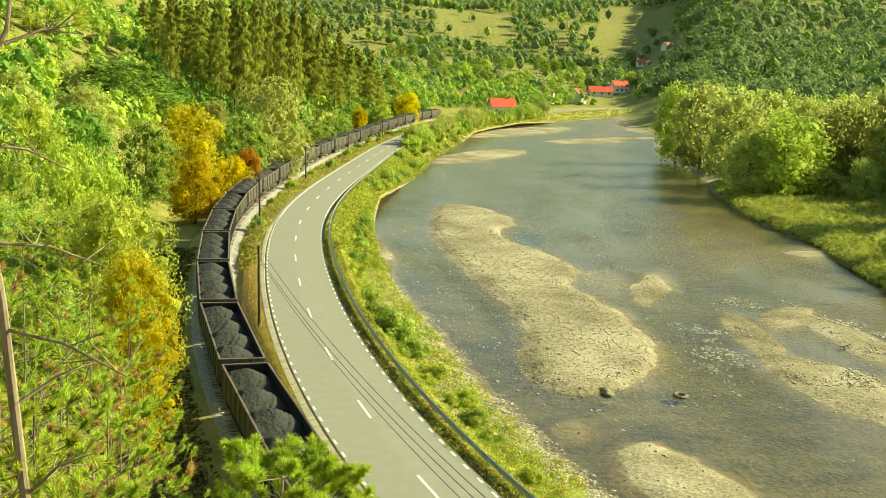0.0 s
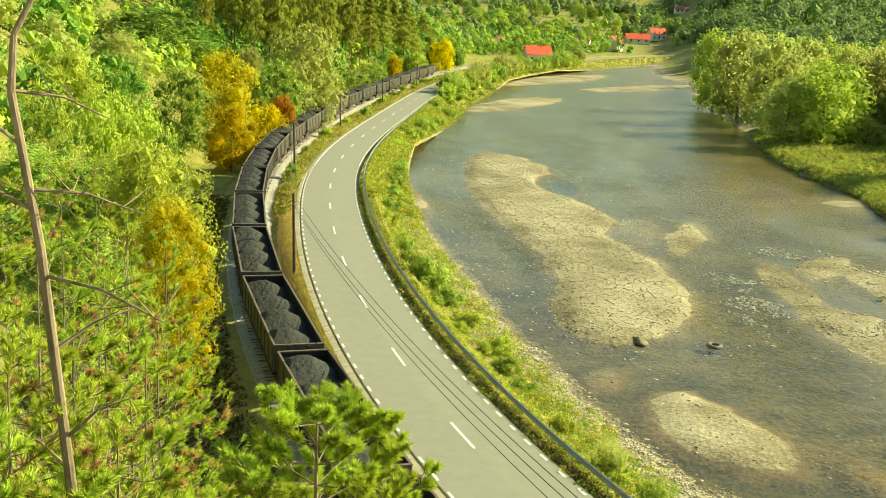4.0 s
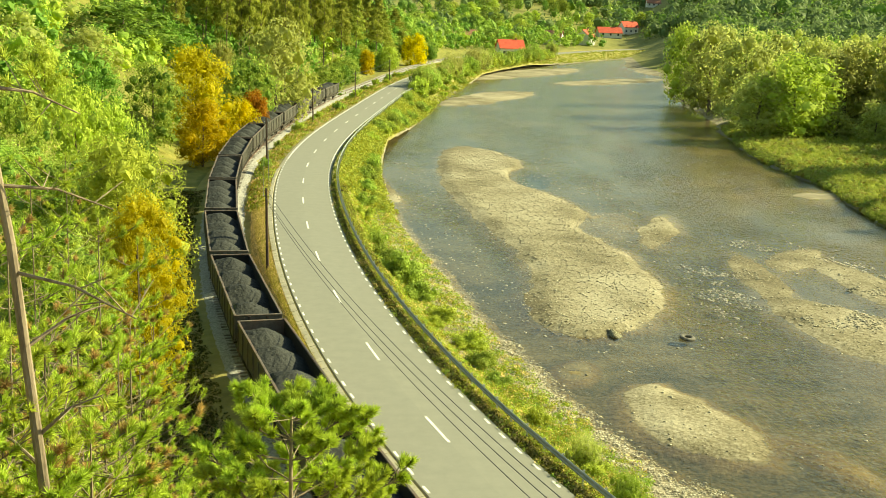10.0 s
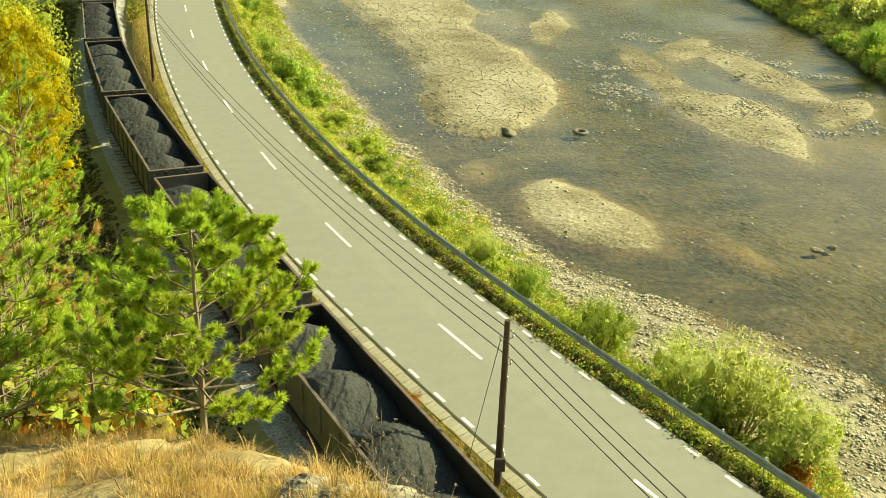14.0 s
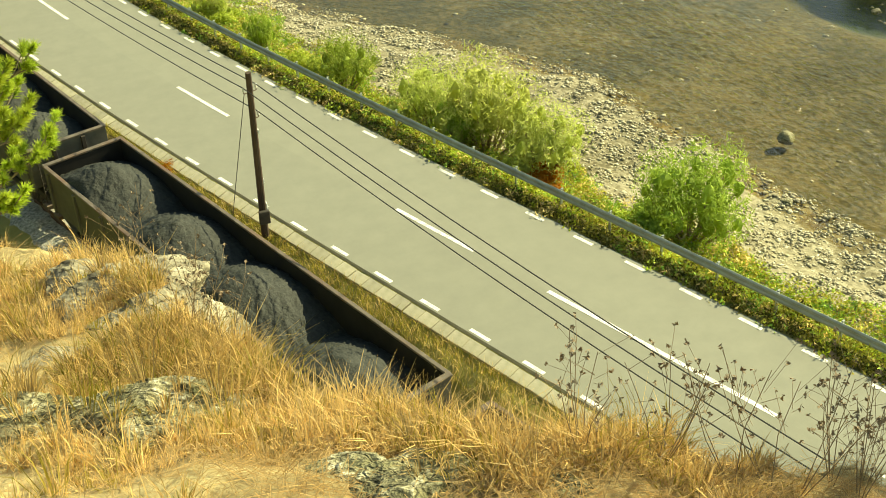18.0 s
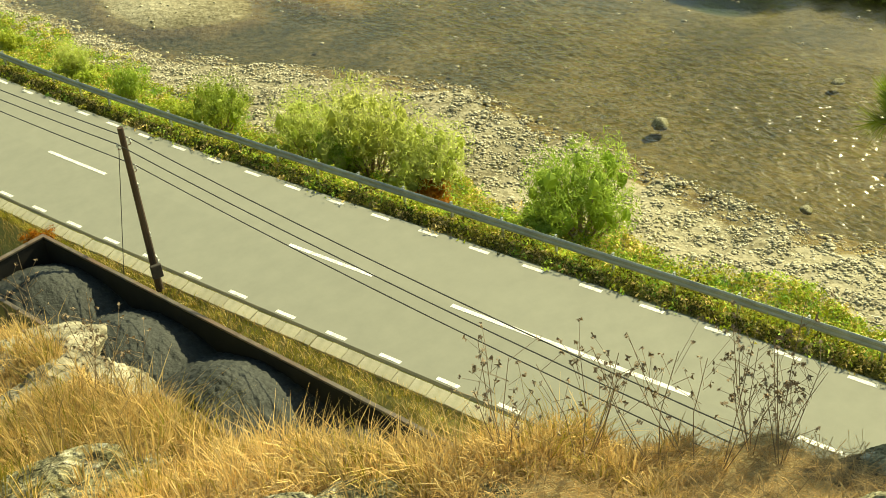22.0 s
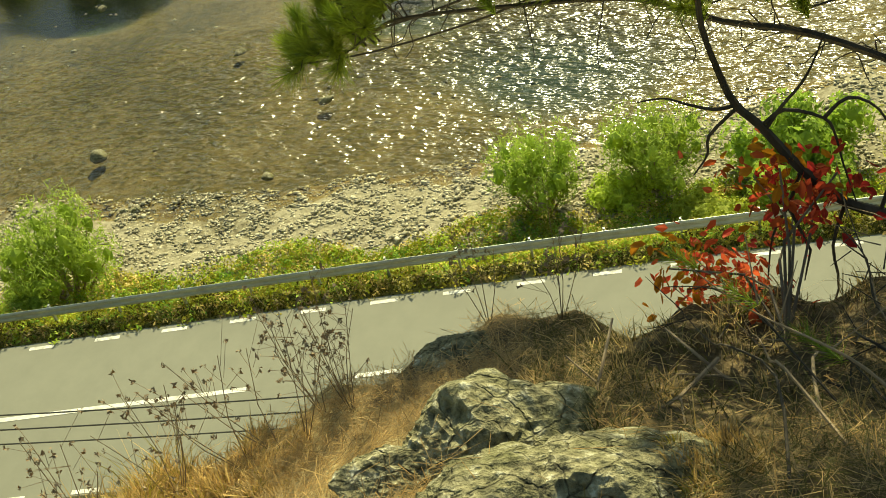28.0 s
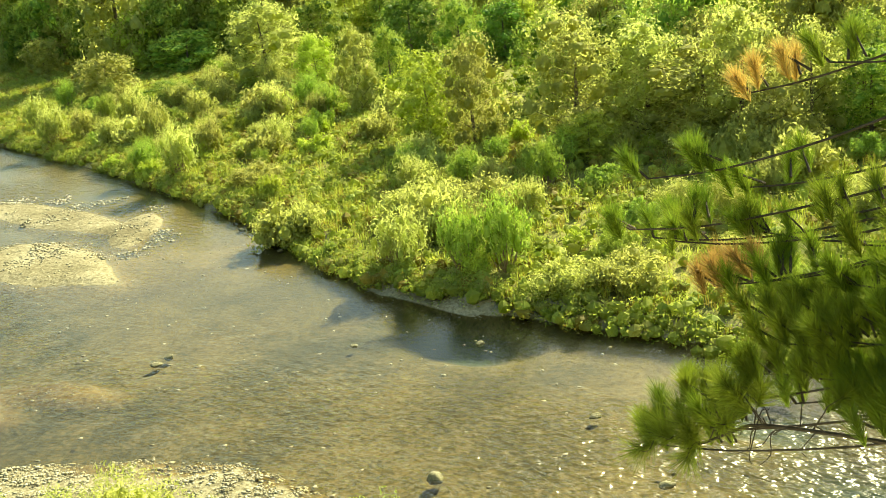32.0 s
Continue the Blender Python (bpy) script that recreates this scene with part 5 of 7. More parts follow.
def build_woods():
    r = random.Random(7)
    # trees that stand out along the foot of the slope
    for kind, az, el, dist, hw, hh in (("gold", -10.8, -3.96, 168, 1.6, 1.5), ("yellow", -10.5, -6.3, 150, 1.15, 1.3), ("willow", -7.0, -3.2, 205, 1.75, 1.9), ("green", -12.8, -4.8, 156, 1.4, 1.5), ("green", -8.3, -4.2, 186, 1.3, 1.25), ("deep", -14.0, -1.6, 215, 2.3, 1.15), ("deep", -12.3, -2.2, 222, 1.3, 0.9), ("willow", -15.7, -3.1, 172, 1.5, 1.4), ("lime", -17.7, -3.85, 142, 1.3, 1.3), ("willow", -9.6, -3.1, 208, 0.7, 0.9), ("willow", -14.8, -0.5, 262, 1.1, 0.8), ("willow", -17.2, -0.6, 250, 1.3, 0.9), ("lime", -16.3, -5.6, 112, 1.6, 1.3), ("lime", -14.4, -6.3, 118, 1.3, 1.2), ("green", -18.8, -5.9, 105, 1.5, 1.4), ("deep", -15.2, -4.5, 145, 1.2, 1.1), ("yellow", -8.7, -5.7, 170, 0.85, 0.8), ("orange", -8.0, -5.1, 178, 0.6, 0.6),
                                       ("tall_lime", -14.0, -8.2, 66, 2.6, 1.8), ("tall_gold", -13.3, -10.0, 60, 1.9, 0.8), ("tall_green", -16.6, -8.8, 70, 2.6, 1.5), ("tall_green", -19.2, -8.4, 76, 2.6, 1.6), ("tall_green", -17.5, -12.0, 52, 2.8, 1.5),
                                       ("green", -4.6, -3.8, 262, 0.75, 0.6), ("lime", -5.6, -4.2, 240, 0.7, 0.6), ("yellow", -2.7, -2.9, 335, 0.42, 0.5), ("yellow", -0.4, -2.1, 400, 0.6, 0.55), ("lime", -1.6, -2.6, 360, 0.5, 0.4), ("green", -3.6, -3.3, 300, 0.6, 0.5), ("deep", -13.6, -7.2, 100, 0.9, 1.0), ("willow", -19.0, -2.4, 190, 1.4, 1.2), ("deep", -17.0, -1.9, 215, 1.3, 0.9), ("green", -19.5, -0.7, 240, 1.5, 1.0), ("deep", -15.5, 0.5, 300, 1.5, 0.8), ("green", -18.4, 0.9, 310, 1.7, 0.9)):
        stand(kind, az, el, dist, hw, hh, r.randrange(2), dist < 185)
    # pines of the spur, tall and dense
    for k in range(62):
        az = -12.9 + 12.4 * ((k + 0.5) / 62) ** 0.9 + r.uniform(-0.2, 0.2)
        dist = r.uniform(228, 300) + max(0, az + 6.5) * 32
        top = float(np.interp(az, [-13, -5.7, -4, -2.4, -1, 0.1], [3.0, 2.9, 1.7, 0.7, -0.8, -1.8])) - r.uniform(0, 1.3)
        stand("conifer", az, top - 1.6, dist, r.uniform(0.45, 0.62), 1.6, r.randrange(2))
    # closed woods of the slope behind them
    for d0 in (14, 19, 25, 31, 38, 46, 55, 66, 80, 96, 115):
        s = 62.0
        while s < 660:
            s += (4.2 + 0.012 * s) * (1 + d0 / 150) * r.uniform(0.8, 1.2)
            x, y, _ = ROAD.at(s, float(track_off(s)) - d0 - r.uniform(-2.5, 2.5))
            dist, az = math.hypot(x, y), math.degrees(math.atan2(x, y))
            if az < -27 or dist < 75:
                continue
            if dist < 225 and d0 < 24:
                continue
            pines = -13 < az < -1.0 and 225 < dist < 420
            kind = "deep" if pines and r.random() < 0.7 else r.choice(("green", "green", "deep", "deep", "lime", "willow" if dist < 260 else "green"))
            FOREST.append((x, y, r.uniform(2.8, 4.0), r.uniform(6.5, 9.5) * (0.75 if dist < 225 else 1.0), kind))
    # hedge of trees and shrubs right behind the far stretch of track
    for k in range(46):
        s = r.uniform(230, 470)
        x, y, _ = ROAD.at(s, float(track_off(s)) - r.uniform(4.5, 10))
        plant(tree_kind(r.choice(("green", "lime", "deep", "green")), False, k % 2), x, y, r.uniform(0.35, 0.7), r.uniform(0, 6.28), tall=r.uniform(0.9, 1.2))


def build_far_bank():
    r = random.Random(17)
    # wood of the floodplain, in rows behind the herb belt
    for s0, s1, e0, e1, n in ((50, 210, 62, 105, 60), (40, 220, 100, 190, 150), (175, 300, 34, 56, 24), (190, 470, 8, 150, 230), (26, 60, 30, 75, 22)):
        for k in range(n):
            s, e = r.uniform(s0, s1), r.uniform(e0, e1)
            x, y, _ = ROAD.at(s, float(bank_right(s)) + e)
            az = math.degrees(math.atan2(x, y))
            if az > 76:
                continue
            q = r.random()
            if 115 < s < 185 and e < 42 or s < 262 and e < 34:
                continue
            kind = "willow" if q < 0.50 else "green" if q < 0.74 else "lime" if q < 0.92 else "deep"
            if e > 75 or s > 300:
                FOREST.append((x, y, r.uniform(4.0, 5.6), r.uniform(14.5, 19.5) if s > 120 else 13.0, kind))
                continue
            t = plant(tree_kind(kind, math.hypot(x, y) < 110, r.randrange(2)), x, y, r.uniform(0.8, 1.25) * (1.5 if s > 180 else 1.0), r.uniform(0, 6.28), tall=r.uniform(0.95, 1.3))
            tagged(t, group=RIGHT)
    # front of the wood, seen up and down the river
    for kind, az, el, dist, hw, hh in (("willow", 13.8, -2.7, 275, 1.6, 2.2), ("lime", 12.6, -2.4, 305, 1.1, 1.8), ("willow", 15.3, -3.1, 252, 1.6, 2.2), ("lime", 17.7, -3.8, 229, 1.9, 2.0), ("willow", 16.0, -4.2, 228, 1.5, 1.5), ("willow", 19.9, -3.1, 260, 1.4, 1.87), ("lime", 21.5, -3.0, 266, 1.5, 1.9), ("willow", 21.3, -4.9, 226, 0.77, 1.16), ("willow", 19.6, -5.0, 232, 0.97, 0.72), ("willow", 16.6, -2.6, 294, 1.4, 1.8), ("willow", 23.6, -3.2, 262, 1.5, 1.8), ("lime", 18.6, -2.8, 285, 1.3, 1.7),
                                       ("willow", 23.5, -5.1, 217, 0.88, 0.9), ("willow", 26.1, -6.5, 171, 1.44, 1.15), ("green", 28.8, -7.6, 156, 1.24, 0.72), ("lime", 26.1, -4.4, 242, 1.24, 1.0), ("green", 29.9, -5.8, 190, 1.52, 1.03), ("willow", 33.6, -6.0, 159, 2.21, 2.1), ("lime", 35.9, -7.1, 152, 0.97, 1.38), ("willow", 37.8, -7.8, 128, 0.97, 2.2), ("green", 39.4, -7.7, 134, 1.1, 1.9), ("lime", 41.0, -9.5, 108, 1.8, 2.3), ("willow", 43.2, -9.6, 103, 1.66, 2.8), ("green", 47.1, -8.4, 120, 1.7, 2.4), ("lime", 48.7, -12.3, 94, 1.4, 1.4), ("willow", 54.3, -10.6, 98, 3.3, 2.4), ("willow", 57.6, -11.9, 89, 1.93, 2.4), ("green", 59.0, -10.7, 105, 1.1, 1.6), ("green", 50.7, -8.1, 132, 1.7, 1.7), ("deep", 45.1, -6.8, 154, 1.3, 1.6), ("yellow", 54.4, -8.2, 118, 0.7, 0.6), ("green", 31.9, -4.6, 200, 1.4, 1.2), ("lime", 28.2, -4.2, 215, 1.3, 1.0), ("green", 24.6, -3.9, 235, 1.4, 1.2), ("green", 62.0, -11.0, 98, 2.0, 2.2), ("willow", 66.0, -11.0, 96, 2.2, 2.4), ("green", 36.4, -5.2, 175, 1.4, 1.3), ("deep", 40.6, -5.8, 165, 1.4, 1.4), ("lime", 52.6, -7.6, 138, 1.2, 1.2), ("green", 43.0, -6.2, 150, 1.2, 1.4)):
        stand(kind, az, el, dist, hw, hh, r.randrange(2), dist < 165, RIGHT)


def build_forest():
    """The crowns behind the single trees, in one piece."""
    r = random.Random(23)
    order = ("green", "deep", "lime", "willow", "yellow", "orange")
    c, rad, tone = [], [], []
    for x, y, w, h, kind in FOREST:
        z = float(ground_z(np.array([x]), np.array([y]))[0])
        for k in range(9):
            u = r.random()
            a, q = r.uniform(0, 6.28), w * math.sin(math.pi * (0.2 + 0.75 * u)) * 0.75
            c.append((x + math.cos(a) * q, y + math.sin(a) * q, z + h * (0.12 + 0.82 * u)))
            rad.append(w * r.uniform(0.38, 0.6))
            tone.append(order.index(kind))
    v, f, own = foliage(c, rad, 38, 0.30, 24, 0.95, 0.55, sub=1, core=0.55)
    me = fast_mesh("forest", v, f, None, mats=(M_GREEN, M_DEEP, M_LIME, M_WILLOW, M_YELLOW, M_ORANGE), mat_index=np.array(tone)[own])
    tagged(new("forest", me), "mixed broadleaf forest in early autumn colours", "forest", kind="stuff")


BUSHES = {}


def bush_kind(kind, far=False):
    key = (kind, far)
    if key not in BUSHES:
        m = 0.42 if far else 1.2
        z = 1.4 if far else 0.85
        BUSHES[key] = {
            "upright": lambda: make_bush("willow_bush", "upright green willow bush on the river bank", 200, 2.6, 1.5, 0.10 * z, int(150 * m), M_GREEN, 18, upright=True),
            "pale": lambda: make_bush("willow_bush", "pale green willow bush on the stony bank", 201, 2.6, 1.6, 0.10 * z, int(150 * m), M_WILLOW, 18, upright=True),
            "lime": lambda: make_bush("bush", "bright yellow-green leafy bush", 202, 1.8, 1.4, 0.10 * z, int(130 * m), M_LIME, 15),
            "green": lambda: make_bush("bush", "rounded green leafy bush", 203, 2.0, 1.6, 0.11 * z, int(140 * m), M_GREEN, 16),
            "silver": lambda: make_bush("willow_bush", "wide silvery grey-green willow shrub", 204, 2.6, 2.6, 0.13 * z, int(150 * m), M_WILLOW, 20),
            "rust": lambda: make_bush("bush", "small reddish-brown autumn bush", 205, 0.9, 0.7, 0.05 * z, int(60 * m), M_ORANGE, 10),
        }[kind]()
        BUSHES[key].location = (0, 0, -500)
    return BUSHES[key]


def build_bushes():
    r = random.Random(21)
    for kind, x, y, sc, tall in (("lime", 7.0, 62.0, 0.6, 1.3), ("lime", 9.0, 55.5, 0.75, 0.8), ("upright", 10.2, 51.2, 0.6, 1.25), ("upright", 12.5, 45.4, 0.95, 1.0), ("lime", 11.4, 48.0, 0.7, 0.8), ("pale", 14.7, 40.6, 1.05, 1.0), ("pale", 16.1, 37.9, 1.3, 1.1), ("pale", 17.5, 35.6, 1.1, 0.9), ("upright", 15.2, 38.6, 0.9, 0.9), ("upright", 20.2, 29.3, 1.3, 1.05), ("green", 19.6, 30.4, 0.75, 0.8), ("lime", 18.9, 30.9, 0.6, 0.6), ("upright", 27.4, 14.6, 1.05, 1.1), ("upright", 29.1, 11.2, 1.2, 0.95), ("lime", 28.1, 12.0, 0.8, 0.8), ("green", 30.2, 7.0, 1.3, 1.1), ("pale", 31, 2.0, 1.3, 1.2), ("lime", 27.2, 9.0, 0.9, 0.7), ("green", 28.4, 6.0, 1.0, 0.8), ("rust", 16.6, 34.2, 1.6, 0.8),
                                 ("green", -1.2, 94, 1.25, 1.2), ("green", -2.6, 98, 1.0, 1.0), ("green", 0.2, 89, 0.95, 1.0), ("lime", 2.0, 84, 0.9, 0.8), ("lime", 3.8, 77, 0.9, 0.9), ("green", 4.4, 73, 0.7, 0.9), ("lime", -5.6, 118, 0.9, 1.0), ("green", -6.2, 128, 0.8, 1.0), ("green", -6.5, 140, 0.9, 0.9), ("pale", 8.9, 56.0, 0.6, 1.2), ("upright", -3.6, 104, 0.8, 0.9), ("lime", -4.6, 110, 0.8, 0.8), ("green", -6.6, 150, 1.0, 1.0), ("lime", 1.2, 80.5, 0.6, 0.8), ("green", 5.0, 69.0, 0.6, 0.8)):
        s, o = (float(q[0]) for q in ROAD.near([x], [y]))
        plant(bush_kind(kind), x, y, sc, r.uniform(0, 6.28), embank_z(s, o) - 0.15, tall)
    # belt of bushes between the far stretch of the road and the water
    for k in range(70):
        s = 165 + 290 * r.random()
        o = r.uniform(4.6, float(bank_left(s)) - 0.3)
        x, y, _ = ROAD.at(s, o)
        plant(bush_kind(r.choice(("green", "green", "lime", "upright")), True), x, y, r.uniform(0.6, 1.1), r.uniform(0, 6.28), embank_z(s, o) - 0.15, r.uniform(0.8, 1.1))
    # tall hedge that hides the road where it runs on to the village
    for k in range(64):
        s = 292 + 3.6 * k + r.uniform(-1.5, 1.5)
        o = r.uniform(4.3, 5.4)
        x, y, _ = ROAD.at(s, o)
        plant(bush_kind(r.choice(("green", "lime", "upright", "pale", "green")), True), x, y, r.uniform(1.2, 1.9), r.uniform(0, 6.28), embank_z(s, o) - 0.15, r.uniform(1.1, 1.5))
    # between road and track, far stretch
    for k in range(26):
        s = 140 + 260 * r.random()
        o = r.uniform(float(track_off(s)) + 3.0, -4.8)
        x, y, _ = ROAD.at(s, o)
        plant(bush_kind(r.choice(("lime", "green", "lime")), True), x, y, r.uniform(0.4, 0.8), r.uniform(0, 6.28), embank_z(s, o) - 0.1, r.uniform(0.9, 1.6))
    x, y, _ = ROAD.at(57.5, -3.9)
    plant(bush_kind("rust"), x, y, 0.9, 0, embank_z(57.5, -3.9), 0.9)
    # far bank: shrubs of the herb belt
    for k in range(190):
        s = r.uniform(28, 175)
        e = 1.5 + 36 * r.random()
        x, y, _ = ROAD.at(s, float(bank_right(s)) + e)
        if math.degrees(math.atan2(x, y)) > 70:
            continue
        kind = r.choice(("lime", "green", "pale", "silver", "pale", "upright"))
        plant(bush_kind(kind, True), x, y, r.uniform(0.5, 1.2), r.uniform(0, 6.28), tall=r.uniform(0.8, 1.7))
    for x, y, sc in ((52.9, 62.6, 1.25), (55.8, 60.1, 1.15), (54.5, 58.0, 0.8), (47, 43.5, 0.8), (49, 41, 0.9), (54, 86, 0.9)):
        plant(bush_kind("silver"), x, y, sc, r.uniform(0, 6.28))


# ---- low plants that cover the ground ----
def cover(name, label, x, y, z, rad, per, size, mats, seed, flat=0.6, aspect=0.5, sub=0):
    c = np.stack([x, y, z + rad * flat * 0.5], 1)
    v, f, own = foliage(c, rad, per, size, seed, flat, aspect, sub=sub, core=0.5)
    tone = np.random.RandomState(seed).randint(0, len(mats), len(x))[own]
    tagged(new(name, fast_mesh(name, v, f, None, mats=mats, mat_index=tone)), label, "undergrowth", kind="stuff")


def embank_zs(s, o):
    return np.array([embank_z(float(a), float(b)) for a, b in zip(s, o)])


def build_cover():
    r = np.random.RandomState(60)
    # near bank, between the barrier and the stones
    n = 10500
    s = r.uniform(-5, 150, n)
    wide = np.interp(s, [-5, 20, 34, 44, 56, 64, 80, 150], [7.4, 6.4, 6.4, 5.6, 5.6, 7.2, 8.6, 8.6]) + 0.7 * np.sin(s * 0.7)
    o = 3.05 + np.minimum(bank_left(s) - 3.4, wide) * r.uniform(0, 1, n) ** 0.95
    x, y, _ = ROAD.at(s, o)
    bare = (waves(x, y, 0.5, 61) > 0.8) & (o > 4.2)
    x, y, s, o = x[~bare], y[~bare], s[~bare], o[~bare]
    n = 12000
    s2 = r.uniform(5, 90, n)
    o2 = 4.0 + np.minimum(bank_left(s2) - 4.6, 5.4 + 0.8 * np.sin(s2 * 0.9)) * r.uniform(0, 1, n)
    s, o = np.r_[s, s2], np.r_[o, o2]
    x, y, _ = ROAD.at(s, o)
    cover("bank_herbs", "lush yellow-green herbs and brambles on the road bank", x, y, embank_zs(s, o), r.uniform(0.14, 0.42, len(x)), 30, 0.06, (M_HERB, M_HERB, M_LIME, M_GRASS, M_GREEN, M_GRASS, M_DEEP, M_STRAW), 62)
    n = 10500
    s = np.r_[r.uniform(150, 690, 6500), r.uniform(150, 300, 4000)]
    o = 3.6 + (bank_left(s) - 3.3) * r.uniform(0, 1, n)
    x, y, _ = ROAD.at(s, o)
    cover("far_bank_herbs", "green herbs on the road bank farther off", x, y, embank_zs(s, o), r.uniform(0.3, 0.7, n), 12, 0.17, (M_HERB, M_GREEN, M_LIME), 63)
    # far bank herb belt
    n = 7600
    s = r.uniform(22, 262, n)
    e = 1.3 + 40 * r.uniform(0, 1, n) ** 1.2
    x, y, _ = ROAD.at(s, bank_right(s) + e)
    s2 = r.uniform(22, 262, 4000)
    x2, y2, _ = ROAD.at(s2, bank_right(s2) + np.r_[r.uniform(0.4, 2.6, 1500), r.uniform(38, 80, 2500)])
    x, y = np.r_[x, x2], np.r_[y, y2]
    keep = np.degrees(np.arctan2(x, y)) < 72
    x, y = x[keep], y[keep]
    cover("floodplain_herbs", "thick sunlit herbs and young shrubs on the floodplain", x, y, ground_z(x, y), r.uniform(0.4, 1.1, len(x)), 46, 0.095, (M_BANK, M_BANK, M_GREEN, M_BANK, M_WILLOW, M_BANK, M_LIME, M_GRASS), 64, 0.9, sub=1)
    n = 6500
    s = r.uniform(24, 270, n)
    x, y, _ = ROAD.at(s, bank_right(s) + 1.2 + 34 * r.uniform(0, 1, n) ** 1.3)
    keep = np.degrees(np.arctan2(x, y)) < 72
    x, y = x[keep], y[keep]
    tufts("floodplain_grass", "tall yellow-green grass among the herbs of the floodplain", x, y, ground_z(x, y) + 0.25, r.uniform(0.5, 1.1, len(x)), 14, 0.016, (M_BANK, M_LIME, M_BANK, M_GRASS), 77, 0.7, 0.10)
    # shoulder between the far stretch of road and track
    n = 3000
    s = r.uniform(135, 430, n)
    u = r.uniform(0, 1, n)
    o = (track_off(s) + 2.6) * (1 - u) + -3.7 * u
    x, y, _ = ROAD.at(s, o)
    cover("shoulder_herbs", "yellow-green grass and herbs between road and track", x, y, embank_zs(s, o), r.uniform(0.2, 0.6, n), 12, 0.15, (M_HERB, M_GRASS, M_LIME, M_GREEN, M_STRAW), 69)
    # left of the track, with the train's shade put into the weed colour
    n = 7500
    s = r.uniform(18, 150, n)
    d = 3.0 + 10 * r.uniform(0, 1, n)
    x, y, _ = ROAD.at(s, track_off(s) - d)
    cover("trackside_herbs", "low green and brown herbs beside the track, darkened for shade", x, y, ground_z(x, y), r.uniform(0.12, 0.45, n), 14, 0.09, (M_SHADE_WEED, M_GRASS, M_GREEN, M_SHADE_WEED, M_HERB, M_SHADE_WEED, M_LITTER, M_SHADE_WEED), 65)
    n = 8000
    s = r.uniform(10, 150, n)
    d = r.uniform(2.45, 7.5, n)
    x, y, _ = ROAD.at(s, track_off(s) - d)
    cover("shaded_weeds", "weeds at the foot of the ballast coloured dark for the train's shade", x, y, np.maximum(ground_z(x, y), np.interp(d, [1.9, 3.4, 4.5], [-1.14, -1.42, -1.95])) - 0.03, r.uniform(0.10, 0.30, n), 18, 0.08, (M_SHADE_WEED, M_SHADE_WEED, M_SHADE_WEED, M_LITTER, M_SHADE_WEED), 76)
    # slope under the camera's hill; dark mats stand for shade among the pines
    n = 2200
    az = r.uniform(-28, -1, n)
    rr = lip_at(az) + 0.5 + 34 * r.uniform(0, 1, n)
    x, y = rr * np.sin(np.radians(az)), rr * np.cos(np.radians(az))
    cover("slope_herbs", "yellow-green undergrowth on the slope below the cliff, darkened for shade", x, y, cliff_z(az, rr), r.uniform(0.2, 0.6, n), 16, 0.09, (M_SHADE_WEED, M_GREEN, M_GRASS, M_SHADE_WEED, M_ORANGE, M_DEEP), 66)
    # weeds between road and barrier with shade put into their colour; taller ones behind
    n = 5200
    s = r.uniform(-5, 150, n)
    o = r.uniform(3.12, 3.75, n)
    x, y, _ = ROAD.at(s, o)
    cover("roadside_weeds", "green and brown weeds under the crash barrier, shade in their colour", x, y, embank_zs(s, o) - 0.04, r.uniform(0.12, 0.26, n), 26, 0.05, (M_SHADE_WEED, M_SHADE_WEED, M_SHADE_WEED, M_LITTER, M_SHADE_WEED, M_GRASS), 72, 0.9)
    n = 2300
    s = r.uniform(-5, 150, n)
    o = r.uniform(3.98, 4.7, n)
    x, y, _ = ROAD.at(s, o)
    keep = waves(s, s * 0, 0.35, 73) + 0.7 * waves(s, s * 0, 1.3, 74) > -0.5
    s, o, x, y = s[keep], o[keep], x[keep], y[keep]
    cover("barrier_herbs", "tall herbs and brambles behind the crash barrier", x, y, embank_zs(s, o) - 0.05, r.uniform(0.26, 0.50, len(x)), 42, 0.06, (M_HERB, M_SHADE_WEED, M_GREEN, M_GRASS, M_LIME, M_SHADE_WEED), 75, 1.0)
    # verge grass between road and track
    n = 26000
    s = r.uniform(8, 150, n)
    u = r.uniform(0, 1, n)
    ot = track_off(s)
    o = (ot + 2.9) * (1 - u) + -3.5 * u
    x, y, _ = ROAD.at(s, o)
    me = blade_mesh("verge_grass", np.stack([x, y, embank_zs(s, o) - 0.02], 1), r.uniform(0.12, 0.36, n), 0.009, 1.1, M_GRASS, 67)
    tagged(new("verge_grass", me), "yellowing grass on the verge between road and track", "grass", kind="stuff")
    n = 36000
    s = r.uniform(8, 150, n)
    o = np.maximum(r.uniform(-5.0, -3.42, n), track_off(s) + 1.95)
    x, y, _ = ROAD.at(s, o)
    me = blade_mesh("verge_straw", np.stack([x, y, embank_zs(s, o) - 0.02], 1), r.uniform(0.12, 0.36, n), 0.008, 1.2, M_STRAW, 68)
    tagged(new("verge_straw", me), "dry straw-coloured grass along the gutter", "grass", kind="stuff")


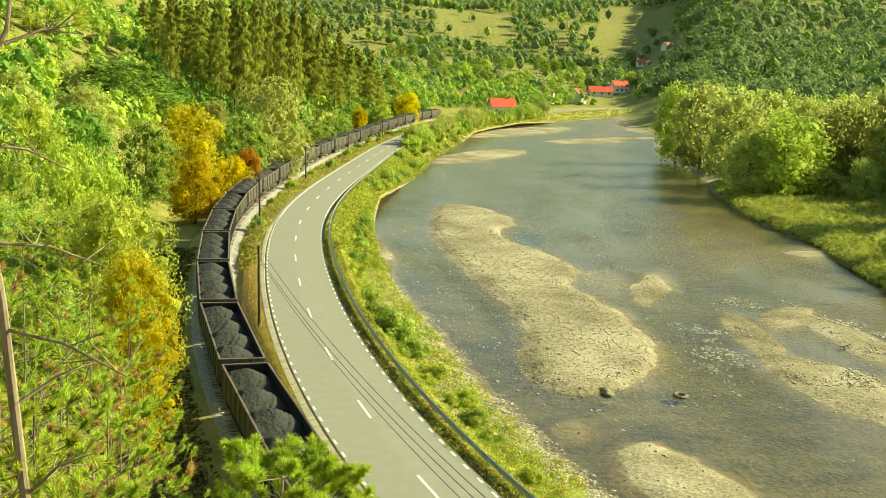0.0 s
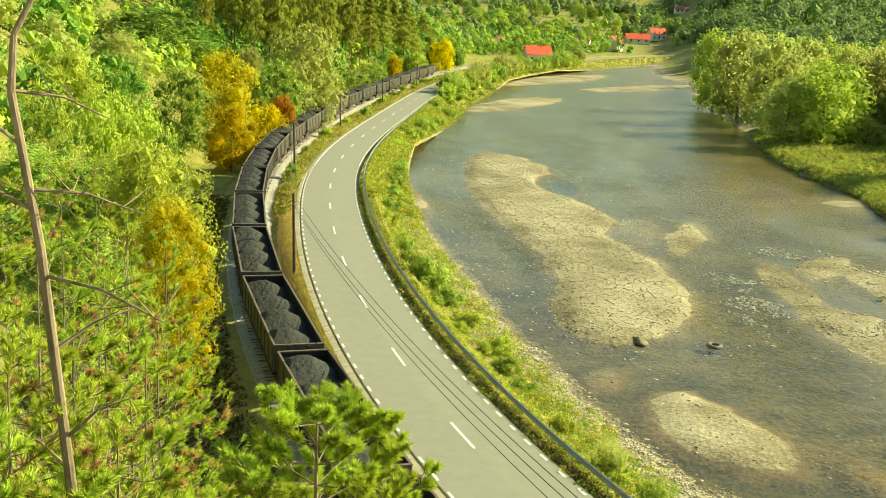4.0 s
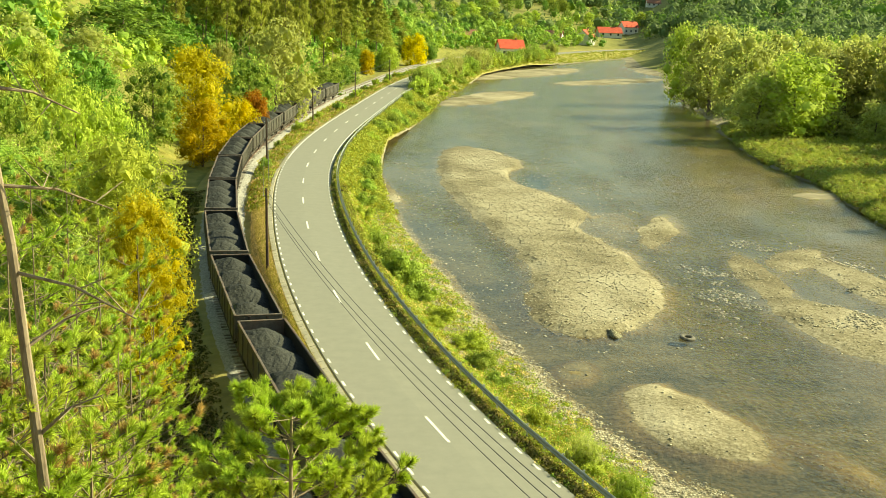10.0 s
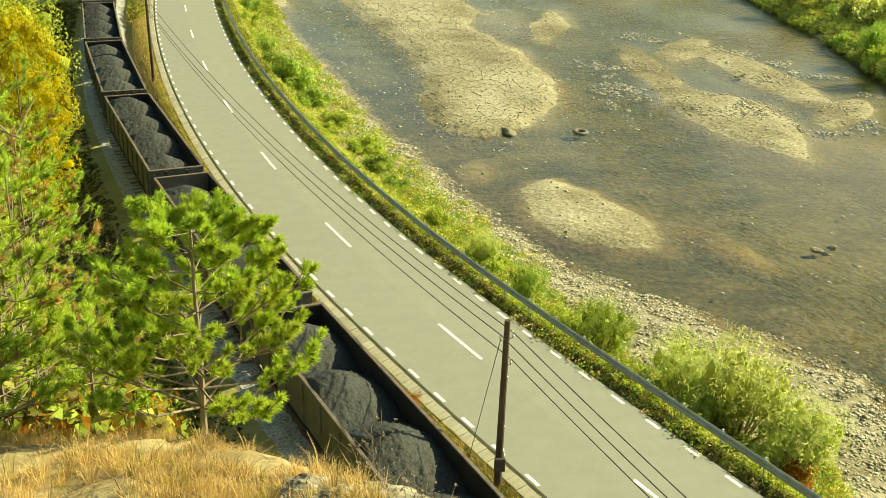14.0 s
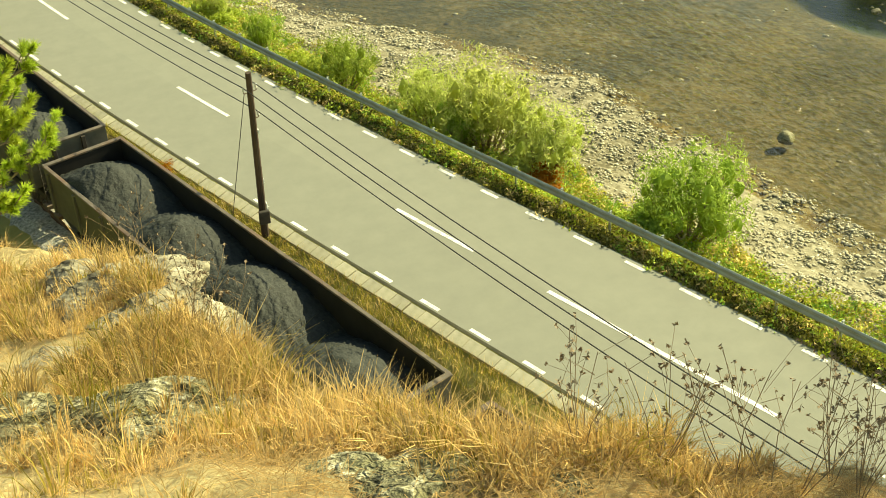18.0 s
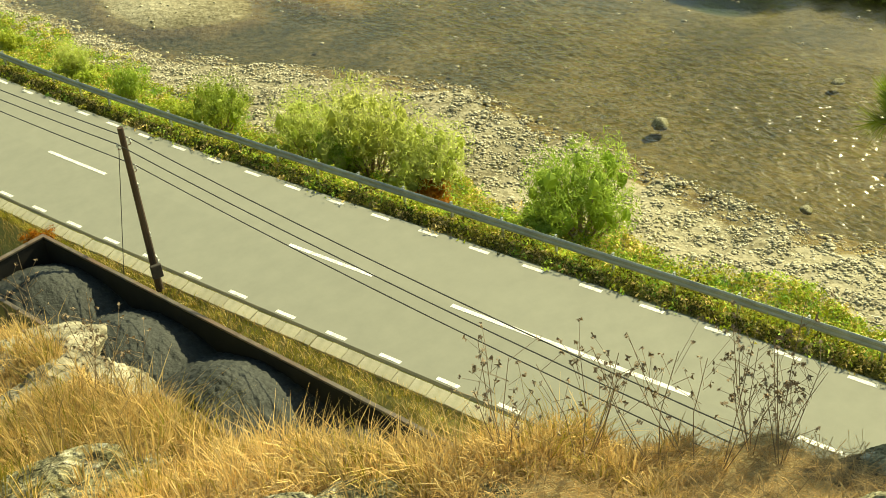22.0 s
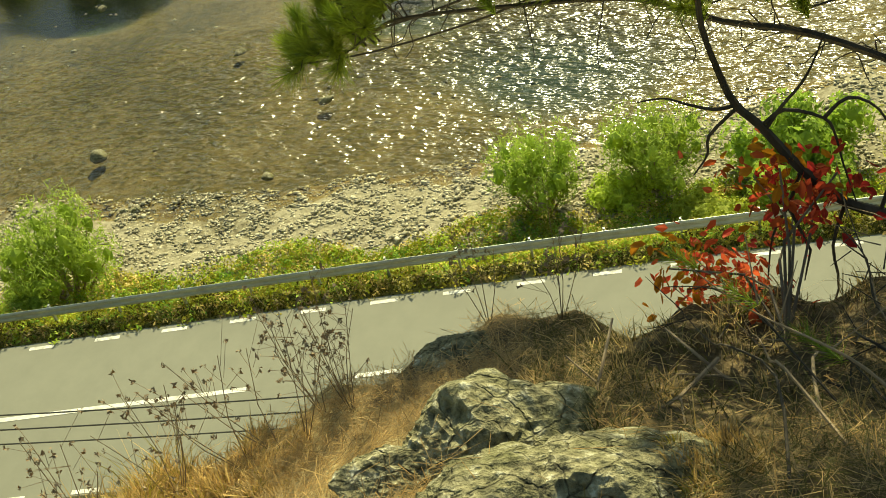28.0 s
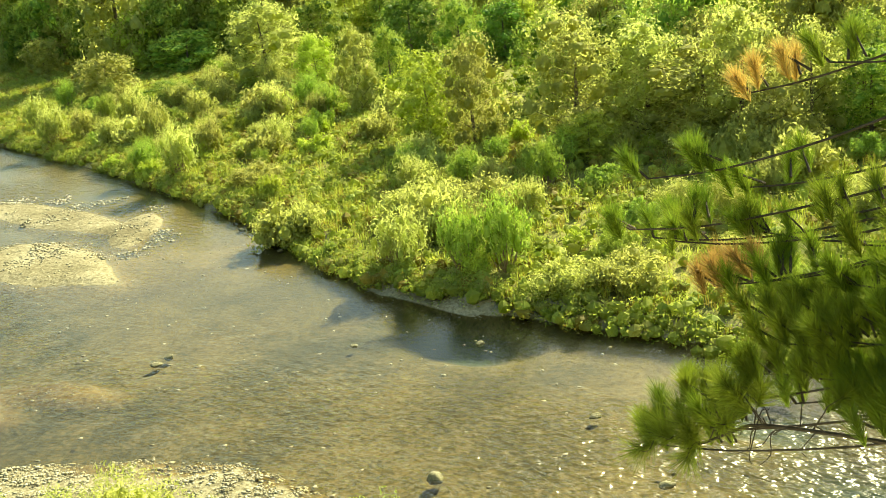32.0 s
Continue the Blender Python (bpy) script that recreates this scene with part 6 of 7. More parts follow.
# ---- stones of the river ----
def build_stones():
    r = np.random.RandomState(70)
    xs, ys = r.uniform(-6, 46, 36000), r.uniform(8, 190, 36000)
    ss = r.uniform(4, 100, 54000)
    ex, ey, _ = ROAD.at(ss, r.uniform(7.4, 1.0 + bank_left(ss)))
    # rough stones of the shoals near the far bank
    a, q = r.uniform(0, 6.28, 9000), r.uniform(0.25, 1.25, 9000)
    bx, by = 36 + 11 * q * np.cos(a) + 1.5 * waves(a, q, 3.0, 71), 100 + 17 * q * np.sin(a)
    rough = waves(bx, by, 0.35, 72) + 0.6 * waves(bx, by, 0.9, 73) > 0.35
    bx, by = bx[rough], by[rough]
    gx, gy = r.uniform(-2, 27, 26000), r.uniform(78, 190, 26000)
    xs, ys = np.r_[xs, ex, gx, bx], np.r_[ys, ey, gy, by]
    shoal = np.r_[np.zeros(116000, bool), np.ones(len(bx), bool)]
    s, o = ROAD.near(xs, ys)
    z = ground_z(xs, ys)
    near = (o > 6.8) & (o < bank_left(s) + 1.2) & (ys < 150)
    z = np.where(near, 0.14 * (waves(xs, ys, 0.9, 20) + 0.6 * waves(xs, ys, 2.6, 21)) - 0.08 - 2.72 - 0.72 * np.clip((o - 7.0) / np.maximum(bank_left(s) - 7.0, 1.5), 0, 1.4), z)
    keep = (((z > -3.66) & (z < -2.7) & (o < bank_right(s) + 2)) & (r.uniform(0, 1, len(z)) < np.where(near, 0.85, 0.45))) | ((z < -3.66) & (r.uniform(0, 1, len(z)) < 0.04) & (o > 6) & (o < bank_right(s)))
    keep |= shoal
    xs, ys, z, shoal = xs[keep], ys[keep], z[keep], shoal[keep]
    under = z < -3.66
    z = np.where(under, -3.56, z)
    n = len(xs)
    near = near[keep]
    size = 0.034 + np.where(near, 0.008 + 0.075 * r.uniform(0, 1, n) ** 3, 0.085 * r.uniform(0, 1, n) ** 4) + 0.03 * (ys > 80) + np.where(under, 0.05, 0) + np.where(shoal, 0.03 * r.uniform(0, 1, n), 0)
    base = np.array([(1, 0, 0), (0, 1, 0), (-1, 0, 0), (0, -1, 0), (0, 0, 1), (0, 0, -1)], float)
    jit = base[None] * (1 + r.uniform(-0.3, 0.3, (n, 6, 1))) + r.normal(0, 0.15, (n, 6, 3))
    a = r.uniform(0, 6.28, n)
    c, sn = np.cos(a), np.sin(a)
    v = jit * np.stack([size * r.uniform(0.9, 1.6, n), size, size * 0.45], 1)[:, None, :]
    v = np.stack([v[..., 0] * c[:, None] - v[..., 1] * sn[:, None], v[..., 0] * sn[:, None] + v[..., 1] * c[:, None], v[..., 2]], 2) + np.stack([xs, ys, z + size * 0.2], 1)[:, None, :]
    tri = np.array([(0, 1, 4), (1, 2, 4), (2, 3, 4), (3, 0, 4), (1, 0, 5), (2, 1, 5), (3, 2, 5), (0, 3, 5)])
    f = (np.arange(n)[:, None, None] * 6 + tri[None]).reshape(-1, 3)
    tagged(new("river_stones", fast_mesh("river_stones", v.reshape(-1, 3), f, M_PEBBLE, True)), "pale rounded pebbles on bars and banks", "pebbles", kind="stuff")


def build_rock(name, label, p, size, seed, mat, squash=0.6, cat="rock", group="", turn=None):
    bm = bmesh.new()
    near = p[2] > 5
    bmesh.ops.create_icosphere(bm, subdivisions=5 if near else 3, radius=1.0)
    r = random.Random(seed)
    off = Vector((r.uniform(0, 50), r.uniform(0, 50), r.uniform(0, 50)))
    cuts = [(Vector((r.uniform(-1, 1), r.uniform(-1, 1), r.uniform(-0.4, 1))).normalized(), r.uniform(0.55, 0.85)) for _ in range(9)]
    for v in bm.verts:
        n = v.co.normalized()
        k = 1 + 0.30 * noise.noise(n * 1.3 + off) + 0.16 * noise.noise(n * 3.1 + off)
        for c, d in cuts:
            w = n.dot(c) * k
            if w > d:
                k *= d / w
        k += 0.10 * (0.5 - abs(noise.noise(n * 4.5 + off))) + 0.07 * (0.5 - abs(noise.noise(n * 11 + off))) + 0.03 * noise.noise(n * 28 + off)
        v.co = Vector((n.x * size[0], n.y * size[1], n.z * size[2] * squash)) * k
    me = bpy.data.meshes.new(name)
    bm.to_mesh(me)
    bm.free()
    me.materials.append(mat)
    me.polygons.foreach_set("use_smooth", [not near] * len(me.polygons))
    ob = tagged(new(name, me), label, cat, group)
    ob.matrix_basis = pose(*p, r.uniform(-12, 12), r.uniform(-12, 12), r.uniform(0, 360) if turn is None else turn + r.uniform(-20, 20))
    if near:
        ROCK_SKINS.append((BVHTree.FromPolygons([ob.matrix_basis @ v.co for v in me.vertices], [tuple(q.vertices) for q in me.polygons]), p[0], p[1], 1.3 * max(size[:2])))
    return ob


def build_rocks():
    g = "rocks of the cliff top"
    for az, el, sx, sy, sz, seed, pale in CLIFF_ROCKS:
        p = cliff_point(az, el)
        build_rock("rock", "pale grey limestone rock in dry grass" if pale else "weathered dark limestone rock with pale lichen", (p.x, p.y, p.z - (0.12 if pale else 0.09 if az < 40 else 0.03)), (sx, sy, sz), seed, M_PALE_ROCK if pale else M_ROCK, 0.62, group=g, turn=-az)
    build_rock("river_boulder", "dark flat boulder at the tip of the gravel bar", (14.74, 82.9, -3.5), (0.8, 0.55, 0.5), 20, M_ROCK, 0.7)
    for x, y, k in ((28.0, 58.0, 0.4), (29.0, 58.4, 0.35), (28.2, 34.8, 0.5), (36.5, 33, 0.3), (33.2, 26.5, 0.35), (28, 26.2, 0.3), (25.2, 30.6, 0.35), (40, 44, 0.3), (36, 50, 0.25), (47, 78, 0.4), (45, 70, 0.3)):
        build_rock("river_stone", "wet stone breaking the shallow water", (x, y, -3.52), (k, k * 0.8, k * 0.6), int(x * 7 + y), M_ROCK, 0.7, group="stones in the shallows")
    # old tyre in the shallows
    bm = bmesh.new()
    seg, ring = 36, 12
    vs = [[bm.verts.new(((0.42 + 0.17 * math.cos(b)) * math.cos(a), (0.42 + 0.17 * math.cos(b)) * math.sin(a), 0.13 * math.sin(b))) for b in [2 * math.pi * j / ring for j in range(ring)]] for a in [2 * math.pi * i / seg for i in range(seg)]]
    for i in range(seg):
        for j in range(ring):
            bm.faces.new((vs[i][j], vs[(i + 1) % seg][j], vs[(i + 1) % seg][(j + 1) % ring], vs[i][(j + 1) % ring]))
    t = part("old_tyre", bm, M_RUBBER)
    t.matrix_basis = pose(20.08, 82.5, -3.44, 6, 4, 0)
    tagged(t, "old muddy car tyre lying in the shallow river", "tyre")


# ---- pines by the cliff ----
def needle_cloud(tips, axes, per, length, width, seed, spread=1.2, back=0.07):
    """Needles round the ends of twigs, one triangle each."""
    r = np.random.RandomState(seed)
    n = len(tips) * per
    p, a = np.repeat(np.asarray(tips, float), per, 0), np.repeat(np.asarray(axes, float), per, 0)
    side = np.cross(a, r.normal(size=(n, 3)))
    side /= np.linalg.norm(side, axis=1)[:, None] + 1e-9
    k = spread * r.uniform(0.05, 1, n) ** 0.7
    d = a * np.cos(k)[:, None] + side * np.sin(k)[:, None]
    p = p - a * (back * r.uniform(0, 1, n) ** 1.2)[:, None]
    w = np.cross(d, r.normal(size=(n, 3)))
    w *= (width / (np.linalg.norm(w, axis=1) + 1e-9))[:, None]
    ln = (length * r.uniform(0.7, 1.15, n))[:, None]
    v = np.stack([p - w, p + w, p + d * ln], 1).reshape(-1, 3)
    return v, np.arange(n * 3).reshape(-1, 3)


def limb(bm, pts, r0, r1):
    if len(pts) > 3:
        q = [Vector(a) for a in pts]
        fine = []
        for i in range(len(q) - 1):
            a, b, c, d = q[max(i - 1, 0)], q[i], q[i + 1], q[min(i + 2, len(q) - 1)]
            for u in (0.0, 0.33, 0.67):
                fine.append(0.5 * (2 * b + (c - a) * u + (2 * a - 5 * b + 4 * c - d) * u * u + (3 * b - a - 3 * c + d) * u ** 3))
        pts = fine + [q[-1]]
    tube(bm, pts, r0, r1)


def tube(bm, pts, r0, r1, seg=6):
    """One closed tapering skin along a line of points."""
    pts = [Vector(q) for q in pts]
    side = Vector((0.31, 0.17, 0.93))
    rings = []
    for k, p in enumerate(pts):
        d = (pts[min(k + 1, len(pts) - 1)] - pts[max(k - 1, 0)]).normalized()
        a = d.cross(side)
        a = a.normalized() if a.length > 0.05 else d.orthogonal().normalized()
        b = d.cross(a)
        u = k / (len(pts) - 1)
        w = r0 * (1 - u) + r1 * u
        rings.append([bm.verts.new(p + (a * math.cos(2 * math.pi * j / seg) + b * math.sin(2 * math.pi * j / seg)) * w) for j in range(seg)])
    for r, s in zip(rings, rings[1:]):
        for j in range(seg):
            bm.faces.new((r[j], r[(j + 1) % seg], s[(j + 1) % seg], s[j]))
    bm.faces.new(rings[0][::-1])
    bm.faces.new(rings[-1])


def build_pine(base, height, reach, seed, label, whorls=8, per_whorl=5, tufts=6, per=60, needle=0.10, width=0.0028, trunk_r=0.05, start=0.12, lean=(0, 0), aim=None, fine=True, dry=0.05):
    r = random.Random(seed)
    t = tagged(new("pine", None), label, "pine tree", "pines by the cliff")
    t.matrix_basis = pose(*base)
    bm = bmesh.new()
    top = Vector((lean[0], lean[1], height))
    limb(bm, [Vector((0, 0, -0.5)), top * 0.35 + Vector((r.uniform(-0.04, 0.04), 0, 0)), top * 0.7 + Vector((0, r.uniform(-0.04, 0.04), 0)), top], trunk_r, trunk_r * 0.22)
    all_bm = bm
    if fine:
        part("trunk", bm, M_PINEBARK, t)
    tips, axes, dtips, daxes = [top], [Vector((0, 0, 1))], [], []
    for k in range(whorls):
        u = start + (1 - start) * (k + 0.3) / whorls
        for j in range(per_whorl):
            a = j * 2 * math.pi / per_whorl + k * 0.9 + r.uniform(-0.3, 0.3)
            if aim is not None and r.random() < 0.7:
                a = aim + r.uniform(-0.9, 0.9)
            ln = reach * (1.08 - u * 0.72) * r.uniform(0.7, 1.1)
            root = top * u
            d = Vector((math.cos(a), math.sin(a), r.uniform(0.1, 0.5))).normalized()
            pts = [root, root + d * ln * 0.5 + Vector((0, 0, -0.04 * ln)), root + d * ln + Vector((0, 0, 0.10 * ln))]
            b = bmesh.new() if fine else all_bm
            limb(b, pts, trunk_r * 0.34 * (1.2 - u), 0.006)
            bt, ba = [pts[2]], [(d + Vector((0, 0, 0.5))).normalized()]
            for q in range(tufts - 1):
                w = r.uniform(0.5, 0.98)
                side = Vector((-d.y, d.x, 0)) * r.choice((-1, 1))
                p0 = pts[0].lerp(pts[1], w * 2) if w < 0.5 else pts[1].lerp(pts[2], w * 2 - 1)
                dd = (d * 0.6 + side * r.uniform(0.2, 1.0) + Vector((0, 0, r.uniform(0.2, 1.1)))).normalized()
                p1 = p0 + dd * ln * r.uniform(0.12, 0.30)
                bm_rod(b, p0, p1, 0.006, 0.004, 4)
                bt.append(p1)
                ba.append(dd)
            if fine:
                br = part("branch", b, M_PINEBARK, t)
                v, f = needle_cloud(bt, ba, per, needle, width, seed * 100 + k * 10 + j)
                hang("needles", fast_mesh("needles", v, f, M_NEEDLE_DRY if r.random() < dry else M_NEEDLE), br)
            else:
                for p, q in zip(bt, ba):
                    if r.random() < dry:
                        dtips.append(p), daxes.append(q)
                    else:
                        tips.append(p), axes.append(q)
    v, f = needle_cloud(tips, axes, per, needle, width, seed, 1.2 if fine else 0.95, 0.07 if fine else 0.12)
    hang("needles", fast_mesh("needles", v, f, M_NEEDLE), t)
    if not fine:
        part("trunk", all_bm, M_PINEBARK, t)
        if dtips:
            v, f = needle_cloud(dtips, daxes, per, needle, width, seed + 1)
            hang("dry_needles", fast_mesh("dry_needles", v, f, M_NEEDLE_DRY), t, "orange-brown dry needles")
    return t


def polar(az, r, z):
    return (r * math.sin(radians(az)), r * math.cos(radians(az)), z)


def build_pines():
    build_pine(polar(-6.1, 8.4, 15.15), 1.86, 1.12, 300, "young bright green pine at the cliff edge", 10, 6, 10, 170, 0.074, 0.0048, 0.032, dry=0.0)
    # pines of the slope
    for az, rr, top_el, reach in ((-25, 9.5, -9, 1.5), (-22.5, 11.5, -10, 1.7), (-19.5, 13.0, -10.5, 1.8), (-16.5, 14.5, -13.0, 1.7), (-14.6, 13.0, -16.5, 1.3), (-18, 10.5, -15.5, 1.3), (-21, 9.0, -17, 1.2), (-14.0, 16.5, -14.5, 1.2), (-16, 9.6, -20.5, 1.1), (-11.6, 11.5, -23.5, 0.8), (-18.5, 8.6, -23, 0.9), (-24, 7.8, -20, 1.0), (-15.4, 18.0, -10.2, 1.9), (-18.4, 19.5, -8.4, 2.1), (-13.6, 20.5, -11.6, 1.6), (-12.9, 18.5, -15.5, 1.4), (-21.5, 21.0, -7.6, 2.2), (-16.8, 23.0, -7.6, 2.0)):
        ground = float(cliff_z(az, rr))
        top = 20 + rr * math.tan(radians(top_el))
        build_pine(polar(az, rr, ground), max(1.2, top - ground), reach, 310 + int(rr * 10), "green pine on the slope below the cliff", max(7, int((top - ground) * 1.3)), 5, 5, 80, 0.088, 0.0058, 0.026, fine=False, dry=0.13)
    # old bare-stemmed pine
    old = tagged(new("pine", None), "old pine with a bare leaning stem and dead twigs", "pine tree", "pines by the cliff")
    rr = 8.6
    g = float(cliff_z(-17.0, rr))
    path = [Vector(polar(-17.0, rr, g - 0.3)), Vector(polar(-18.2, rr, 20 + rr * math.tan(radians(-23.3)))), Vector(polar(-19.35, rr, 20 + rr * math.tan(radians(-11.7)))), Vector(polar(-20.4, rr, 20 + rr * math.tan(radians(-4.6)))), Vector(polar(-20.2, rr, 20 + rr * math.tan(radians(-2.0)))), Vector(polar(-18.9, rr, 20 + rr * math.tan(radians(0.6)))), Vector(polar(-18.6, rr, 20 + rr * math.tan(radians(3))))]
    bm = bmesh.new()
    for k, (a, b) in enumerate(zip(path, path[1:])):
        rad = (0.046, 0.042, 0.035, 0.030, 0.025, 0.017, 0.010)
        bm_rod(bm, a, b, rad[k], rad[k + 1], 9)
    part("trunk", bm, M_PINEBARK, old)
    q = random.Random(5)
    bt, ba = [], []
    for az, el, daz, del_, n in ((-19.7, -9.0, 5.0, -1.2, 5), (-19.2, -13.0, 5.5, -1.0, 5), (-18.9, -16.5, 4.0, 1.5, 4), (-20.0, -7.0, -3, 1.5, 3), (-20.3, -4.5, 4.2, -1.5, 6), (-19.6, -10.0, -3, 1.0, 3), (-18.4, -20.5, 3, 2, 4), (-19.0, 0.0, 3.2, 0.6, 6), (-18.3, -22, -2.5, 1, 3)):
        a = Vector(polar(az, rr, 20 + rr * math.tan(radians(el))))
        b = Vector(polar(az + daz, rr + q.uniform(-0.8, 0.5), 20 + rr * math.tan(radians(el + del_))))
        m = a.lerp(b, 0.5) + Vector((0, 0, 0.06))
        bm = bmesh.new()
        limb(bm, [a, m, b], 0.016, 0.005)
        for j in range(n):
            w = q.uniform(0.35, 1.0)
            p = m.lerp(b, w * 2 - 1) if w > 0.5 else a.lerp(m, w * 2)
            e = p + Vector((q.uniform(-0.25, 0.25), q.uniform(-0.25, 0.25), q.uniform(-0.22, 0.25)))
            bm_rod(bm, p, e, 0.006, 0.003, 4)
            if el > -6 or q.random() < 0.25:
                bt.append(e)
                ba.append((e - p).normalized())
        part("dead_branch", bm, M_PINEBARK, old)
    v, f = needle_cloud(bt, ba, 60, 0.12, 0.0035, 77)
    hang("needles", fast_mesh("needles", v, f, M_NEEDLE), old)
    # pine beside the camera whose branches hang into the view
    big = tagged(new("pine", None), "dark green pine reaching over the river view", "pine tree", "pines by the cliff")
    bm = bmesh.new()
    foot = Vector(polar(97, 4.6, 11.0))
    limb(bm, [foot, Vector(polar(96.5, 4.5, 16.0)), Vector(polar(96, 4.4, 20.0)), Vector(polar(95, 4.4, 23.5))], 0.13, 0.03)
    part("trunk", bm, M_PINEBARK, big)
    q = random.Random(77)
    # bough tips (azimuth, elevation, distance): in view, then unseen, added to shade the cliff
    reach = [(51.5, -13.3, 5.0), (50.5, -15.7, 5.0), (52.7, -16.4, 4.9), (51.6, -16.2, 5.1), (56.3, -14.0, 4.9), (59.9, -15.5, 4.6), (56.3, -18.5, 4.7), (57.7, -21.4, 4.5), (60.1, -21.2, 4.4), (54.5, -18.6, 4.8), (51.6, -25.0, 4.6), (53.1, -24.0, 4.6), (50.7, -26.0, 4.6), (58.2, -24.2, 4.4), (61.5, -16.8, 4.5), (62.0, -20.4, 4.4), (60.9, -18.6, 4.5), (56.8, -16.1, 4.8), (59.0, -23.0, 4.4), (61.4, -24.1, 4.3), (56.6, -9.6, 5.2), (60.2, -8.4, 5.0), (58.6, -20.2, 4.6), (62.8, -22.6, 4.3), (63.5, -24.5, 4.2), (65.0, -22.5, 4.2), (59.5, -19.2, 4.6), (57.0, -20.2, 4.6), (63.5, -20.0, 4.3), (64.5, -18.0, 4.3), (60.4, -24.6, 4.3), (62.0, -25.2, 4.2), (56.4, -22.8, 4.5), (66.0, -20.0, 4.3), (73.0, -27.2, 3.9), (78.0, -27.8, 3.7)] + [(73 + 0.5 * j, -23 + 3.6 * (j % 6), 3.7 + 0.3 * (j % 4)) for j in range(26)] + [(64.6 + 0.55 * j, -17 + 3.2 * (j % 5), 4.2 + 0.25 * (j % 3)) for j in range(0, 15, 2)]
    for k, (az, el, rr) in enumerate(reach):
        tip = Vector((*polar(az, rr, 0)[:2], 20 + rr * math.tan(radians(el)) - 0.10))
        root = Vector(polar(96, 4.4, min(20.8, tip.z + q.uniform(0.6, 1.3))))
        mid = root.lerp(tip, 0.62) + Vector((q.uniform(-0.12, 0.12), q.uniform(-0.12, 0.12), q.uniform(-0.10, 0.05)))
        d = (tip - mid).normalized()
        bm = bmesh.new()
        bent = lambda u, k: root.lerp(mid, u) + Vector((q.uniform(-k, k), q.uniform(-k, k), q.uniform(-k, k)))
        limb(bm, [root, bent(0.3, 0.10), bent(0.6, 0.13), mid, mid.lerp(tip, 0.4) + Vector((q.uniform(-0.05, 0.05), q.uniform(-0.05, 0.05), -0.06)), mid.lerp(tip, 0.75) + Vector((0, 0, -0.05)), tip], 0.008, 0.004)
        bt, ba = [], []
        for j in range(4 if el > -18 else 7):
            w = q.uniform(0.72, 1.0) if az < 64 and j else q.uniform(0.3, 1.0) if j else 1.0
            p0 = mid.lerp(tip, w) + Vector((0, 0, -0.05 * (1 - w)))
            side = d.cross(Vector((0, 0, 1))).normalized() * q.choice((-1, 1))
            dd = (d * q.uniform(0.0, 0.5) + side * q.uniform(0.0, 0.5) + Vector((0, 0, 1.0))).normalized()
            p1 = p0 + (d * 0.4 + side * q.uniform(0.1, 0.9)).normalized() * q.uniform(0.02, 0.10) + dd * q.uniform(0.07, 0.12)
            bm_rod(bm, p0, p1, 0.006, 0.004, 4)
            bt.append(p1)
            ba.append(dd)
        br = part("branch", bm, M_DEADWOOD, big)
        v, f = needle_cloud(bt, ba, 320, 0.108, 0.0016, 900 + k, 0.82, 0.12)
        hang("needles", fast_mesh("needles", v, f, M_NEEDLE_DRY if k in (9, 20) else M_NEEDLE_DARK), br)
    # the low bare limb along the top of the river view, with dead twigs under it
    at = lambda az, el, rr: Vector((*polar(az, rr, 0)[:2], 20 + rr * math.tan(radians(el))))
    line = [(96, -33.5, 4.3), (88, -33.0, 4.0), (82.5, -32.0, 3.8), (77.7, -30.5, 3.8), (73.4, -29.2, 3.9), (69.0, -28.2, 4.0), (63.2, -26.8, 4.2), (57.2, -26.1, 4.4), (55.0, -26.3, 4.5), (52.6, -27.0, 4.55), (50.8, -26.6, 4.6)]
    pts = [at(*w) for w in line]
    bm = bmesh.new()
    pts = [w + Vector((q.uniform(-0.03, 0.03), q.uniform(-0.03, 0.03), q.uniform(-0.035, 0.035))) for w in pts]
    limb(bm, pts, 0.019, 0.004)
    low = part("branch", bm, M_DEADWOOD, big, "dark bare lower limb")
    bt, ba = [], []
    for j in range(70):
        w = q.uniform(2.0, 9.6)
        p0 = pts[int(w)].lerp(pts[int(w) + 1], w % 1)
        d = Vector((q.uniform(-0.6, 0.3), q.uniform(-0.3, 0.6), q.uniform(-0.5, 0.8))).normalized() * q.uniform(0.06, 0.26)
        bm = bmesh.new()
        limb(bm, [p0, p0 + d * 0.4 + Vector((0, 0, 0.025)), p0 + d * 0.75 + Vector((q.uniform(-0.03, 0.03), q.uniform(-0.03, 0.03), 0)), p0 + d], 0.0032, 0.0014)
        part("twig", bm, M_DEADWOOD, low)
        if w > 8.6 or d.z > 0.12:
            bt.append(p0 + d), ba.append(d.normalized())
    v, f = needle_cloud(bt, ba, 240, 0.14, 0.0015, 990, 1.2, 0.10)
    hang("needles", fast_mesh("needles", v, f, M_NEEDLE_DARK), low)


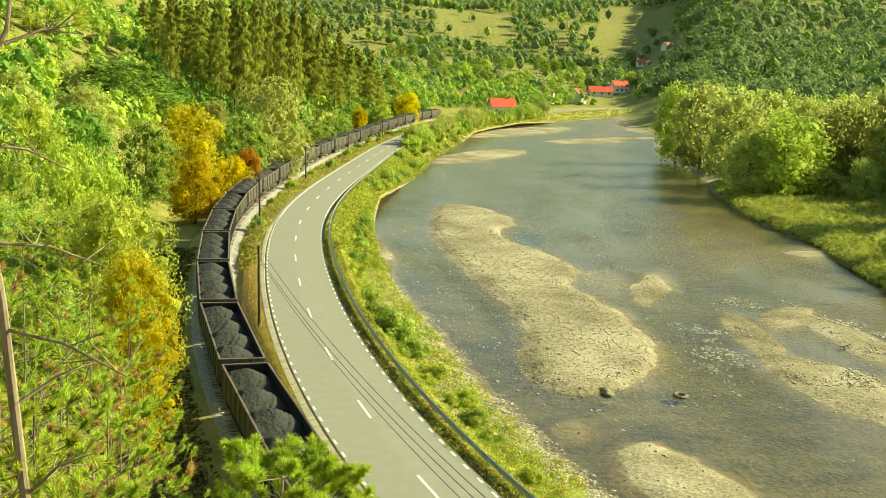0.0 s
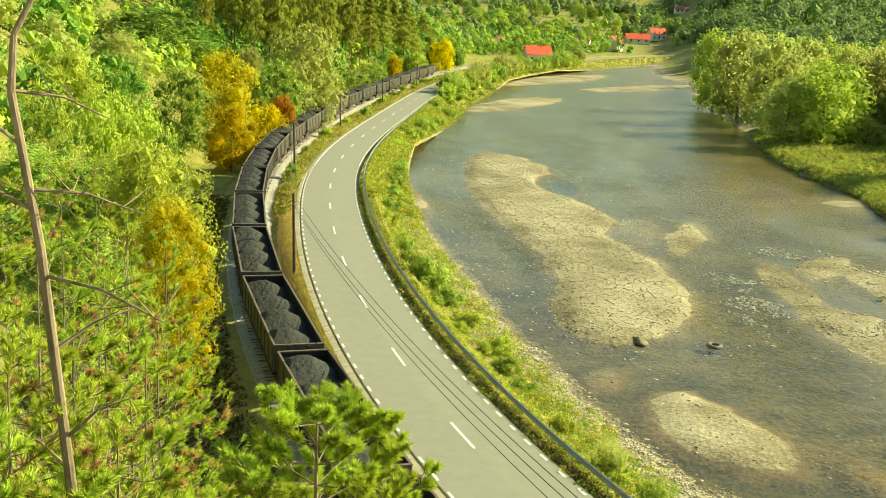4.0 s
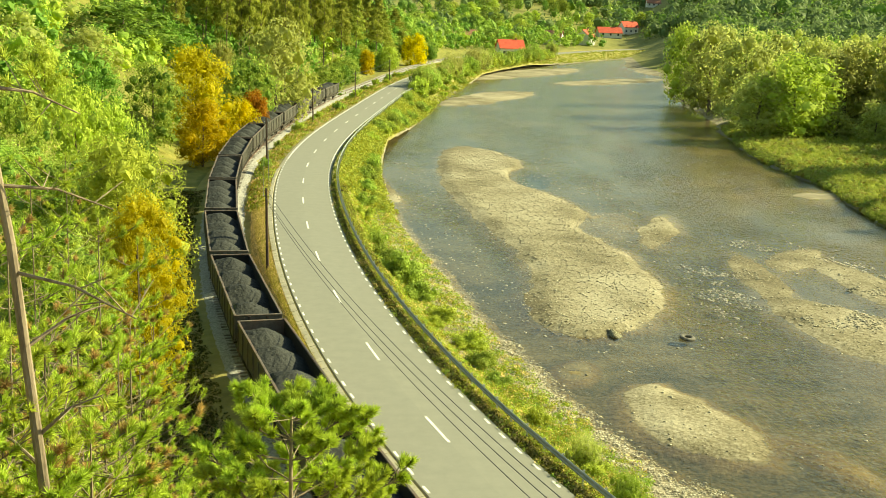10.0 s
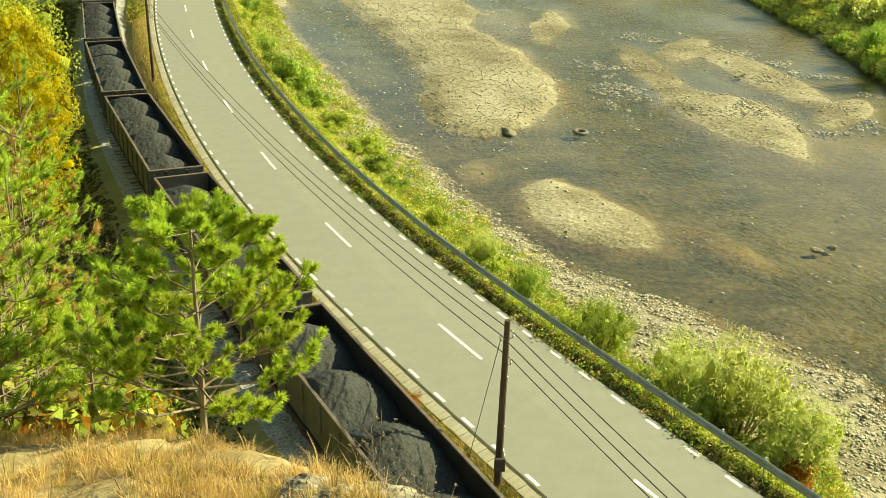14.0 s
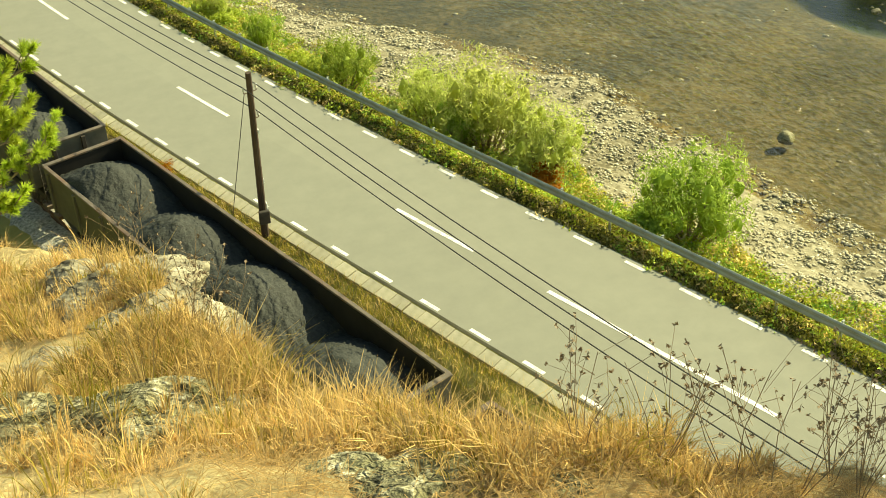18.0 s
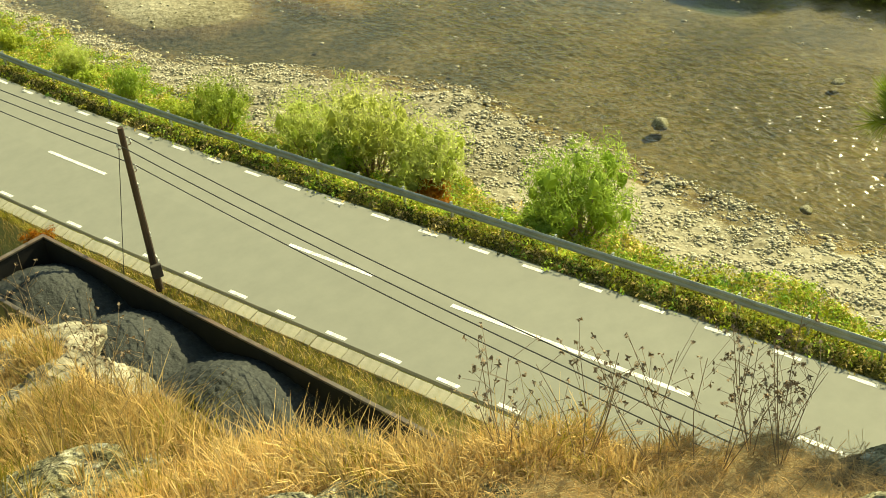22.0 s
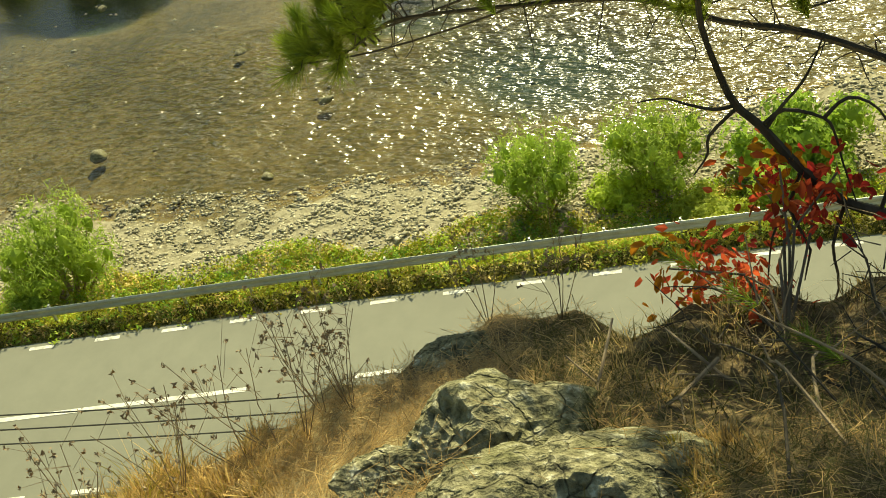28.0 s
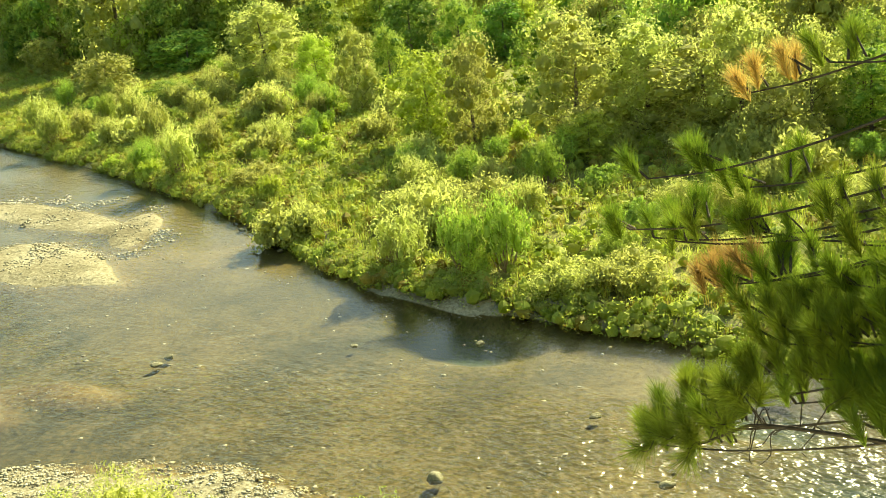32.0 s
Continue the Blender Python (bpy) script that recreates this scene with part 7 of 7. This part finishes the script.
# ---- shrubs and weeds of the cliff ----
def oval_leaves(centres, radius, per, length, seed):
    """Drooping oval leaves, folded along the middle."""
    r = np.random.RandomState(seed)
    c = np.repeat(np.asarray(centres, float), per, 0)
    n = len(c)
    p = c + r.normal(0, radius, (n, 3)) * np.array([1, 1, 0.7])
    a = r.normal(size=(n, 3)) * np.array([1, 1, 0.5]) - np.array([0, 0, 0.9])
    a /= np.linalg.norm(a, axis=1)[:, None]
    b = np.cross(a, r.normal(size=(n, 3)))
    b /= np.linalg.norm(b, axis=1)[:, None]
    up = np.cross(a, b)
    ln = (length * r.uniform(0.6, 1.25, n))[:, None]
    a, b, up = a * ln, b * ln * 0.26, up * ln * 0.07
    v = np.stack([p, p + a * 0.35 + b + up, p + a * 0.75 + b * 0.7 + up, p + a, p + a * 0.75 - b * 0.7 + up, p + a * 0.35 - b + up], 1).reshape(-1, 3)
    i = np.arange(n)[:, None] * 6
    return v, np.concatenate([i + np.array([0, 1, 2, 3]), i + np.array([0, 3, 4, 5])])


def build_red_shrub():
    t = tagged(new("sumac_shrub", None), "small shrub with red autumn leaves at the cliff edge", "shrub")
    r = random.Random(8)
    root = cliff_point(76, -44.5)
    for k, (az, el) in enumerate(((69.0, -40.6), (70.6, -40.2), (72.2, -40.9), (71.2, -41.6), (74.5, -36.6), (76.0, -36.3), (77.8, -36.9), (79.2, -36.6), (73.5, -41.2), (76.8, -38.4))):
        tip = Vector(polar(az, 3.05 + r.uniform(-0.2, 0.15), 0))
        tip.z = 20 + math.hypot(tip.x, tip.y) * math.tan(radians(el))
        mid = root.lerp(tip, 0.55) + Vector((r.uniform(-0.08, 0.08), r.uniform(-0.08, 0.08), 0.05))
        bm = bmesh.new()
        limb(bm, [root, mid, tip], 0.006, 0.003)
        br = part("stem", bm, M_BARK, t)
        cs = [tip, mid.lerp(tip, 0.7), mid.lerp(tip, 0.85)]
        v, f = oval_leaves(cs, 0.075, 17, 0.050, 500 + k)
        hang("leaves", fast_mesh("leaves", v, f, M_RED if k % 5 else M_ORANGE), br)
    # leafless twigs and needle shoots of the thicket under it
    u = tagged(new("thicket", None), "tangled dark twigs with a few needle shoots at the cliff edge", "shrub")
    for k in range(18):
        root = cliff_point(r.uniform(74, 92), r.uniform(-52, -45.5))
        tip = Vector(polar(r.uniform(67, 88), r.uniform(2.5, 3.0), 0))
        tip.z = 20 + math.hypot(tip.x, tip.y) * math.tan(radians(r.uniform(-45, -38)))
        mid = root.lerp(tip, 0.5) + Vector((r.uniform(-0.1, 0.1), r.uniform(-0.1, 0.1), r.uniform(0.0, 0.12)))
        bm = bmesh.new()
        limb(bm, [root, root.lerp(mid, 0.6) + Vector((r.uniform(-0.06, 0.06), r.uniform(-0.06, 0.06), 0.03)), mid, mid.lerp(tip, 0.5) + Vector((r.uniform(-0.06, 0.06), r.uniform(-0.06, 0.06), r.uniform(-0.04, 0.05))), tip], r.uniform(0.003, 0.006), 0.0015)
        for j in range(4):
            p0 = mid.lerp(tip, r.uniform(0, 0.9))
            bm_rod(bm, p0, p0 + Vector((r.uniform(-0.14, 0.14), r.uniform(-0.14, 0.14), r.uniform(-0.03, 0.12))), 0.0025, 0.0012, 4)
        br = part("twig", bm, M_DEADWOOD if k % 4 else M_TWIG, u)
        if k % 3 == 0:
            d = (tip - mid).normalized()
            v, f = needle_cloud([tip, mid.lerp(tip, 0.6)], [d, d], 90, 0.10, 0.0012, 540 + k, 1.2, 0.1)
            hang("needles", fast_mesh("needles", v, f, M_NEEDLE_DARK), br)
    # dark dead limb beside it
    d = tagged(new("dead_limb", None), "dark crooked dead limb leaning over the cliff edge", "branch")
    at = lambda az, el, rr: Vector((*polar(az, rr, 0)[:2], 20 + rr * math.tan(radians(el))))
    bm = bmesh.new()
    bend = lambda a, e: at(a, e, 2.98)
    limb(bm, [bend(88, -42.2), bend(84.8, -39.9), bend(82.4, -38.7), bend(79.65, -38.0), bend(77.2, -36.4), bend(75.1, -34.3), bend(73.8, -33.2), bend(73.0, -31.6), bend(72.3, -29.4), bend(72.15, -27.5), bend(71.2, -25.5)], 0.022, 0.006)
    part("stem", bm, M_DEADWOOD, d)
    for pts in (((73.8, -33.2), (72.6, -33.3), (71.1, -32.9), (69.9, -32.5), (68.4, -32.5)), ((75.1, -34.3), (76.4, -33.6), (78.5, -34.1), (79.1, -34.9), (79.5, -36.2), (80.4, -38.4)), ((73.9, -33.3), (72.2, -34.5), (72.0, -35.4), (71.1, -36.3)), ((75.3, -34.5), (76.3, -33.4), (77.3, -32.5), (78.0, -31.5), (78.6, -30.2)), ((78.5, -34.1), (79.8, -33.2), (81.4, -33.8), (82.6, -35.6)), ((79.65, -38.0), (78.9, -40.0), (79.2, -42.0), (78.0, -44.5)), ((77.2, -36.4), (76.4, -38.1), (75.4, -39.5), (74.9, -42.1)), ((81.5, -38.6), (82.2, -36.6), (83.9, -35.2)), ((76.4, -38.1), (77.6, -40.2), (77.2, -41.6))):
        bm = bmesh.new()
        limb(bm, [bend(a, e) for a, e in pts], 0.007, 0.0022)
        part("twig", bm, M_DEADWOOD, d)


def build_weeds():
    r = random.Random(12)
    kinds = []
    for k in range(3):
        w = tagged(new("dry_weed", None), "brittle dry weed with brown seed heads", "weed", "dry weeds of the cliff edge")
        for j in range(3 + k):
            bm = bmesh.new()
            heads = []
            a, h = r.uniform(0, 6.28), r.uniform(0.30, 0.55)
            top = Vector((math.cos(a) * 0.12, math.sin(a) * 0.12, h))
            limb(bm, [Vector((0, 0, -0.04)), top * 0.5 + Vector((0.02, 0, 0)), top], 0.0018, 0.0010)
            st = part("stem", bm, M_TWIG, w)
            bm = bmesh.new()
            for q in range(7):
                u = r.uniform(0.45, 1.0)
                p = top * u
                e = p + Vector((r.uniform(-0.08, 0.08), r.uniform(-0.08, 0.08), r.uniform(0.02, 0.10)))
                bm_rod(bm, p, e, 0.0009, 0.0007, 4)
                heads.append(e)
            tagged(part("twig_spray", bm, M_TWIG, st), "thin dry side twigs", kind="stuff")
            v, f = leaf_cloud(heads, [0.008] * len(heads), 5, 0.0075, 600 + k * 10 + j, 1.0, 0.6)
            tagged(hang("seed_cluster", fast_mesh("seed_cluster", v, f, M_TWIG), st), "tiny brown seed heads", kind="stuff")
        kinds.append(w)
    spots = [(43.2, -44), (46.8, -43.6), (45, -43.2), (41.3, -44), (46.6, -43), (29.3, -43.9), (5.0, -36.4), (7.1, -38.2), (61.7, -42.2), (3.0, -34), (9, -39.5), (12, -40.8), (50, -42.4), (6, -36.8), (34, -44.2), (39, -44.2), (57, -41.6), (15, -41.8)]
    for k, (az, el) in enumerate(spots):
        p = cliff_point(az, el)
        m = Matrix.LocRotScale(p, Euler((r.uniform(-0.15, 0.15), r.uniform(-0.15, 0.15), r.uniform(0, 6.28))), (1, 1, 1))
        if k < 3:
            kinds[k].matrix_basis = m
        else:
            copy_thing(kinds[k % 3], m)
    # fallen twigs
    for az, el, turn in ((64, -46, 20), (68, -47, 160), (72, -46, 70), (60, -50, 110)):
        p = cliff_point(az, el)
        bm = bmesh.new()
        limb(bm, [Vector((-0.22, 0, 0.02)), Vector((0, 0.03, 0.035)), Vector((0.24, -0.02, 0.02))], 0.008, 0.004)
        bm_rod(bm, (0, 0.03, 0.035), (0.1, 0.12, 0.05), 0.004, 0.003, 5)
        t = part("fallen_twig", bm, M_TWIG)
        t.matrix_basis = pose(p.x, p.y, p.z, 0, -10, turn)
        tagged(t, "dry fallen twig on pine litter", "twig")


# ---- far hills: woods, houses ----
def build_far():
    r = np.random.RandomState(9)
    n = 15000
    az = r.uniform(-24, 40, n)
    dist = 480 + 1900 * r.uniform(0, 1, n) ** 1.3
    x, y = dist * np.sin(np.radians(az)), dist * np.cos(np.radians(az))
    s, o = ROAD.near(x, y)
    edge = waves(x, y, 0.012, 14) + 0.6 * waves(x, y, 0.04, 15)
    va, vd = az + 0.35 * edge, dist + 25 * edge
    meadow = ((va < -0.6) & (va > -7) & (vd > 1290) & (vd < 1900)) | ((va > 0.4) & (va < 4.6) & (vd > 1010) & (vd < 1230)) | ((va > 8.6) & (va < 12.4) & (vd > 1010) & (vd < 1420)) | ((va > -4) & (va < 9) & (vd < 960))
    mask = ~meadow | (r.uniform(0, 1, n) < np.where(vd < 960, 0.16, 0.05))
    dry = (s > 690) | (o > bank_right(s) + 4) | (o < track_off(s) - 12)
    for hx, hy in VILLAGE:
        hd, ha = math.hypot(hx, hy), math.degrees(math.atan2(hx, hy))
        dry &= ~((np.abs(az - ha) < 0.85) & (dist > hd - 110) & (dist < hd + 14))
    x, y, dist, az = x[mask & dry], y[mask & dry], dist[mask & dry], az[mask & dry]
    z = ground_z(x, y)
    n = len(x)
    rad = r.uniform(2.8, 5.4, n) * (1 + dist / 2400)
    c = np.stack([x, y, z + rad * 0.75], 1)
    v, f, own = foliage(c, rad, 44, 0.8, 10, 1.1, 0.6, sub=1, core=0.55)
    tone = np.where(r.uniform(0, 1, n) < 0.75, 0, r.choice([1, 1, 2], n))
    tone = np.where((az > 11) & (tone == 2), 0, tone)
    me = fast_mesh("far_woods", v, f, None, mats=(M_FARWOOD, M_DEEP, M_GREEN), mat_index=tone[own])
    tagged(new("far_woods", me), "distant wooded hills of mixed green trees", "forest", kind="stuff")
    # gardens and trees round the village
    kinds = ("green", "lime", "deep", "green")
    q = random.Random(19)
    for k in range(120):
        az, dist = q.uniform(-1.5, 10.8), q.uniform(480, 900)
        x, y = dist * math.sin(radians(az)), dist * math.cos(radians(az))
        s, o = (float(w[0]) for w in ROAD.near([x], [y]))
        if s < 690 and not (o < float(track_off(s)) - 6 or o > float(bank_right(s)) + 4):
            continue
        if any(math.hypot(x - hx, y - hy) < 13 or (abs(math.degrees(math.atan2(x, y) - math.atan2(hx, hy))) < 0.9 and dist < math.hypot(hx, hy) and math.hypot(hx, hy) - dist < 70) for hx, hy in VILLAGE):
            continue
        tagged(plant(tree_kind(kinds[k % 4], False, k % 2), x, y, q.uniform(0.7, 1.3), q.uniform(0, 6.28)), group="trees of the village")


VILLAGE = ((38, 520), (67, 615), (87, 640), (112, 720), (128, 745), (19, 565), (172, 900), (196, 930))
def build_house(x, y, z, w, d, h, turn, roof, tall=0.8):
    house = tagged(new("house", None), "white plastered village house with a red tiled roof" if roof is M_ROOF else "small village house with a weathered brown roof", "house", "village houses")
    house.matrix_basis = pose(x, y, z, 0, 0, turn)
    bm = bmesh.new()
    bm_box(bm, (-w / 2, -d / 2, -0.5), (w / 2, d / 2, h))
    v = [bm.verts.new(p) for p in ((-w / 2, -d / 2, h), (-w / 2, d / 2, h), (-w / 2, 0, h + d * 0.5 * tall), (w / 2, -d / 2, h), (w / 2, d / 2, h), (w / 2, 0, h + d * 0.5 * tall))]
    bm.faces.new((v[0], v[2], v[1]))
    bm.faces.new((v[3], v[4], v[5]))
    part("wall", bm, M_WALL, house)
    bm = bmesh.new()
    top = h + d * 0.5 * tall
    for sy in (-1, 1):
        plate(bm, [(-w / 2 - 0.5, sy * (d / 2 + 0.6), h - 0.6 * tall), (w / 2 + 0.5, sy * (d / 2 + 0.6), h - 0.6 * tall), (w / 2 + 0.5, 0, top + 0.12), (-w / 2 - 0.5, 0, top + 0.12)], -0.14 * sy)
    rf = part("roof", bm, roof, house)
    bm = bmesh.new()
    bm_box(bm, (w * 0.2, -0.4, top - 1.0), (w * 0.2 + 0.6, 0.3, top + 0.9), 0.03)
    part("chimney", bm, M_ROOF_OLD, rf)
    for k in range(3):
        for zz in ((1.0, 2.3) if h < 4 else (1.0, 2.3, 3.7, 5.0))[::2]:
            bm = bmesh.new()
            xx = -w / 2 + (k + 0.5) * w / 3
            bm_box(bm, (xx - 0.55, -d / 2 - 0.05, zz), (xx + 0.55, -d / 2 + 0.02, zz + 1.3), 0.01)
            part("window", bm, M_GLASS, house)
    return house


def build_village():
    for x, y, w, d, h, turn, roof in ((38, 520, 15, 11, 5.2, 12, M_ROOF), (67, 615, 13, 10, 5, -20, M_ROOF_OLD), (87, 640, 11, 12, 5.5, 60, M_ROOF), (112, 720, 20, 10, 4, 10, M_ROOF), (128, 745, 14, 10, 6, 20, M_ROOF), (19, 565, 17, 9, 3.4, 5, M_ROOF_OLD), (172, 900, 14, 10, 4, 0, M_ROOF_OLD), (196, 930, 12, 9, 5, 30, M_ROOF_OLD)):
        build_house(x, y, float(ground_z(np.array([x * 1.0]), np.array([y * 1.0]))[0]) + 0.6, w * 0.72, d * 0.72, h * 0.75, turn, roof)


build_cliff()
build_rocks()
build_cliff_grass()
build_woods()
build_far_bank()
build_forest()
build_bushes()
build_cover()
build_stones()
build_pines()
build_red_shrub()
build_weeds()
build_far()
build_village()
motions()
